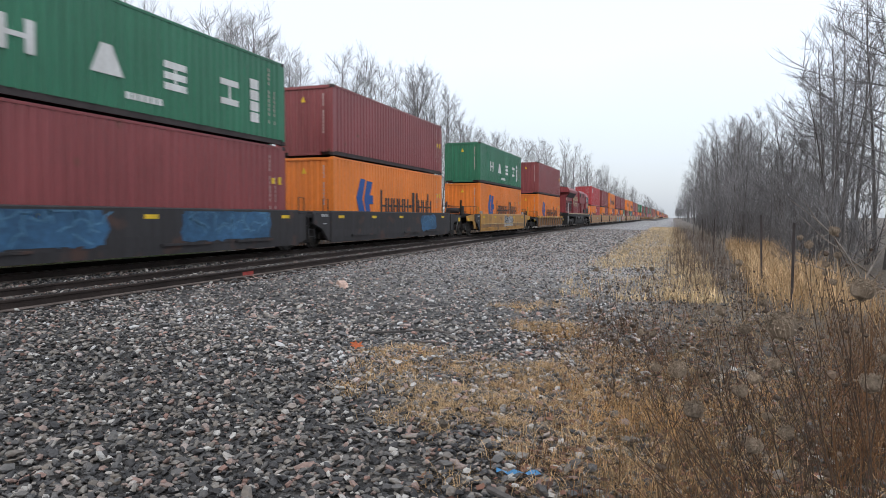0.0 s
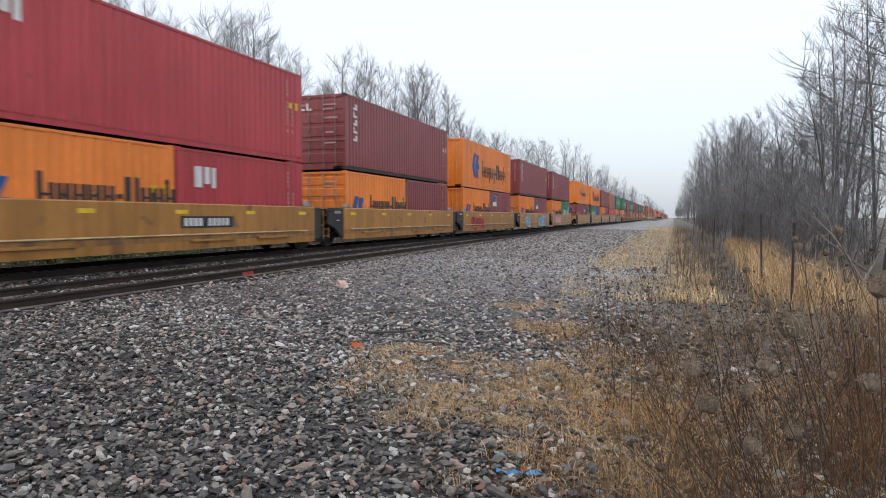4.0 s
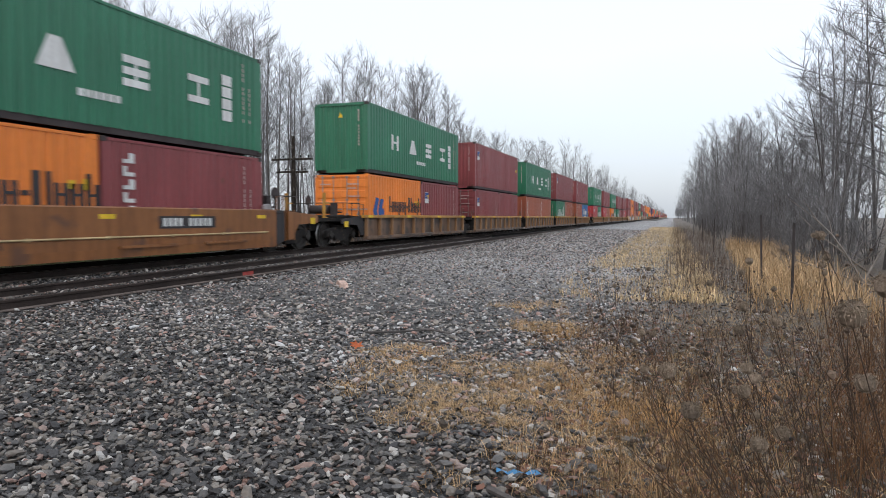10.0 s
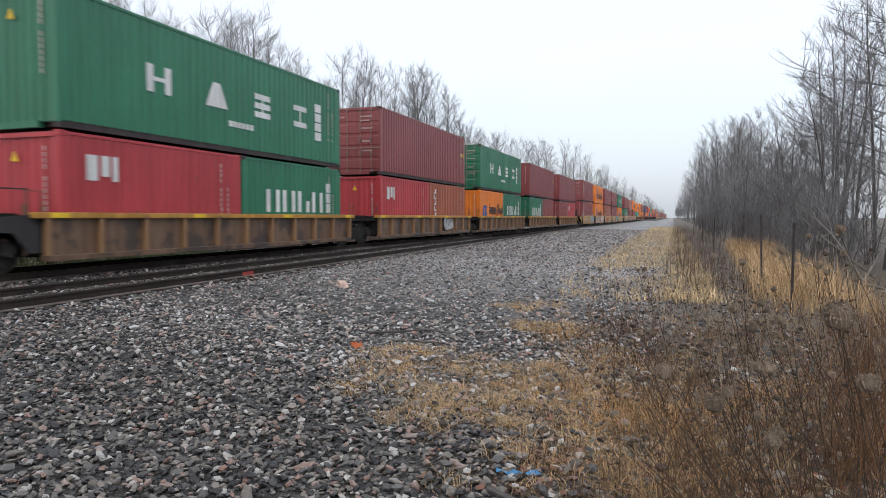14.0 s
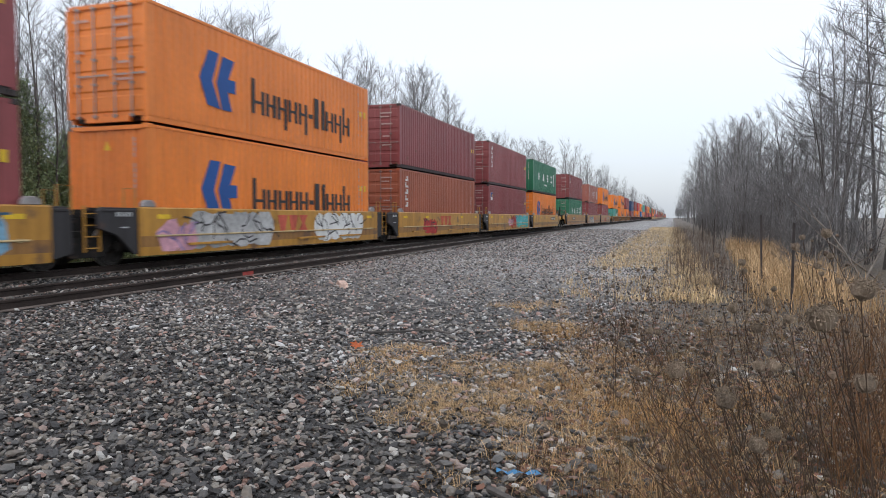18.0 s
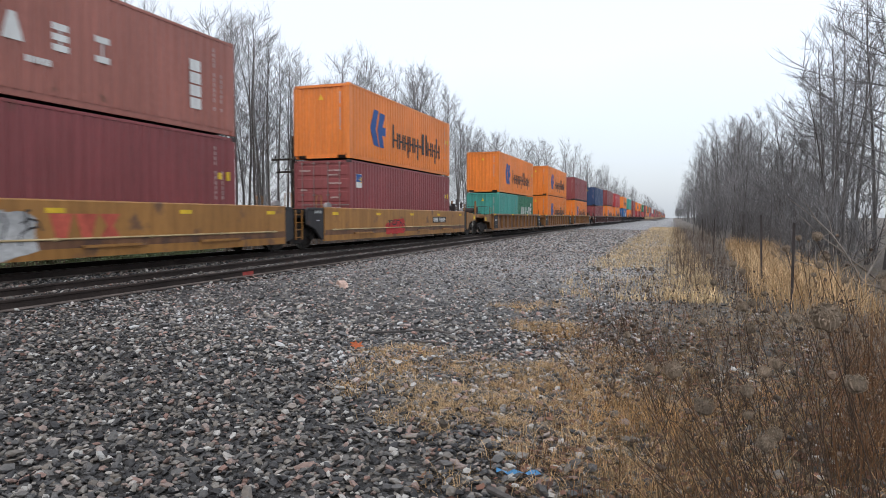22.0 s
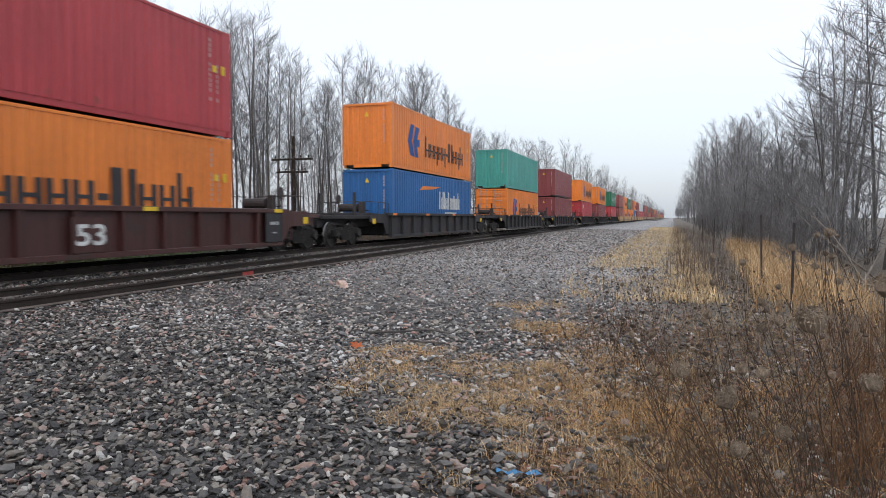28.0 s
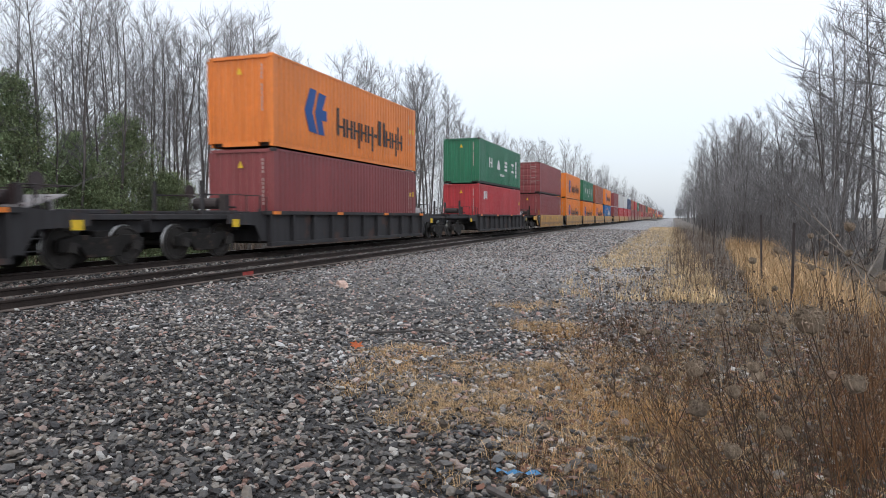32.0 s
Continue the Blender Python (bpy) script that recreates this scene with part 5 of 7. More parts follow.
def build_locomotive():
    loco = tagged(new("locomotive"), "dark red six-axle diesel locomotive with cream lettering, coupled mid-train", "locomotive")

    def block(name, mat, x0, x1, y0, y1, z0, z1, label="", bevel=0.02, parent=None):
        bm = bmesh.new()
        add_box(bm, x0, x1, y0, y1, z0, z1)
        return part(name, bm, mat, parent or loco, label, bevel=bevel)

    block("underframe", LOCO_BLACK, -1.45, 1.45, 0.3, 21.6, 1.22, 1.60)
    for s in (-1, 1):
        block("sill_stripe", LOCO_CREAM, s * 1.452 - 0.006, s * 1.452 + 0.006, 0.9, 21.0, 1.52, 1.60, "cream reflective sill stripe", 0)
        block("walkway", LOCO_RED, s * 1.22 - 0.24, s * 1.22 + 0.24, 0.9, 16.4, 1.602, 1.66)
    # radiator end with its overhanging wings
    block("radiator_body", LOCO_RED, -1.05, 1.05, 0.95, 6.0, 1.66, 3.60)
    bm = bmesh.new()
    add_prism_x_profile(bm, ((-1.54, 4.02), (-1.55, 4.30), (-1.30, 4.60), (-0.5, 4.70), (0.5, 4.70), (1.30, 4.60), (1.55, 4.30), (1.54, 4.02)), 0.50, 6.7)
    part("radiator_wing", bm, LOCO_RED, loco, "overhanging radiator wing", bevel=0.03)
    bm = bmesh.new()
    add_prism_x_profile(bm, ((-1.06, 3.42), (-1.53, 4.016), (1.53, 4.016), (1.06, 3.42)), 0.96, 6.66)
    part("radiator_flare", bm, LOCO_RED, loco, "sloping underside of the radiator wing")
    block("radiator_top", LOCO_GREY, -0.9, 0.9, 1.2, 6.3, 4.702, 4.76)
    for i in range(3):
        for s in (-1, 1):
            bm = bmesh.new()
            add_prism_x_profile(bm, [(s * a, b) for a, b in ((1.12, 3.50), (1.50, 3.99), (1.514, 3.978), (1.134, 3.488))], 1.0 + i * 1.85, 2.75 + i * 1.85)
            part("intake_grille", bm, LOCO_BLACK, loco, "black sloping intake grille")
    for i in range(5):
        block("louvre", LOCO_BLACK, 1.052, 1.068, 1.5 + i * 0.92, 2.05 + i * 0.92, 1.85, 3.10, "black louvre", 0)
    block("number_board", LOCO_BLACK, -0.28, 0.28, 0.93, 0.949, 3.0, 3.4, "dark rear lamp housing")
    for z in (3.1, 3.3):
        bm = bmesh.new()
        add_lathe(bm, [(-0.02, 0.08), (0.02, 0.085)], True, 12)
        ob = part("headlamp", bm, GALV, loco, at=pose(0, 0.925, z, 0, 0, 90))
    for i in range(4):
        block("number_bar", LOCO_CREAM, 1.058, 1.066, 1.10 + i * 0.20, 1.24 + i * 0.20, 3.20, 3.38, "", 0)
    # engine hood and its doors
    bm = bmesh.new()
    add_prism_x_profile(bm, ((-1.16, 1.66), (-1.16, 4.36), (-0.92, 4.62), (0.92, 4.62), (1.16, 4.36), (1.16, 1.66)), 6.0, 14.4)
    part("engine_hood", bm, LOCO_RED, loco)
    for i in range(9):
        block("hood_door", LOCO_RED, 1.161, 1.18, 6.2 + i * 0.78, 6.92 + i * 0.78, 1.75, 2.4, "", 0.006)
    block("exhaust_stack", LOCO_BLACK, -0.35, 0.35, 8.9, 9.9, 4.622, 4.80)
    bm = bmesh.new()
    add_prism_x_profile(bm, ((-1.40, 2.95), (-1.40, 4.32), (-1.15, 4.60), (1.15, 4.60), (1.40, 4.32), (1.40, 2.95)), 10.6, 16.2)
    part("blower_cabinet", bm, LOCO_RED, loco)
    block("lower_cabinet", LOCO_RED, -1.30, 1.30, 12.9, 16.2, 1.66, 2.948)
    block("equipment_box", LOCO_GREY, 0.99, 1.46, 15.0, 17.2, 1.67, 2.2, "grey-brown equipment box")
    for y in (10.9, 13.6):
        block("vent_window", LOCO_BLACK, 1.401, 1.415, y, y + 0.85, 3.72, 4.22, "black vent", 0)
    # cream lettering: two rows of plain strokes
    bm = bmesh.new()
    for y, z, n, h in ((6.3, 3.22, 8, 0.50), (6.3, 2.50, 7, 0.44)):
        for i in range(n):
            c, hh, w = y + i * 0.54, h * (1.3 if i == 0 else 1.0), 0.43
            if i % 3 == 0:      # bracket
                plate(bm, c, c + 0.14, z, z + hh, 1.182)
                plate(bm, c + 0.14, c + w, z + hh - 0.12, z + hh, 1.182)
                plate(bm, c + 0.14, c + w, z + 0.0, z + 0.12, 1.182)
            elif i % 3 == 1:    # chevron
                add_prism(bm, ((c - 0.02, z), (c + 0.15, z + hh), (c + 0.30, z + hh), (c + w + 0.02, z), (c + 0.30, z), (c + 0.22, z + hh * 0.6), (c + 0.13, z)), 1.182, 1.186)
            else:               # two posts
                plate(bm, c, c + 0.13, z, z + hh, 1.182)
                plate(bm, c + 0.27, c + 0.40, z, z + hh, 1.182)
    part("lettering", bm, LOCO_CREAM, loco, "cream lettering in two rows")
    # cab and nose
    bm = bmesh.new()
    add_prism_x_profile(bm, ((-1.50, 1.62), (-1.50, 3.95), (-1.25, 4.45), (-0.6, 4.62), (0.6, 4.62), (1.25, 4.45), (1.50, 3.95), (1.50, 1.62)), 16.2, 19.0)
    cab = part("cab", bm, LOCO_RED, loco, bevel=0.03)
    block("roof_hatch", LOCO_GREY, -0.7, 0.7, 16.6, 18.6, 4.622, 4.70, "pale grey roof cap", parent=cab)
    for y0, y1 in ((16.55, 17.05), (17.35, 18.0), (18.1, 18.75)):
        block("side_window", GLASS, 1.502, 1.512, y0, y1, 3.15, 3.85, "dark cab window", 0, parent=cab)
        block("window_frame", LOCO_BLACK, 1.5, 1.506, y0 - 0.05, y1 + 0.05, 3.10, 3.90, "", 0, parent=cab)
    for i in range(4):
        block("number_bar", LOCO_CREAM, 1.502, 1.51, 17.2 + i * 0.30, 17.42 + i * 0.30, 2.62, 2.92, "", 0, parent=cab)
    for y in (17.0, 18.05):
        for i in range(7):
            block("cab_louvre", LOCO_BLACK, 1.506, 1.516, y, y + 0.62, 1.72 + i * 0.08, 1.76 + i * 0.08, "", 0, parent=cab)
    bm = bmesh.new()
    v = [bm.verts.new(p) for p in ((-1.5, 19.0, 1.62), (1.5, 19.0, 1.62), (1.05, 21.0, 1.62), (-1.05, 21.0, 1.62), (-1.5, 19.0, 3.7), (1.5, 19.0, 3.7), (0.75, 20.75, 2.95), (-0.75, 20.75, 2.95))]
    for f in ((0, 1, 2, 3), (4, 5, 6, 7), (0, 1, 5, 4), (1, 2, 6, 5), (2, 3, 7, 6), (3, 0, 4, 7)):
        bm.faces.new([v[i] for i in f])
    part("nose", bm, LOCO_RED, loco, bevel=0.05)
    block("centre_sill", LOCO_BLACK, -0.9, 0.9, 0.5, 21.4, 0.78, 1.219)
    block("lower_cab_panel", LOCO_GREY, 1.503, 1.509, 16.3, 18.95, 1.66, 2.35, "grimy lower cab panel", 0, parent=cab)
    # tanks between the trucks
    bm = bmesh.new()
    add_prism_x_profile(bm, ((-1.38, 0.50), (-1.40, 0.95), (-1.1, 1.20), (1.1, 1.20), (1.40, 0.95), (1.38, 0.50), (1.1, 0.22), (-1.1, 0.22)), 6.7, 14.6)
    part("fuel_tank", bm, LOCO_BLACK, loco, bevel=0.03)
    for y in (8.15, 10.65):
        bm = bmesh.new()
        add_lathe(bm, [(-0.95, 0.05), (-0.90, 0.20), (0.90, 0.20), (0.95, 0.05)], True, 16)
        part("air_reservoir", bm, LOCO_GREY, loco, "grey cylindrical air reservoir", at=pose(1.36, y + 0.95, 1.06, 0, 0, 90), smooth=False)
    block("battery_box", LOCO_GREY, 1.0, 1.46, 6.75, 7.75, 0.62, 1.21, "grimy grey box")
    block("battery_box", LOCO_GREY, 1.0, 1.46, 13.2, 14.4, 0.62, 1.21, "grimy grey box")
    for y in (3.9, 17.6):
        bm = bmesh.new()
        for s in (-1, 1):
            add_prism(bm, ((-2.55, 0.55), (-2.45, 0.95), (-1.1, 1.02), (-0.9, 0.86), (0.9, 0.86), (1.1, 1.02), (2.45, 0.95), (2.55, 0.55), (2.2, 0.25), (1.5, 0.25), (1.25, 0.62),
                           (0.45, 0.62), (0.32, 0.28), (-0.32, 0.28), (-0.45, 0.62), (-1.25, 0.62), (-1.5, 0.25), (-2.2, 0.25)), s * 1.12 - 0.09, s * 1.12 + 0.09)
        add_box(bm, -1.0, 1.0, -0.4, 0.4, 0.5, 1.05)
        add_box(bm, -0.6, 0.6, -2.3, 2.3, 0.32, 1.0)
        t = part("truck", bm, LOCO_GREY, loco, "grimy three-axle truck", at=(0, y, 0), bevel=0.02)
        for a in (-1.85, 0.0, 1.85):
            w = part("wheelset", cached("big_wheelset", lambda: wheelset_mesh(0.533)), WHEEL_STEEL, t, "worn steel wheelset", at=(0, a, 0.533))
            AXLES.append((w, a, 0.533))
        for a in (-1.85, 0.0, 1.85):
            bm = bmesh.new()
            add_lathe(bm, [(1.0, 0.2), (1.24, 0.2), (1.27, 0.12)], True, 12)
            part("journal_cap", bm, LOCO_GREY, t, at=(0, a, 0.55))
    # handrails, steps and ends
    bm = bmesh.new()
    add_tube(bm, [(1.44, 1.2, 2.75), (1.44, 12.8, 2.68)], 0.022, 6)
    part("handrail", bm, LOCO_RED, loco)
    for i in range(8):
        bm = bmesh.new()
        add_tube(bm, [(1.44, 1.5 + i * 1.55, 1.66), (1.44, 1.5 + i * 1.55, 2.74)], 0.018, 5)
        part("stanchion", bm, LOCO_RED, loco)
    for y, s in ((0.45, 1), (21.1, -1)):
        for x in (-1.42, 1.42):
            bm = bmesh.new()
            add_tube(bm, [(x, y, 0.60), (x, y, 2.0), (x, y + 0.06 * s, 2.55), (x, y + 0.16 * s, 2.74), (x, y + 0.75 * s, 2.76)], 0.034, 6)
            part("stair_rail", bm, WHITE_MARK, loco, "white bent stair rail")
        block("pilot", LOCO_BLACK, -1.4, 1.4, y - 0.35 * s - 0.06, y - 0.35 * s + 0.06, 0.25, 1.5)
        for k in range(3):
            block("step", GALV, 1.1, 1.47, y - 0.15, y + 0.35, 0.45 + k * 0.36, 0.49 + k * 0.36, "steel step with a pale edge", 0.005)
        part("coupler", cached("coupler", coupler_mesh), TRUCK_STEEL, loco, "rusty knuckle coupler", at=pose(0, -0.05 if s > 0 else 21.95, 0.86, 0, 0, 180 if s > 0 else 0))
    MOVERS.append((loco, TRACK_X, 78.55, RAIL_Z))


build_locomotive()

# ---- trees ----


def tube_to(verts, faces, path, radii, sides):
    """Adds an open tube through path to plain lists of vertices and faces."""
    base = len(verts)
    for i, q in enumerate(path):
        a, b = path[max(i - 1, 0)], path[min(i + 1, len(path) - 1)]
        d = (b - a).normalized()
        u = d.orthogonal().normalized()
        w = d.cross(u)
        for k in range(sides):
            verts.append(q + (u * math.cos(k * math.tau / sides) + w * math.sin(k * math.tau / sides)) * radii[i])
    for i in range(len(path) - 1):
        for k in range(sides):
            a, b = base + i * sides + k, base + i * sides + (k + 1) % sides
            faces.append((a, b, b + sides, a + sides))


def bent(start, way, length, steps, rise, rnd, wob=0.16):
    path, d = [start], way.normalized()
    for i in range(steps):
        d = (d + Vector((rnd.uniform(-wob, wob), rnd.uniform(-wob, wob), rnd.uniform(-wob, wob) + rise))).normalized()
        path.append(path[-1] + d * (length / steps))
    return path


def bare_tree(seed, height, crown_from=0.35, limbs=24, spread=0.30, lean=34, twigs=3, subs=6, thick=0.0085, stems=1, fine=0.0075, arch=0.07):
    """A leafless tree: tapered trunk, limbs that leave it at a narrow angle and sweep upwards, branches and fine twigs."""
    rnd = random.Random(seed)
    tv, tf, cv, cf = [], [], [], []
    for s in range(stems):
        tip = 0.035 if stems == 1 else 0.28
        way = Vector((rnd.uniform(-tip, tip), rnd.uniform(-tip, tip), 1))
        hh = height * rnd.uniform(0.8, 1.0) if s else height
        foot = Vector((rnd.uniform(-0.15, 0.15) * (stems > 1), rnd.uniform(-0.15, 0.15) * (stems > 1), -0.3))
        trunk = bent(foot, way, hh + 0.3, 9, 0.03, rnd, 0.06)
        r0 = hh * thick
        radii = [r0 * (1.35 if i == 0 else (1 - i / 9) ** 0.75 + 0.07) for i in range(10)]
        tube_to(tv, tf, trunk, radii, 7)
        n = limbs // stems
        for i in range(n):
            g = (i + rnd.random()) / n
            f = crown_from + (0.97 - crown_from) * g
            k = min(8, int(f * 9))
            p0 = trunk[k].lerp(trunk[k + 1], f * 9 - k)
            az = i * 2.4 + rnd.uniform(-0.6, 0.6)
            off = radians(lean * (1.2 - 0.55 * g) + rnd.uniform(-9, 9))
            d = Vector((math.cos(az) * math.sin(off), math.sin(az) * math.sin(off), math.cos(off)))
            length = hh * spread * (1.05 - 0.68 * g) * rnd.uniform(0.65, 1.2)
            limb = bent(p0, d, length, 6, arch, rnd, 0.13)
            lr = max(0.018, radii[k] * rnd.uniform(0.34, 0.5))
            tube_to(cv, cf, limb, [lr * (1 - j / 6.8) for j in range(7)], 4)
            for j in range(subs):
                a = 1.2 + (j + rnd.random()) / subs * 4.7
                q = limb[int(a)].lerp(limb[min(6, int(a) + 1)], a - int(a))
                dd = (limb[min(6, int(a) + 1)] - limb[min(5, int(a))]).normalized()
                side = Vector((rnd.uniform(-1, 1), rnd.uniform(-1, 1), rnd.uniform(-0.25, 0.5))).normalized()
                br = bent(q, dd + side * 0.95, length * rnd.uniform(0.18, 0.42) * (1.25 - a * 0.09), 3, arch, rnd, 0.15)
                b0 = max(fine * 1.5, lr * 0.42)
                tube_to(cv, cf, br, [b0, b0 * 0.8, b0 * 0.62, fine * 0.7], 3)
                for m in range(twigs):
                    b = 0.5 + (m + rnd.random()) / twigs * 2.45
                    q2 = br[int(b)].lerp(br[min(3, int(b) + 1)], b - int(b))
                    d2 = (br[-1] - br[0]).normalized() + Vector((rnd.uniform(-1, 1), rnd.uniform(-1, 1), rnd.uniform(-0.4, 0.7))) * 0.85
                    tw = bent(q2, d2, rnd.uniform(0.3, 0.85), 2, 0.08, rnd, 0.15)
                    tube_to(cv, cf, [tw[0], tw[2]] if m % 2 else tw, [fine, fine * 0.45] if m % 2 else [fine, fine * 0.8, fine * 0.4], 3)
    return (raw_mesh("trunk", tv, tf, BARK, True), raw_mesh("crown", cv, cf, TWIG))


SLENDER = [bare_tree(11 + i, 15.0, (0.40, 0.32, 0.48, 0.36)[i % 4], 18 + i % 3, 0.27, (40, 48, 36, 52)[i % 4], 4, 7, 0.0060, 1, 0.0068, 0.03) for i in range(6)]
SPREADING = [bare_tree(31 + i, 14.0, 0.22, 20, 0.36, 56, 5, 9, 0.0080, 1, 0.0068, 0.035) for i in range(4)]
THICKET = [bare_tree(51 + i, 4.6, 0.10, 24, 0.42, 44, 4, 5, 0.0045, 8, 0.006, 0.03) for i in range(3)]
TREE_GROUPS = {"s": (SLENDER, "tall slender leafless tree with grey-brown bark in the trackside wood"), "w": (SPREADING, "leafless wide-crowned tree with fine grey twigs beside the fence"),
               "b": (THICKET, "tangled leafless thicket of thin stems under the trees")}


def tree(kind, variant, x, y, turn, scale, pale=False):
    meshes, label = TREE_GROUPS[kind]
    trunk, crown = meshes[variant % len(meshes)]
    base = tagged(new("bare_tree" if kind != "b" else "thicket"), label, "tree" if kind != "b" else "shrub", "trackside woods")
    scale *= 0.92 if kind == "s" else 1.0     # limbs rise past the end of the trunk
    base.matrix_basis = Matrix.LocRotScale((x, y, ground_z(x, y)), Euler((0, 0, turn)), (scale, scale, scale))
    t = part("trunk" if kind != "b" else "stem", trunk, BARK, base)
    if kind == "b":
        tagged(t, kind="stuff")
    part("crown", crown, TWIG, base)
    return base


# outline of the woods: bearing from the track in degrees, slope of the line of sight to the tree tops
RIGHT_TOPS = ((0.0, 0.03), (0.5, 0.07), (1.4, 0.112), (3.0, 0.134), (4.75, 0.142), (7.2, 0.152), (7.8, 0.2), (8.8, 0.27), (10, 0.3), (14, 0.36), (60, 0.4))
LEFT_TOPS = ((0.0, 0.006), (0.53, 0.012), (2.3, 0.040), (4.1, 0.061), (5.9, 0.077), (6.8, 0.1), (9.4, 0.107), (11.7, 0.124), (13.4, 0.12), (15.7, 0.133), (16.9, 0.141), (17.4, 0.18), (18.1, 0.195),
             (19.6, 0.211), (21, 0.232), (23.3, 0.234), (25.2, 0.22), (26.2, 0.26), (27.4, 0.24), (28.7, 0.19), (30.1, 0.21), (31.2, 0.245), (33, 0.28), (34.3, 0.305), (36.5, 0.283), (37.8, 0.304),
             (39, 0.283), (40.7, 0.268), (42.3, 0.30), (46, 0.33), (52, 0.34), (90, 0.38))


def tree_top(x, y):
    """How high a tree at this place may reach for the outline of the woods."""
    b, table = abs(math.degrees(math.atan2(max(0.0, x - 1.8) if x > 0 else x, y))), RIGHT_TOPS if x > 0 else LEFT_TOPS
    for (b0, s0), (b1, s1) in zip(table, table[1:]):
        if b0 <= b <= b1:
            return EYE - ground_z(x, min(y, 290)) + math.hypot(x, y) * (s0 + (s1 - s0) * (b - b0) / (b1 - b0))
    return 14.0


def plant_woods():
    rnd = random.Random(77)
    # behind the train
    for i in range(88):
        y = 6 + 116 * ((i + rnd.random()) / 88) ** 1.1
        x = -20.0 - abs(rnd.gauss(0, 1)) * 6.5
        top = min(18.0, tree_top(x, y) * rnd.choice((1.0, 1.0, 0.93, 0.8)))
        tree("s", i, x, y, rnd.uniform(0, 6.28), max(0.5, top / 15.0))
    for i, (bearing, x) in enumerate(((26.3, -21.5), (20.6, -21.0), (22.4, -22.0), (24.0, -21.6), (18.6, -21.4), (34.4, -21.0), (37.6, -20.8), (32.4, -22.5), (45.0, -20.6), (47.2, -20.8), (50.0, -21.5), (35.8, -24.0), (28.2, -22.0), (29.6, -23.0), (30.6, -21.6), (29.0, -25.0), (31.4, -23.5), (32.0, -20.8), (33.2, -21.4), (33.8, -25.5), (35.0, -22.6), (36.4, -21.2), (31.0, -27.0), (34.0, -28.0), (38.6, -22.0), (40.2, -21.4), (41.6, -23.0))):
        y = -x / math.tan(radians(bearing))
        tree("s", i + 2, x, y, i * 1.7, tree_top(x, y) / 15.0)
    for i in range(18):
        bearing = radians(35 + 13 * (i + rnd.random()) / 18)
        x = -22.5 - rnd.random() * 8
        y = -x / math.tan(bearing)
        tree("s", i + 3, x, y, rnd.uniform(0, 6.28), tree_top(x, y) * rnd.uniform(0.72, 1.0) / 15.0)
    # beyond the fence
    for i in range(66):
        y = 26 + 124 * ((i + rnd.random()) / 66) ** 1.15
        x = 4.6 + abs(rnd.gauss(0, 1)) * 6.0
        top = min(16.0, tree_top(x, y) * rnd.choice((1.0, 0.97, 0.88, 0.72)))
        if top > 4.5:
            tree("w" if rnd.random() < 0.45 else "s", i, x, y, rnd.uniform(0, 6.28), top / 14.5)
    for i, (x, y, k) in enumerate(((7.4, 28.5, 1.08), (9.2, 30.0, 1.15), (8.6, 24.0, 0.95), (10.5, 33.0, 1.2), (6.9, 33.5, 0.62))):
        tree("w", i, x, y, 1.3 + i * 2, k)
    for i in range(78):
        y = 23 + 120 * ((i + rnd.random()) / 78) ** 1.3
        x = 3.5 + rnd.random() ** 1.3 * 6.5
        tree("b", i, x, y, rnd.uniform(0, 6.28), rnd.uniform(0.7, 1.3) * (0.6 if y < 30 else 1.0))
    for i in range(26):
        y = 6 + 80 * (i + rnd.random()) / 40
        tree("b", i, -19.0 - rnd.random() * 7, y, rnd.uniform(0, 6.28), rnd.uniform(0.4, 0.75))


plant_woods()


def far_woods(name, x0, depth, y0, y1, count, seed, label, tall=1.0, fine=0.0085):
    """Woods too far off to count: one object of many leafless trees."""
    rnd = random.Random(seed)
    src = []
    for k in range(2):
        t, c = bare_tree(90 + k, 14.5, 0.16, 15, 0.34, 46, 4, 5, 0.007, 1, fine, 0.03)
        pts = np.array([v.co[:] for v in t.vertices] + [v.co[:] for v in c.vertices])
        off = len(t.vertices)
        fcs = np.array([list(q.vertices) for q in t.polygons] + [[i + off for i in q.vertices] for q in c.polygons])
        src.append((pts, fcs))
        bpy.data.meshes.remove(t)
        bpy.data.meshes.remove(c)
    allv, allf, at = [], [], 0
    for i in range(count):
        pts, fcs = src[i % 2]
        y = y0 + (y1 - y0) * ((i + rnd.random()) / count) ** 1.2
        x = x0 + depth * rnd.random() ** 1.5
        a, s = rnd.uniform(0, 6.28), max(0.28, min(17.5, tree_top(x, y) * tall * rnd.uniform(0.78, 1.05)) / 14.5)
        m = np.array(((math.cos(a), -math.sin(a), 0), (math.sin(a), math.cos(a), 0), (0, 0, 1))) * s
        allv.append(pts @ m.T + (x, y, ground_z(x, min(y, 290))))
        allf.append(fcs + at)
        at += len(pts)
    v, f = np.concatenate(allv), np.concatenate(allf)
    me = bpy.data.meshes.new(name)
    me.vertices.add(len(v))
    me.vertices.foreach_set("co", v.astype(np.float32).ravel())
    me.loops.add(f.size)
    me.loops.foreach_set("vertex_index", f.astype(np.int32).ravel())
    me.polygons.add(len(f))
    me.polygons.foreach_set("loop_start", np.arange(0, f.size, 4, dtype=np.int32))
    me.update(calc_edges=True)
    me.materials.append(TWIG)
    return tagged(new(name, me), label, "woods", kind="stuff")


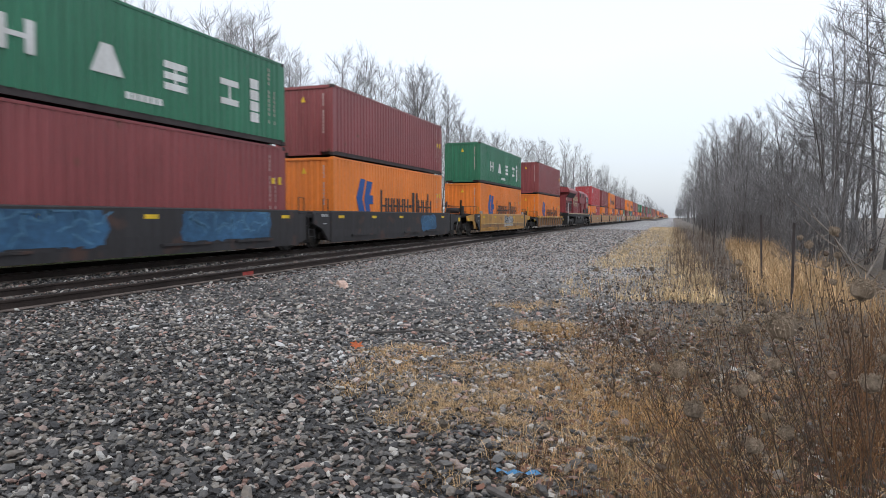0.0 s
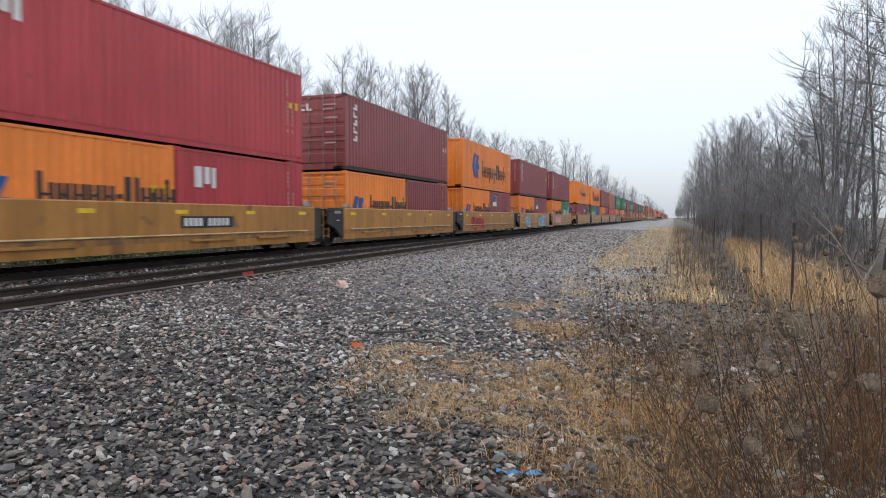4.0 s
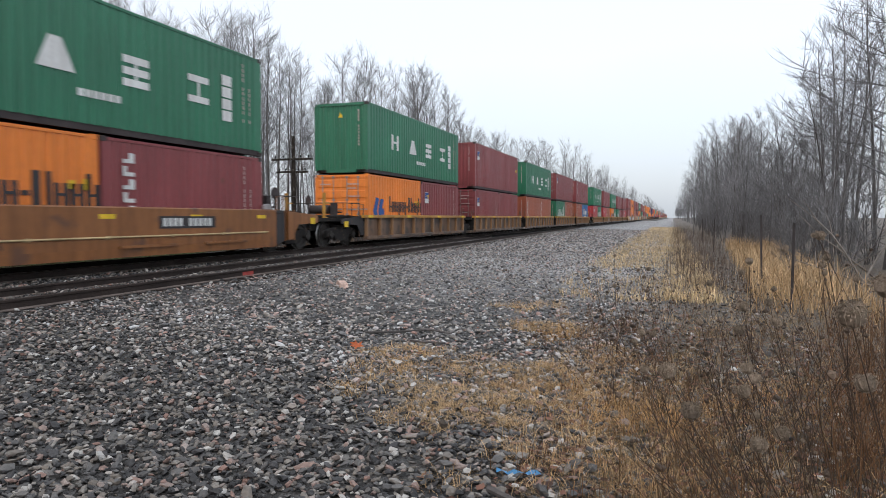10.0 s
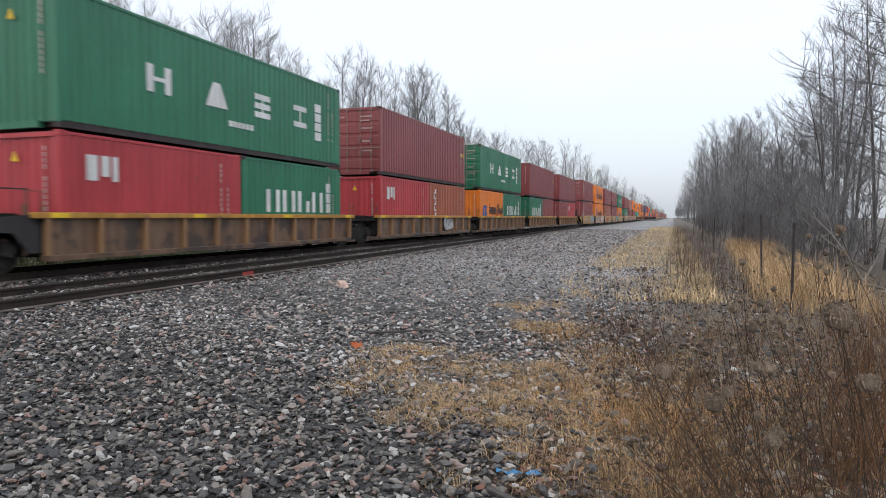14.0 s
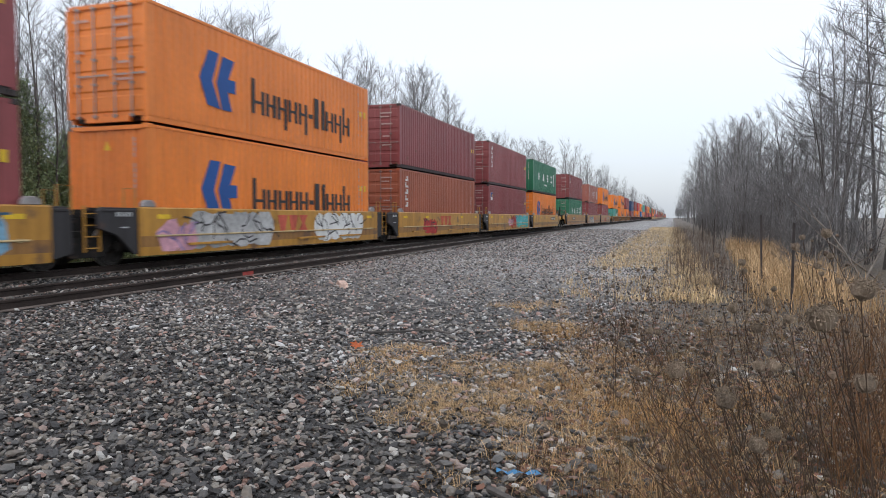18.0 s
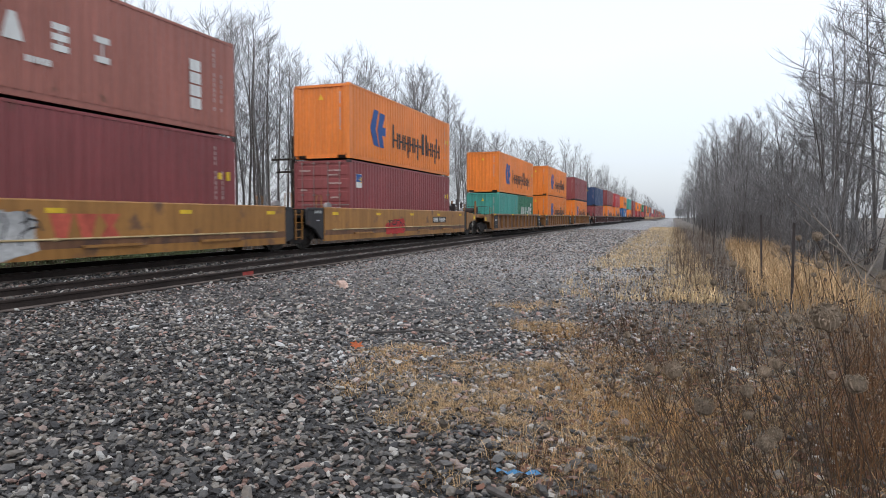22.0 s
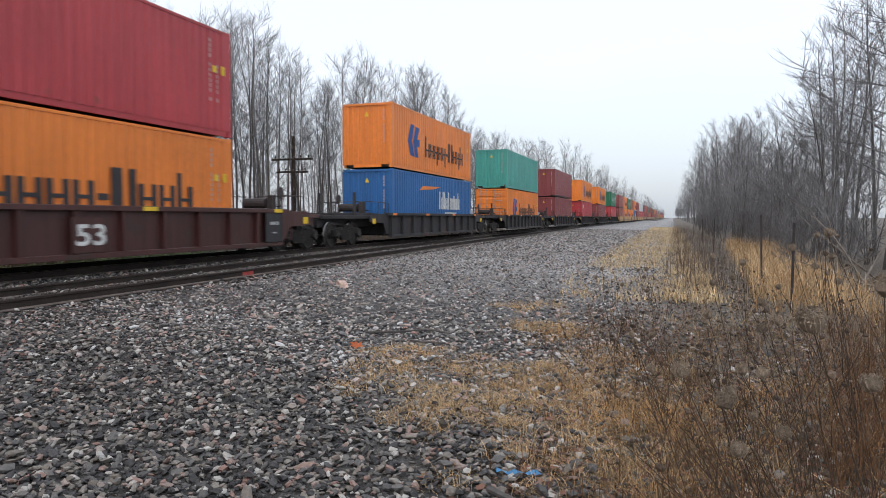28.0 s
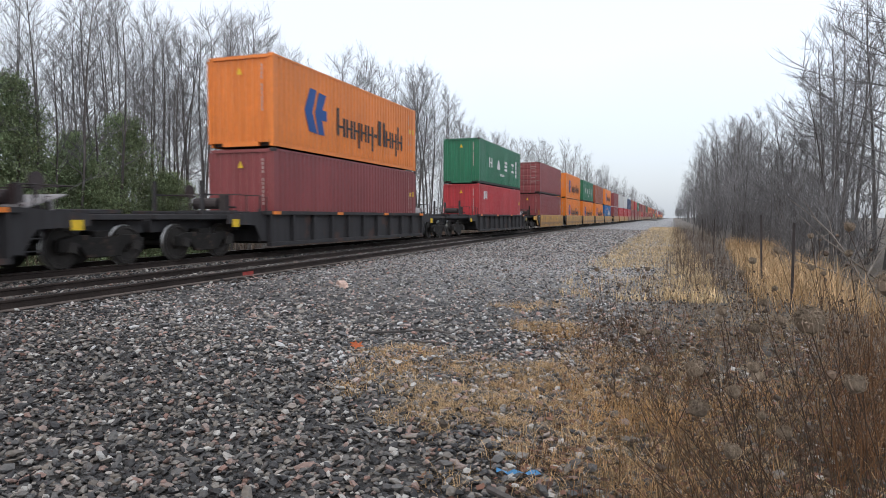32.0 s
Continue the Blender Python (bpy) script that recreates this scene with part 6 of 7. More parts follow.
far_woods("far_woods", -19, -26, 118, 430, 100, 3, "misty leafless woods far along the track")
far_woods("deep_woods", -31, -30, 10, 125, 85, 7, "leafless woods deeper behind the train", 0.66, 0.008)
far_woods("far_woods", 4.6, 24, 135, 430, 80, 4, "misty leafless woods far along the fence")
far_woods("deep_woods", 12, 34, 24, 140, 40, 8, "leafless woods deeper beyond the fence", 0.62, 0.008)
far_woods("far_woods", -19, -16, 430, 1900, 45, 5, "last misty leafless trees where the track meets the sky", 1.0, 0.03)
far_woods("far_woods", 4.6, 14, 430, 1900, 45, 6, "last misty leafless trees at the end of the fence", 1.0, 0.03)


def evergreen(seed, height, width):
    """A cedar: a trunk hidden by many small sprays of scale leaves, ragged at the edge."""
    rnd = random.Random(seed)
    tv, tf, cv, cf = [], [], [], []
    trunk = bent(Vector((0, 0, -0.2)), Vector((0, 0, 1)), height * 0.95, 6, 0.02, rnd, 0.04)
    tube_to(tv, tf, trunk, [0.11, 0.10, 0.08, 0.06, 0.045, 0.03, 0.01], 7)
    boughs = []
    for i in range(300):
        f = rnd.random() ** 1.25
        a = rnd.uniform(0, math.tau)
        reach = width * (1 - f) ** 0.5 * rnd.uniform(0.35, 1.12)
        boughs.append((Vector((math.cos(a) * reach, math.sin(a) * reach, height * (0.05 + 0.92 * f))), a, 0.30 + 0.30 * (1 - f)))
    for c, a, size in boughs:
        for _ in range(100):
            q = c + Vector((rnd.gauss(0, 1) * size * 0.75, rnd.gauss(0, 1) * size * 0.75, rnd.gauss(0, 1) * size * 0.5))
            out = Vector((math.cos(a) + rnd.gauss(0, 0.6), math.sin(a) + rnd.gauss(0, 0.6), rnd.gauss(-0.1, 0.6))).normalized()
            side = out.cross(Vector((rnd.gauss(0, 0.5), rnd.gauss(0, 0.5), 1))).normalized()
            ln, wd = rnd.uniform(0.07, 0.18), rnd.uniform(0.013, 0.028)
            b = len(cv)
            up = out.cross(side) * 0.05
            cv += [q, q + out * ln * 0.5 + side * wd + up, q + out * ln, q + out * ln * 0.5 - side * wd + up]
            cf.append((b, b + 1, b + 2, b + 3))
    return raw_mesh("trunk", tv, tf, BARK), raw_mesh("crown", cv, cf, NEEDLES)


def plant_evergreens():
    for i, (x, y, h, w) in enumerate(((-21.8, 22.4, 6.7, 2.5), (-21.0, 24.0, 4.2, 2.0), (-22.0, 17.6, 7.4, 1.9), (-23.5, 18.6, 6.6, 2.0), (-21.0, 20.2, 4.4, 1.6), (-24.6, 22.6, 6.0, 1.8), (-23.6, 20.4, 4.4, 2.0))):
        base = tagged(new("cedar_tree"), "dull green bushy cedar in the leafless trackside wood", "tree", "cedars")
        base.matrix_basis = pose(x, y, ground_z(x, y))
        t, c = evergreen(i + 3, h, w)
        part("trunk", t, BARK, base)
        part("crown", c, NEEDLES, base, "dull green scaly foliage")
    # one pale birch
    rnd = random.Random(8)
    t, c = bare_tree(66, 15.5, 0.5, 14, 0.24, 34, 3, 6, 0.0068)
    t.materials.clear()
    t.materials.append(PALE_BARK)
    base = tagged(new("birch_tree"), "pale-barked leafless birch among darker trees", "tree")
    base.matrix_basis = pose(-21.5, 15.8, ground_z(-21.5, 15.8))
    part("trunk", t, PALE_BARK, base, "pale birch trunk")
    part("crown", c, TWIG, base)


plant_evergreens()


def telegraph_pole(x, y):
    pole = tagged(new("telegraph_pole"), "old dark wooden telegraph pole with bare crossarms", "utility pole")
    pole.matrix_basis = pose(x, y, ground_z(x, y) - 0.2)
    bm = bmesh.new()
    add_tube(bm, [(0, 0, 0), (0.02, 0, 3.6), (0, 0.02, 7.0)], [0.15, 0.13, 0.10], 9)
    part("post", bm, TIE_WOOD, pole)
    for z, w in ((5.65, 1.3), (4.95, 1.0)):
        bm = bmesh.new()
        add_box(bm, -w, w, -0.16, -0.08, z, z + 0.11)
        arm = part("crossarm", bm, TIE_WOOD, pole, bevel=0.01)
        for k in (-0.8, -0.4, 0.4, 0.8):
            bm = bmesh.new()
            add_lathe(bm, [(0, 0.02), (0.06, 0.02), (0.07, 0.045), (0.13, 0.04), (0.15, 0.02)], False, 8)
            part("insulator", bm, GLASS, arm, at=(k * w, -0.12, z + 0.11))


telegraph_pole(-20.0, 32.8)

# ---- gravel ----


def stone_shapes():
    out = []
    for s in range(14):
        rnd = random.Random(200 + s)
        bm = bmesh.new()
        bmesh.ops.create_icosphere(bm, subdivisions=1, radius=1.0)
        cut = [(Vector((rnd.uniform(-1, 1), rnd.uniform(-1, 1), rnd.uniform(-1, 1))).normalized(), rnd.uniform(0.45, 0.8)) for _ in range(7)]
        pts = []
        for v in bm.verts:
            q = v.co * rnd.uniform(0.85, 1.15)
            for d, h in cut:
                k = q.dot(d)
                if k > h:
                    q = q - d * (k - h)
            pts.append((q.x * rnd.uniform(0.98, 1.02), q.y, q.z))
        a, b = rnd.uniform(0.62, 1.5), rnd.uniform(0.30, 0.68)
        out.append((np.array(pts) * (a, 1 / a, b), [[v.index for v in f.verts] for f in bm.faces]))
        bm.free()
    return out


SHAPES = stone_shapes()


def gravel_place(rnd, near):
    if near:
        y = 2.2 + 6.3 * rnd.random() ** 1.05
    else:
        y = 8.5 + 22 * rnd.random() ** 1.3
    x0, x1 = -1.32 * y - 0.4, min(0.35 * y + 0.3, 1.7)
    x0 = max(x0, siding_x(y) + 0.88)
    return x0 + (x1 - x0) * rnd.random(), y


def build_gravel():
    rnd = random.Random(99)
    heaps = {"dark": [[], [], 0], "pale": [[], [], 0]}
    singles = 0
    single_mesh = [raw_mesh("stone", [tuple(q) for q in v], f, STONE_PART) for v, f in SHAPES]
    for i in range(86000):
        if i >= 78000:                          # round the place where the lens stands
            y = rnd.uniform(-5.0, 2.4)
            x = rnd.uniform(-8.5, -0.3)
        elif i >= 64000:                          # far along the bed
            y = 29 + 55 * rnd.random() ** 1.2
            x = rnd.uniform(siding_x(y) + 0.9, -0.6)
        elif i < 50000:
            x, y = gravel_place(rnd, i < 26000)
        else:                                   # between the rails, and between the two tracks
            y = 2.0 + 34 * rnd.random() ** 1.4
            x = siding_x(y) + rnd.uniform(-0.66, 0.66) if i % 2 else rnd.uniform(TRACK_X + 0.85, siding_x(y) - 0.9)
        keep = 1.0 if x < -1.1 else max(0.34, 1 - (x + 1.1) / 2.6)
        if rnd.random() > keep:
            continue
        r = min(0.070, 0.012 + abs(rnd.gauss(0, 1)) * 0.0125 + rnd.random() * 0.010) * (1.0 if i < 26000 else 1.15 if i < 64000 or i >= 78000 else 1.7)
        z = ground_z(x, y) + r * rnd.uniform(-0.1, 0.95) + 0.004
        k = rnd.randrange(len(SHAPES))
        e = Euler((rnd.gauss(0, 0.32), rnd.gauss(0, 0.32), rnd.uniform(0, 6.28)))
        if r > 0.034 and y < 6.5 and singles < 300 and -3.6 < x < 0.2:
            singles += 1
            part("stone", single_mesh[k], STONE_PART, GROUND, at=Matrix.LocRotScale((x, y, z), e, (r, r, r)))
            continue
        m = np.array(e.to_matrix()) * r
        v, f = SHAPES[k]
        # the haze-lightened copy grows likelier with distance
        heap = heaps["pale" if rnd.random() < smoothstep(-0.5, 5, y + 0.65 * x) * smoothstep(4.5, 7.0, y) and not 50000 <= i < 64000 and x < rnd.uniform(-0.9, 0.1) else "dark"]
        heap[0].append(v @ m.T + (x, y, z))
        heap[1] += [[a + heap[2] for a in q] for q in f]
        heap[2] += len(v)
    for kind, mat, label in (("dark", STONE_LOOSE, "angular grey crushed stones of mixed sizes and tints"), ("pale", STONE_HAZED, "paler crushed stones farther along the track, haze in their colour")):
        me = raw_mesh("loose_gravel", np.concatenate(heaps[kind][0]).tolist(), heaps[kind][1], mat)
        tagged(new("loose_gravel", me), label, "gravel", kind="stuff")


build_gravel()

# ---- dry grass, weeds and litter ----


def blades(name, spots, mat, label, lo, hi, width, lean=0.45, seed=1):
    rnd = random.Random(seed)
    v, f = [], []
    for x, y, n, rad in spots:
        for _ in range(n):
            px, py = x + rnd.gauss(0, rad), y + rnd.gauss(0, rad)
            h = rnd.uniform(lo, hi) * (0.6 + 0.6 * rnd.random())
            a = rnd.uniform(0, math.tau)
            dx, dy = math.cos(a), math.sin(a)
            ln = rnd.uniform(0.1, lean) * h
            w = width * rnd.uniform(0.6, 1.3)
            z = ground_z(px, py) - 0.01
            b = len(v)
            sx, sy = -dy * w, dx * w
            v += [(px - sx, py - sy, z), (px + sx, py + sy, z), (px + dx * ln * 0.35 - sx * 0.8, py + dy * ln * 0.35 - sy * 0.8, z + h * 0.55),
                  (px + dx * ln * 0.35 + sx * 0.8, py + dy * ln * 0.35 + sy * 0.8, z + h * 0.55), (px + dx * ln * 1.3, py + dy * ln * 1.3, z + h * rnd.uniform(0.8, 1.0))]
            f += [(b, b + 1, b + 3, b + 2), (b + 2, b + 3, b + 4)]
    return tagged(new(name, raw_mesh(name, v, f, mat)), label, "grass", kind="stuff")


def grass_spots():
    rnd = random.Random(12)
    mats, strip, red, gold, olive = [], [], [], [], []
    for cx, cy, s, k in ((-2.45, 6.3, 0.42, 30), (-2.0, 5.3, 0.30, 18), (-1.75, 4.7, 0.22, 10), (-1.15, 5.2, 0.30, 30), (-1.3, 6.3, 0.45, 26), (-1.65, 9.2, 0.30, 30), (-0.8, 5.8, 0.45, 34),
                         (-2.9, 7.0, 0.3, 12), (-0.6, 7.2, 0.5, 34), (-0.45, 4.4, 0.35, 26), (-2.3, 11.5, 0.4, 16)):
        for _ in range(k):
            mats.append((cx + rnd.gauss(0, s), cy + rnd.gauss(0, s), 120, 0.085))
    for _ in range(1500):
        y = 2.2 + 16 * rnd.random() ** 1.4
        x = max(-1.25, -0.18 * y) + 0.5 * rnd.random() * y + rnd.gauss(0, 0.25)
        if x > 0.10 * y + 0.1 and rnd.random() < 0.65:
            continue
        (mats if rnd.random() < 0.78 else red).append((x, y, 14, 0.08))
    for _ in range(2000):
        y = 13 + 95 * rnd.random() ** 1.6
        x = rnd.uniform(-2.4, 0.9) - 0.004 * y
        if y < 21 and x < -0.2 and rnd.random() < 0.8:
            continue
        strip.append((x, y, 12, 0.14 + 0.002 * y))
    for _ in range(650):
        y = 12.5 + 36 * rnd.random() ** 0.85
        x = 0.055 * y + 0.8 + rnd.random() * 2.4
        gold.append((x, y, 14, 0.16))
    for _ in range(330):
        y = 2.7 + 9 * rnd.random() ** 1.3
        x = 0.10 * y - 0.75 + rnd.random() ** 1.5 * (0.32 * y + 0.8)
        olive.append((x, y, 15, 0.09))
    rusty = []
    for cx, cy, s, k in ((-0.35, 5.3, 0.28, 40), (0.05, 5.0, 0.25, 34), (-0.75, 5.9, 0.25, 20), (0.5, 5.6, 0.4, 40), (-1.35, 8.6, 0.2, 26), (0.1, 4.0, 0.3, 24), (0.9, 6.5, 0.4, 16)):
        for _ in range(k):
            rusty.append((cx + rnd.gauss(0, s), cy + rnd.gauss(0, s), 16, 0.06))
    russet = []
    for _ in range(210):
        y = 4.4 + 9.0 * rnd.random() ** 1.2
        russet.append((y * (0.20 + 0.17 * rnd.random()), y, 13, 0.10))
    blades("tall_dry_grass", russet, REDWEED, "russet-brown dry stalks standing among the weeds", 0.16, 0.62, 0.0026, 0.9, seed=14)
    blades("dry_grass", rusty, RUST_GRASS, "rusty gold dry grass round the feet of the weeds", 0.06, 0.22, 0.0022, 1.3, seed=10)
    return mats, strip, red, gold, olive


_mats, _strip, _red, _gold, _olive = grass_spots()
blades("dry_grass", _olive, OLIVE, "olive-yellow dying grass among the weeds", 0.05, 0.24, 0.0026, 1.5, seed=9)
blades("dry_grass", _mats, STRAW, "short matted straw-coloured dry grass between stones", 0.03, 0.105, 0.0021, 1.9, seed=2)
blades("dry_grass", _red, REDWEED, "rust-brown dry grass stems", 0.08, 0.28, 0.0020, 0.7, seed=3)
blades("dry_grass", _strip, BLEACHED, "low pale dry grass along the edge of the gravel", 0.10, 0.28, 0.006, 0.9, seed=4)
blades("tall_dry_grass", _gold, STRAW, "tall golden dry grass along the fence", 0.35, 0.95, 0.006, 0.9, seed=5)


def weed_band():
    rnd = random.Random(19)
    out = []
    for _ in range(620):
        y = 15 + 80 * rnd.random() ** 1.4
        out.append((0.15 + rnd.random() ** 1.6 * (1.2 + 0.03 * y), y, 6, 0.22))
    return out


blades("brown_weeds", weed_band(), GREY_WEED, "band of grey-brown dead weeds along the fence", 0.30, 0.95, 0.0035, 0.5, seed=6)


def brush_band():
    rnd = random.Random(29)
    return [(-18.6 - rnd.random() * 13, 3 + 85 * rnd.random() ** 1.2, 10, 0.5) for _ in range(1900)]


blades("brush", brush_band(), GREY_WEED, "low grey-brown brush on the floor of the trackside wood", 0.6, 1.9, 0.008, 0.6, seed=8)


def dead_branches():
    """Pale broken boughs leaning out of the thicket."""
    rnd = random.Random(23)
    for i, (x, y, lx, lz, n) in enumerate(((5.0, 21.0, -0.55, 1.0, 3.4), (5.6, 22.0, -0.8, 0.8, 3.0), (4.6, 20.0, 0.5, 1.0, 2.4), (5.3, 20.4, -1.0, 0.35, 2.6), (4.9, 24.5, 0.7, 0.6, 2.8))):
        bough = tagged(new("dead_bough"), "weathered dead bough leaning out of the thicket", "branch", "dead boughs")
        bough.matrix_basis = pose(x, y, ground_z(x, y))
        path = bent(Vector((0, 0, 0)), Vector((lx, rnd.uniform(-0.3, 0.3), lz)), n, 6, -0.03, rnd, 0.12)
        v, f = [], []
        tube_to(v, f, path, [0.034, 0.03, 0.026, 0.022, 0.018, 0.013, 0.006], 6)
        part("bough", raw_mesh("bough", v, f, DEAD_BOUGH, True), DEAD_BOUGH, bough)
        for k in range(3):
            v, f = [], []
            tube_to(v, f, bent(path[2 + k], Vector((rnd.uniform(-1, 1), rnd.uniform(-1, 1), rnd.uniform(0.1, 1))), rnd.uniform(0.5, 1.1), 3, 0.0, rnd, 0.15), [0.016, 0.013, 0.009, 0.004], 5)
            part("side_branch", raw_mesh("side_branch", v, f, DEAD_BOUGH, True), DEAD_BOUGH, bough)


dead_branches()


def seed_head_mesh(seed, r=0.021):
    """A dried umbel curled up into a nest of thin ribs, full of bristly seeds."""
    rnd = random.Random(seed)
    v, f = [], []
    for n, k in ((24, 1.0), (17, 0.74), (11, 0.46)):
        for i in range(n):
            a = i * math.tau / n + rnd.uniform(-0.2, 0.2)
            c, s = math.cos(a), math.sin(a)
            q = rnd.uniform(0.82, 1.12) * k
            path = [Vector((0, 0, 0)), Vector((c * r * 0.8 * q, s * r * 0.8 * q, r * 0.30)), Vector((c * r * 1.05 * q, s * r * 1.05 * q, r * 0.95)), Vector((c * r * 0.70 * q, s * r * 0.70 * q, r * 1.45))]
            tube_to(v, f, path, [0.0006, 0.0008, 0.0009, 0.0009], 3)
            for _ in range(9):
                w = rnd.random()
                p0 = path[2].lerp(path[3], w) + Vector((rnd.gauss(0, 1), rnd.gauss(0, 1), rnd.gauss(0, 1))) * r * 0.13
                d = Vector((rnd.gauss(0, 1), rnd.gauss(0, 1), rnd.gauss(0, 1))).normalized() * r * rnd.uniform(0.08, 0.2)
                tube_to(v, f, [p0, p0 + d], [0.0016, 0.0006], 3)
    bm = bmesh.new()
    bmesh.ops.create_icosphere(bm, subdivisions=2, radius=1.0)
    b = len(v)
    for w in bm.verts:
        k = 1 + 0.22 * noise.noise(w.co * 3.5 + Vector((seed, 0, 0)))
        dip = 0.45 * max(0.0, w.co.z - 0.55)
        v.append(Vector((w.co.x * r * 0.98 * k, w.co.y * r * 0.98 * k, r * 0.80 + (w.co.z * k - dip) * r * 0.80)))
    f += [tuple(b + w.index for w in q.verts) for q in bm.faces]
    bm.free()
    return raw_mesh("seed_head", v, f, SEED)


HEADS = [seed_head_mesh(i) for i in range(4)]
SWAYING = []

# places of the curled seed heads in the air, and their size
HEAD_SPOTS = (
    (0.21, 1.17, 1.37, 1.05), (0.02, 1.68, 1.17, 0.95), (0.07, 1.59, 1.11, 0.95), (0.35, 1.48, 1.21, 0.9), (0.32, 1.32, 1.41, 0.95), (0.15, 2.15, 1.26, 0.7), (-0.1, 2.48, 1.13, 0.6),
    (-0.06, 2.71, 1.09, 0.6), (0.5, 2.5, 1.49, 0.75), (0.44, 2.9, 1.42, 0.7), (0.27, 3.15, 1.34, 0.7), (0.19, 3.01, 1.27, 0.6), (0.14, 2.46, 1.19, 0.55), (0.21, 1.85, 1.16, 0.7),
    (0.14, 1.72, 1.12, 0.75), (-0.09, 2.27, 1.04, 0.7), (-0.19, 3.08, 0.98, 0.6), (0.32, 3.48, 1.28, 0.7), (0.17, 3.65, 1.34, 0.6), (-0.52, 5.09, 1.15, 0.7), (-0.48, 5.32, 1.24, 0.6),
    (-0.57, 5.07, 1.09, 0.6), (-0.15, 4.69, 1.19, 0.7), (-0.36, 4.62, 1.08, 0.6), (0.16, 1.51, 1.06, 0.8), (0.52, 3.10, 1.46, 0.53), (0.58, 2.81, 1.40, 0.61), (0.55, 2.89, 1.36, 0.59), (0.29, 2.63, 1.23, 0.64), (0.57, 3.26, 1.29, 0.50),
    (0.61, 2.90, 1.30, 0.59), (0.39, 3.05, 1.24, 0.53), (0.35, 2.48, 1.19, 0.73), (0.33, 2.18, 0.90, 0.99), (0.23, 2.39, 1.17, 0.76), (0.27, 2.27, 1.06, 0.87), (0.28, 2.49, 0.86, 0.70))


def tall_weed(tip, i):
    """A dried wild-carrot stalk that ends in a nest-like seed head, with side stalks."""
    rnd = random.Random(400 + i)
    x, y, z, size = tip
    fx, fy = x + rnd.uniform(0.12, 0.50) * (1.0 if y < 4 else 0.4), y + rnd.uniform(-0.05, 0.40)
    g = ground_z(fx, fy) - 0.02
    base = tagged(new("dry_wild_carrot"), "dried brown wild-carrot stalk with curled nest-like seed heads", "weed", "dry weeds")
    base.matrix_basis = pose(fx, fy, g)
    top = Vector((x - fx, y - fy, z - g))
    mid = top * 0.5 + Vector((rnd.uniform(-0.02, 0.10), rnd.uniform(-0.05, 0.05), 0.03))
    path = [Vector((0, 0, 0)), top * 0.25 + (mid - top * 0.5) * 0.6, mid, top * 0.78 + (mid - top * 0.5) * 0.5, top]
    v, f = [], []
    tube_to(v, f, path, [0.0015, 0.0014, 0.0013, 0.0011, 0.0009], 6)
    part("stem", raw_mesh("stem", v, f, WEED, True), WEED, base)
    part("seed_head", HEADS[i % 4], SEED, base, at=Matrix.LocRotScale(top, Euler((rnd.uniform(-0.5, 0.5), rnd.uniform(-0.5, 0.5), rnd.uniform(0, 6))), (size, size, size * 1.2)))
    for k in range(rnd.choice((1, 2, 2))):
        q = path[2].lerp(path[3], rnd.random()) if k else path[1].lerp(path[2], rnd.random())
        d = Vector((rnd.uniform(-1, 1), rnd.uniform(-1, 1), rnd.uniform(0.9, 1.8)))
        br = bent(q, d, rnd.uniform(0.16, 0.38), 4, 0.14, rnd, 0.08)
        v, f = [], []
        tube_to(v, f, br, [0.0015, 0.0013, 0.0012, 0.0010, 0.0008], 5)
        part("side_stalk", raw_mesh("side_stalk", v, f, WEED, True), WEED, base)
        s = size * rnd.uniform(0.3, 0.55)
        part("seed_head", HEADS[(i + k) % 4], SEED, base, at=Matrix.LocRotScale(br[-1], Euler((rnd.uniform(-0.6, 0.6), rnd.uniform(-0.6, 0.6), 0)), (s, s, s)))
    SWAYING.append((base, fx, fy, g, i))
    return base


for _i, _tip in enumerate(HEAD_SPOTS):
    tall_weed(_tip, _i)


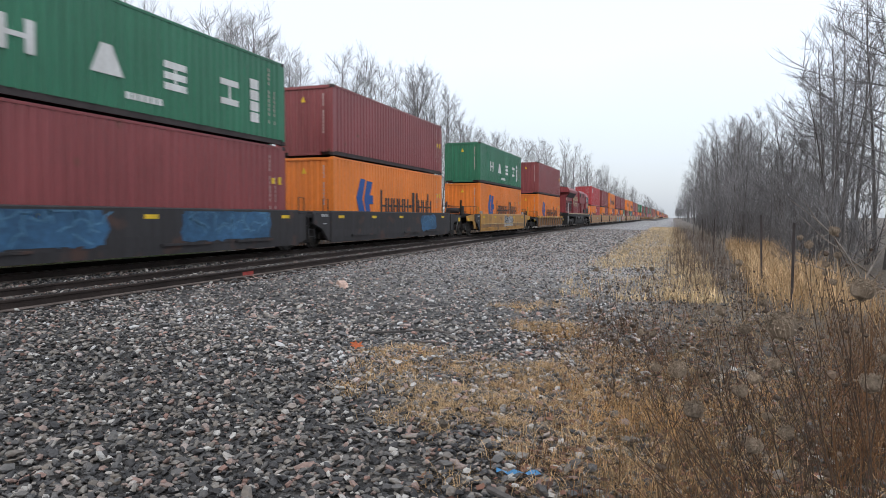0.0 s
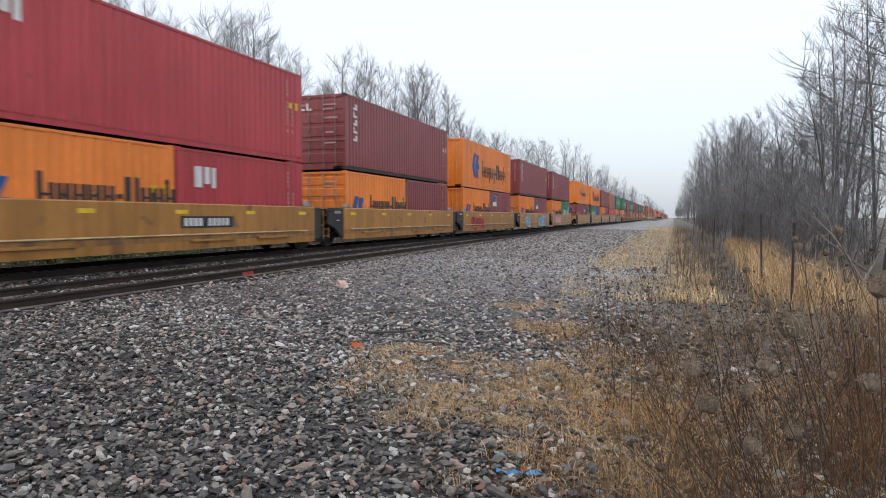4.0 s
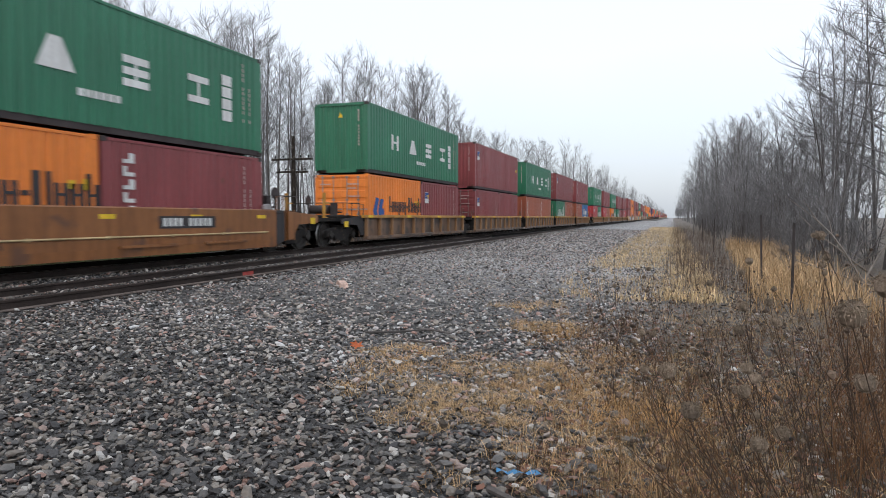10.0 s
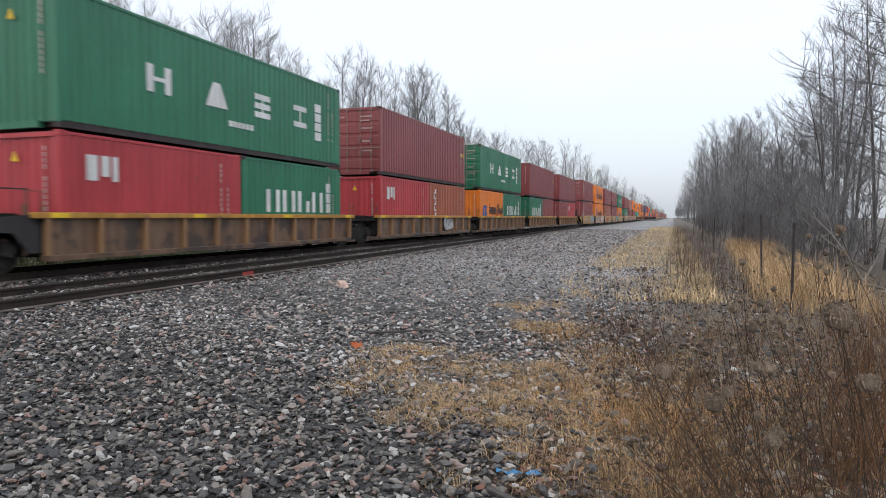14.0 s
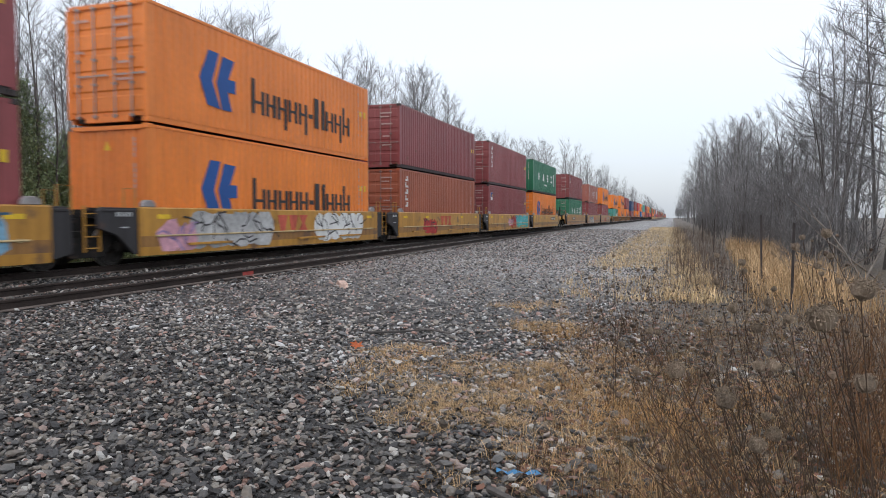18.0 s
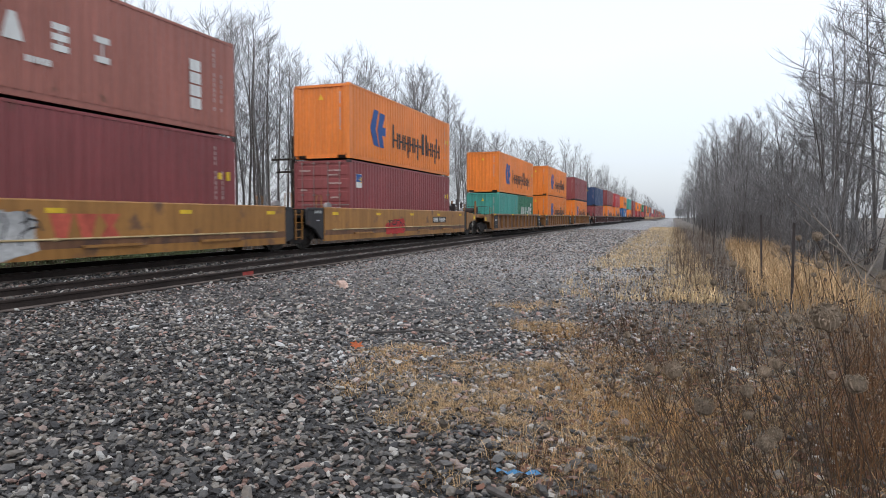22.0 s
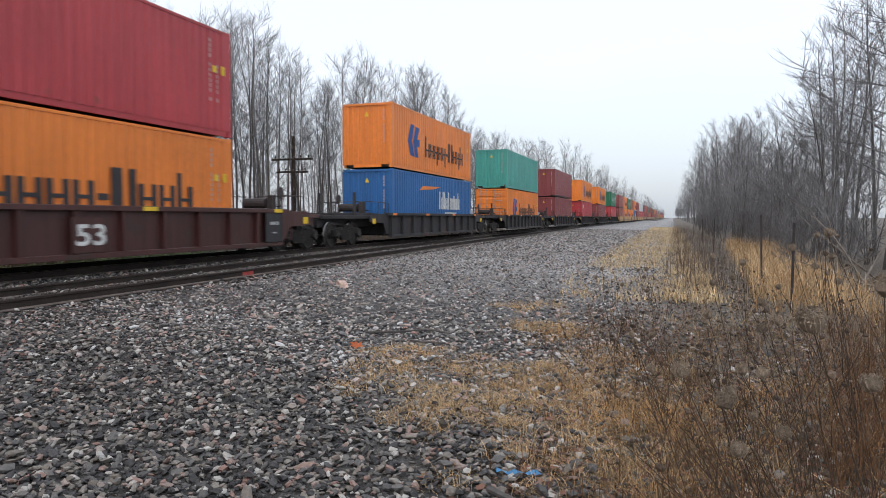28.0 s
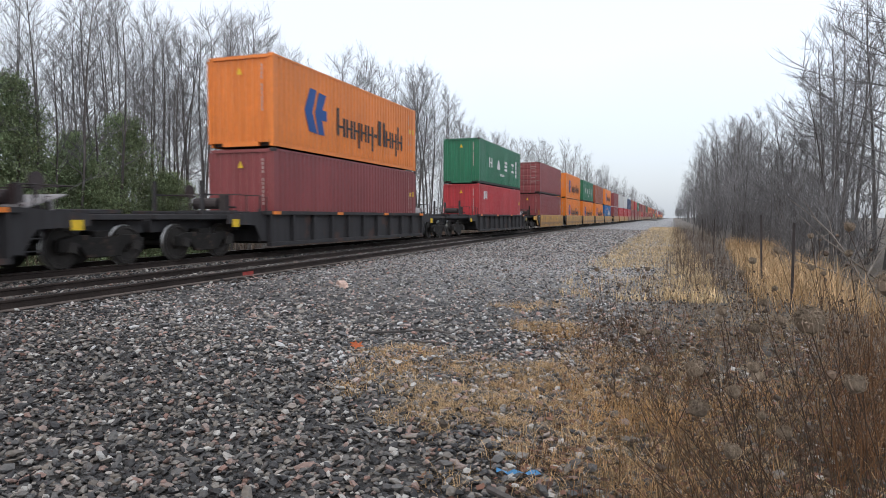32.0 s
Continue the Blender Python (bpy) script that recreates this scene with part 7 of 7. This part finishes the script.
def weed_stand():
    """Bushy dead weeds in front of the fence: clumps of thin stems too many to count."""
    rnd = random.Random(61)
    sets = {"a": ([], []), "b": ([], []), "h": ([], []), "s": ([], []), "g": ([], [])}
    bm = bmesh.new()
    bmesh.ops.create_icosphere(bm, subdivisions=1, radius=1.0)
    ball = [v.co.copy() for v in bm.verts], [[v.index for v in f.verts] for f in bm.faces]
    bm.free()

    def head(c, r):
        hv, hf = sets["h"]
        b = len(hv)
        tilt = Euler((rnd.uniform(-0.7, 0.7), rnd.uniform(-0.7, 0.7), rnd.uniform(0, 6))).to_matrix()
        hv += [c + tilt @ Vector((q.x * r, q.y * r, (q.z * 0.8 + 0.5) * r)) * rnd.uniform(0.75, 1.2) for q in ball[0]]
        hf += [[b + i for i in f] for f in ball[1]]

    def shoot(kind, x, y, h, lean, thick=1.0, branches=(4, 8), heads=0.85, low=2.4):
        v, f = sets[kind]
        g = ground_z(x, y) - 0.02
        stem = bent(Vector((x, y, g)), lean, h, 6, 0.0, rnd, 0.13)
        tube_to(v, f, stem, [0.0030 * thick * (1 - i / 8.5) for i in range(7)], 4)
        if rnd.random() < heads:
            head(stem[-1], rnd.uniform(0.013, 0.026))
        for k in range(rnd.randint(*branches)):
            a = rnd.uniform(low, 5.9)
            q = stem[int(a)].lerp(stem[min(6, int(a) + 1)], a - int(a))
            way = (stem[-1] - stem[0]).normalized() + Vector((rnd.uniform(-1, 1), rnd.uniform(-1, 1), rnd.uniform(-0.1, 0.7))) * 0.95
            br = bent(q, way, rnd.uniform(0.08, 0.30) * h, 3, 0.10, rnd, 0.16)
            tube_to(v, f, br, [0.0016, 0.0013, 0.0010, 0.0006], 3)
            if rnd.random() < heads * 0.7:
                head(br[-1], rnd.uniform(0.005, 0.013))
            else:
                for _ in range(2):
                    tw = bent(br[rnd.randint(1, 2)], way + Vector((rnd.uniform(-1, 1), rnd.uniform(-1, 1), rnd.uniform(0, 0.6))), rnd.uniform(0.03, 0.10), 1, 0.05, rnd, 0.1)
                    tube_to(v, f, tw, [0.0009, 0.0005], 3)

    # a bush that fans out from its foot, dark stems with some rust-brown ones
    for i in range(46):
        u = rnd.random()
        lean = -0.80 + 1.15 * u + rnd.gauss(0, 0.14)
        h = 0.80 + 0.50 * u + rnd.uniform(-0.25, 0.1)
        shoot("a" if rnd.random() < 0.45 else "b", 0.40 + 0.55 * u + rnd.gauss(0, 0.06), 3.05 + rnd.gauss(0, 0.18), h, Vector((lean, rnd.gauss(0, 0.22), 1)), rnd.uniform(0.9, 1.5), (3, 7), 0.10, 2.4)
    for x, y, n, hgt, lean, wide in ((-0.62, 6.2, 14, 0.7, -0.2, 0.16), (-0.35, 5.7, 12, 0.7, 0.0, 0.14), (-0.90, 7.7, 20, 1.12, -0.15, 0.14), (-0.55, 7.3, 20, 1.08, 0.0, 0.14), (-0.15, 7.0, 14, 1.05, 0.1, 0.14), (0.0, 5.2, 12, 0.8, -0.15, 0.2), (0.35, 4.6, 12, 1.05, -0.2, 0.2),
                                   (0.7, 4.2, 14, 1.15, -0.2, 0.2), (1.05, 4.0, 14, 1.2, -0.1, 0.2), (1.3, 4.9, 26, 1.25, -0.1, 0.22), (1.65, 5.8, 26, 1.25, 0.0, 0.28), (2.1, 7.4, 24, 1.25, 0.0, 0.35), (1.5, 4.3, 20, 1.2, -0.3, 0.2)):
        for _ in range(round(n * (0.7 if y > 5 and x < 0.2 else 0.5))):
            shoot("a" if rnd.random() < 0.75 else "b", x + rnd.gauss(0, wide), y + rnd.gauss(0, wide), hgt * (0.32 + 0.8 * rnd.random() ** 1.5), Vector((lean + rnd.gauss(-0.08, 0.50), rnd.gauss(0, 0.4), 1)), rnd.uniform(0.6, 1.05), (5, 10))
    for _ in range(150):
        y = 4.2 + 13 * rnd.random() ** 1.4
        lo = -0.9 if y > 6.0 else 0.16 * y - 0.75
        x = lo + rnd.random() ** 0.8 * (0.36 * y + 0.5 - lo)
        shoot("a" if rnd.random() < 0.7 else "b", x, y, rnd.uniform(0.30, 0.85), Vector((rnd.gauss(-0.05, 0.5), rnd.gauss(0, 0.5), 1)), rnd.uniform(0.6, 1.2), (3, 8), 0.6)
    for _ in range(45):
        y = 3.9 + 3.6 * rnd.random()
        x = 0.17 * y + 0.25 + rnd.random() * (0.20 * y + 0.2)
        shoot("a" if rnd.random() < 0.7 else "b", x, y, rnd.uniform(0.4, 1.0), Vector((rnd.gauss(-0.1, 0.5), rnd.gauss(0, 0.4), 1)), rnd.uniform(0.5, 0.9), (7, 13), 0.35, 1.2)
    # low twiggy tufts of grey-brown side shoots
    for _ in range(540):
        y = 3.3 + 19 * rnd.random() ** 1.6
        x = 0.14 * y - 0.85 + rnd.random() * (0.34 * y + 0.7)
        shoot("g", x, y, rnd.uniform(0.14, 0.50), Vector((rnd.gauss(0, 0.7), rnd.gauss(0, 0.6), 1)), rnd.uniform(0.4, 0.7), (8, 15), 0.22, 0.4)
    # short pale broken stalks lying and leaning among them
    for _ in range(800):
        y = 3.4 + 9 * rnd.random() ** 1.4
        x = 0.12 * y - 0.75 + rnd.random() * (0.30 * y + 0.8)
        v, f = sets["s"]
        st = bent(Vector((x, y, ground_z(x, y))), Vector((rnd.gauss(0, 0.8), rnd.gauss(0, 0.8), rnd.uniform(0.25, 1.0))), rnd.uniform(0.12, 0.5), 3, -0.06, rnd, 0.2)
        tube_to(v, f, st, [0.0018, 0.0016, 0.0013, 0.0008], 3)
    tagged(new("dead_weeds", raw_mesh("dead_weeds", *sets["a"], WEED)), "bushy dark brown dead weed stems", "weeds", kind="stuff")
    tagged(new("dead_weeds", raw_mesh("dead_weeds", *sets["b"], REDWEED)), "rust-brown dead weed stems with side shoots", "weeds", kind="stuff")
    tagged(new("dead_weeds", raw_mesh("dead_weeds", *sets["s"], STRAW)), "pale broken stalks tangled between the weeds", "weeds", kind="stuff")
    tagged(new("dead_weeds", raw_mesh("dead_weeds", *sets["g"], TUFT)), "low twiggy grey-brown tufts between the taller weeds", "weeds", kind="stuff")
    tagged(new("weed_seeds", raw_mesh("weed_seeds", *sets["h"], HEAD_BROWN)), "round dark brown dried seed heads on weed tips", "weeds", kind="stuff")


weed_stand()


def dead_leaves():
    rnd = random.Random(71)
    v, f = [], []
    for _ in range(5200):
        y = 2.2 + 8 * rnd.random() ** 1.2
        x = -0.42 * y + 0.8 * y * rnd.random() ** 0.7
        if x < -0.9 and rnd.random() < 0.8:
            continue
        r, a = rnd.uniform(0.015, 0.038), rnd.uniform(0, 6.28)
        z = ground_z(x, y) + rnd.uniform(0.012, 0.035)
        b = len(v)
        for k in range(6):
            q = a + k * math.tau / 6
            rr = r * (1.25 if k % 3 == 0 else 0.8)
            v.append((x + math.cos(q) * rr, y + math.sin(q) * rr, z + rnd.uniform(-0.006, 0.012)))
        f += [(b, b + 1, b + 2, b + 5), (b + 2, b + 3, b + 4, b + 5)]
    tagged(new("dead_leaves", raw_mesh("dead_leaves", v, f, LEAF)), "curled brown dead leaves scattered on the stones", "leaves", kind="stuff")


dead_leaves()


def fence_posts():
    for x, y, h, lean in ((1.62, 60.0, 1.7, 0), (1.9, 16.6, 1.75, -4), (1.95, 12.9, 1.62, 1), (1.8, 34.0, 1.6, 2), (1.75, 46.0, 1.6, -1)):
        post = tagged(new("fence_post"), "thin dark steel fence post in tall dry grass", "fence post", "fence posts")
        post.matrix_basis = pose(x, y, ground_z(x, y) - 0.05, lean, 0, 15)
        bm = bmesh.new()
        add_box(bm, -0.022, 0.022, -0.004, 0.004, 0, h)
        add_box(bm, -0.004, 0.004, 0.004, 0.035, 0, h)
        for k in range(int(h / 0.1)):
            add_box(bm, -0.006, 0.006, -0.012, -0.004, 0.2 + k * 0.085, 0.23 + k * 0.085)
        part("shaft", bm, STEEL_AND_SHADE, post)


fence_posts()


def litter():
    red = tagged(new("marked_tie_end"), "patch of faded red paint marked on the rail", "paint mark")
    red.matrix_basis = pose(siding_x(13.85) + 0.765, 13.85, SIDING_Z - 0.165)
    bm = bmesh.new()
    add_box(bm, 0.01, 0.055, -0.25, 0.25, 0.0, 0.008)
    add_box(bm, 0.0, 0.004, -0.22, 0.22, 0.010, 0.11)
    part("paint_patch", bm, material("faded_red_paint", (0.36, 0.06, 0.05), 0.8, vary=0.3), red)
    brick = tagged(new("broken_brick"), "pale pinkish broken brick lying on the gravel", "brick")
    bx, by = -6.62, 12.75
    brick.matrix_basis = pose(bx, by, ground_z(bx, by) + 0.0, 6, 4, 40)
    bm = bmesh.new()
    add_prism(bm, ((-0.20, 0), (0.19, 0), (0.20, 0.07), (0.14, 0.12), (-0.16, 0.11)), -0.09, 0.09)
    part("block", bm, material("pale_brick", (0.58, 0.42, 0.35), 0.95, vary=0.3, fine=30, coarse=6), brick, bevel=0.012)
    leaf = tagged(new("red_leaf"), "orange-red fallen leaf lying on the gravel", "leaf")
    lx, ly = -3.45, 7.0
    leaf.matrix_basis = pose(lx, ly, ground_z(lx, ly) + 0.05, 24, 10, 30)
    v = [(0, 0, 0.0)]
    for k in range(14):
        a, r = k * math.tau / 14, (0.10 if k % 2 == 0 else 0.05)
        v.append((math.cos(a) * r, math.sin(a) * r, 0.012 * (k % 3)))
    part("blade", raw_mesh("blade", v, [(0, k + 1, (k + 1) % 14 + 1) for k in range(14)], material("orange_red_leaf", (0.42, 0.10, 0.03), 0.7, vary=0.3, fine=60)), LEAF, leaf)
    for i, pts in enumerate((((-3.75, 7.85), (-3.4, 8.0), (-3.05, 8.3)), ((-3.2, 8.35), (-2.95, 8.25), (-2.7, 8.2)), ((-3.05, 7.6), (-2.85, 7.5), (-2.55, 7.55)), ((-0.95, 3.55), (-0.6, 3.3), (-0.2, 3.35), (0.2, 3.6)))):
        stick = tagged(new("fallen_stick"), "thin dark fallen stick lying on the stones", "stick", "fallen sticks")
        x0, y0 = pts[0]
        stick.matrix_basis = pose(x0, y0, ground_z(x0, y0) + 0.055)
        bm = bmesh.new()
        add_tube(bm, [(x - x0, y - y0, ground_z(x, y) - ground_z(x0, y0) + 0.012 * (k % 2)) for k, (x, y) in enumerate(pts)], [0.020 - 0.004 * k for k in range(len(pts))], 6)
        part("twig", bm, BARK, stick)
    tape = tagged(new("blue_rag"), "crumpled strip of blue plastic lying on the stones", "litter")
    tx, ty = -0.86, 3.86
    tape.matrix_basis = pose(tx, ty, ground_z(tx, ty) + 0.03, 0, 0, 10)
    v = []
    for k in range(9):
        v += [(-0.12 + k * 0.034, -0.012 + 0.012 * math.sin(k * 2.1), 0.012 * math.sin(k * 1.7) + 0.006), (-0.12 + k * 0.034, 0.022 + 0.012 * math.sin(k * 1.3), 0.014 * math.cos(k * 1.9) + 0.012)]
    part("strip", raw_mesh("strip", v, [(2 * k, 2 * k + 1, 2 * k + 3, 2 * k + 2) for k in range(8)], material("blue_plastic", (0.06, 0.22, 0.42), 0.4, vary=0.25)), LEAF, tape)


litter()


# ---- what moves ----
def motions():
    run = SPEED * 32.0
    for ob, x, y, z in MOVERS:
        walk(ob, [(0.0, pose(x, y, z)), (32.0, pose(x, y - run, z))])
    # wheels: alike wheelsets at the same place in their truck turn alike
    done = {}
    for ob, a, *rest in AXLES:
        r = rest[0] if rest else 0.457
        key = (a, r)
        if key not in done:
            step = 1 / 30
            turn = -math.degrees(SPEED * step / r)
            walk(ob, [(k * step, pose(0, a, r, -turn * k)) for k in range(961)])
            done[key] = ob
        else:
            ob.rotation_mode = "QUATERNION"
            keys, first = ob.animation_data_create(), done[key].animation_data
            keys.action = first.action
            keys.action_slot = first.action_slot
    # the weeds nod in the wind
    for ob, x, y, z, i in SWAYING:
        rnd = random.Random(900 + i)
        a, b = rnd.uniform(0, 6), rnd.uniform(1.3, 2.2)
        rows = []
        for k in range(65):
            t = k * 0.5
            s = 1.5 * math.sin(t * b + a) + 0.9 * math.sin(t * b * 2.3 + a * 2)
            rows.append((t, pose(x, y, z, 0.5 * s * math.sin(a), s, 0)))
        walk(ob, rows)


motions()
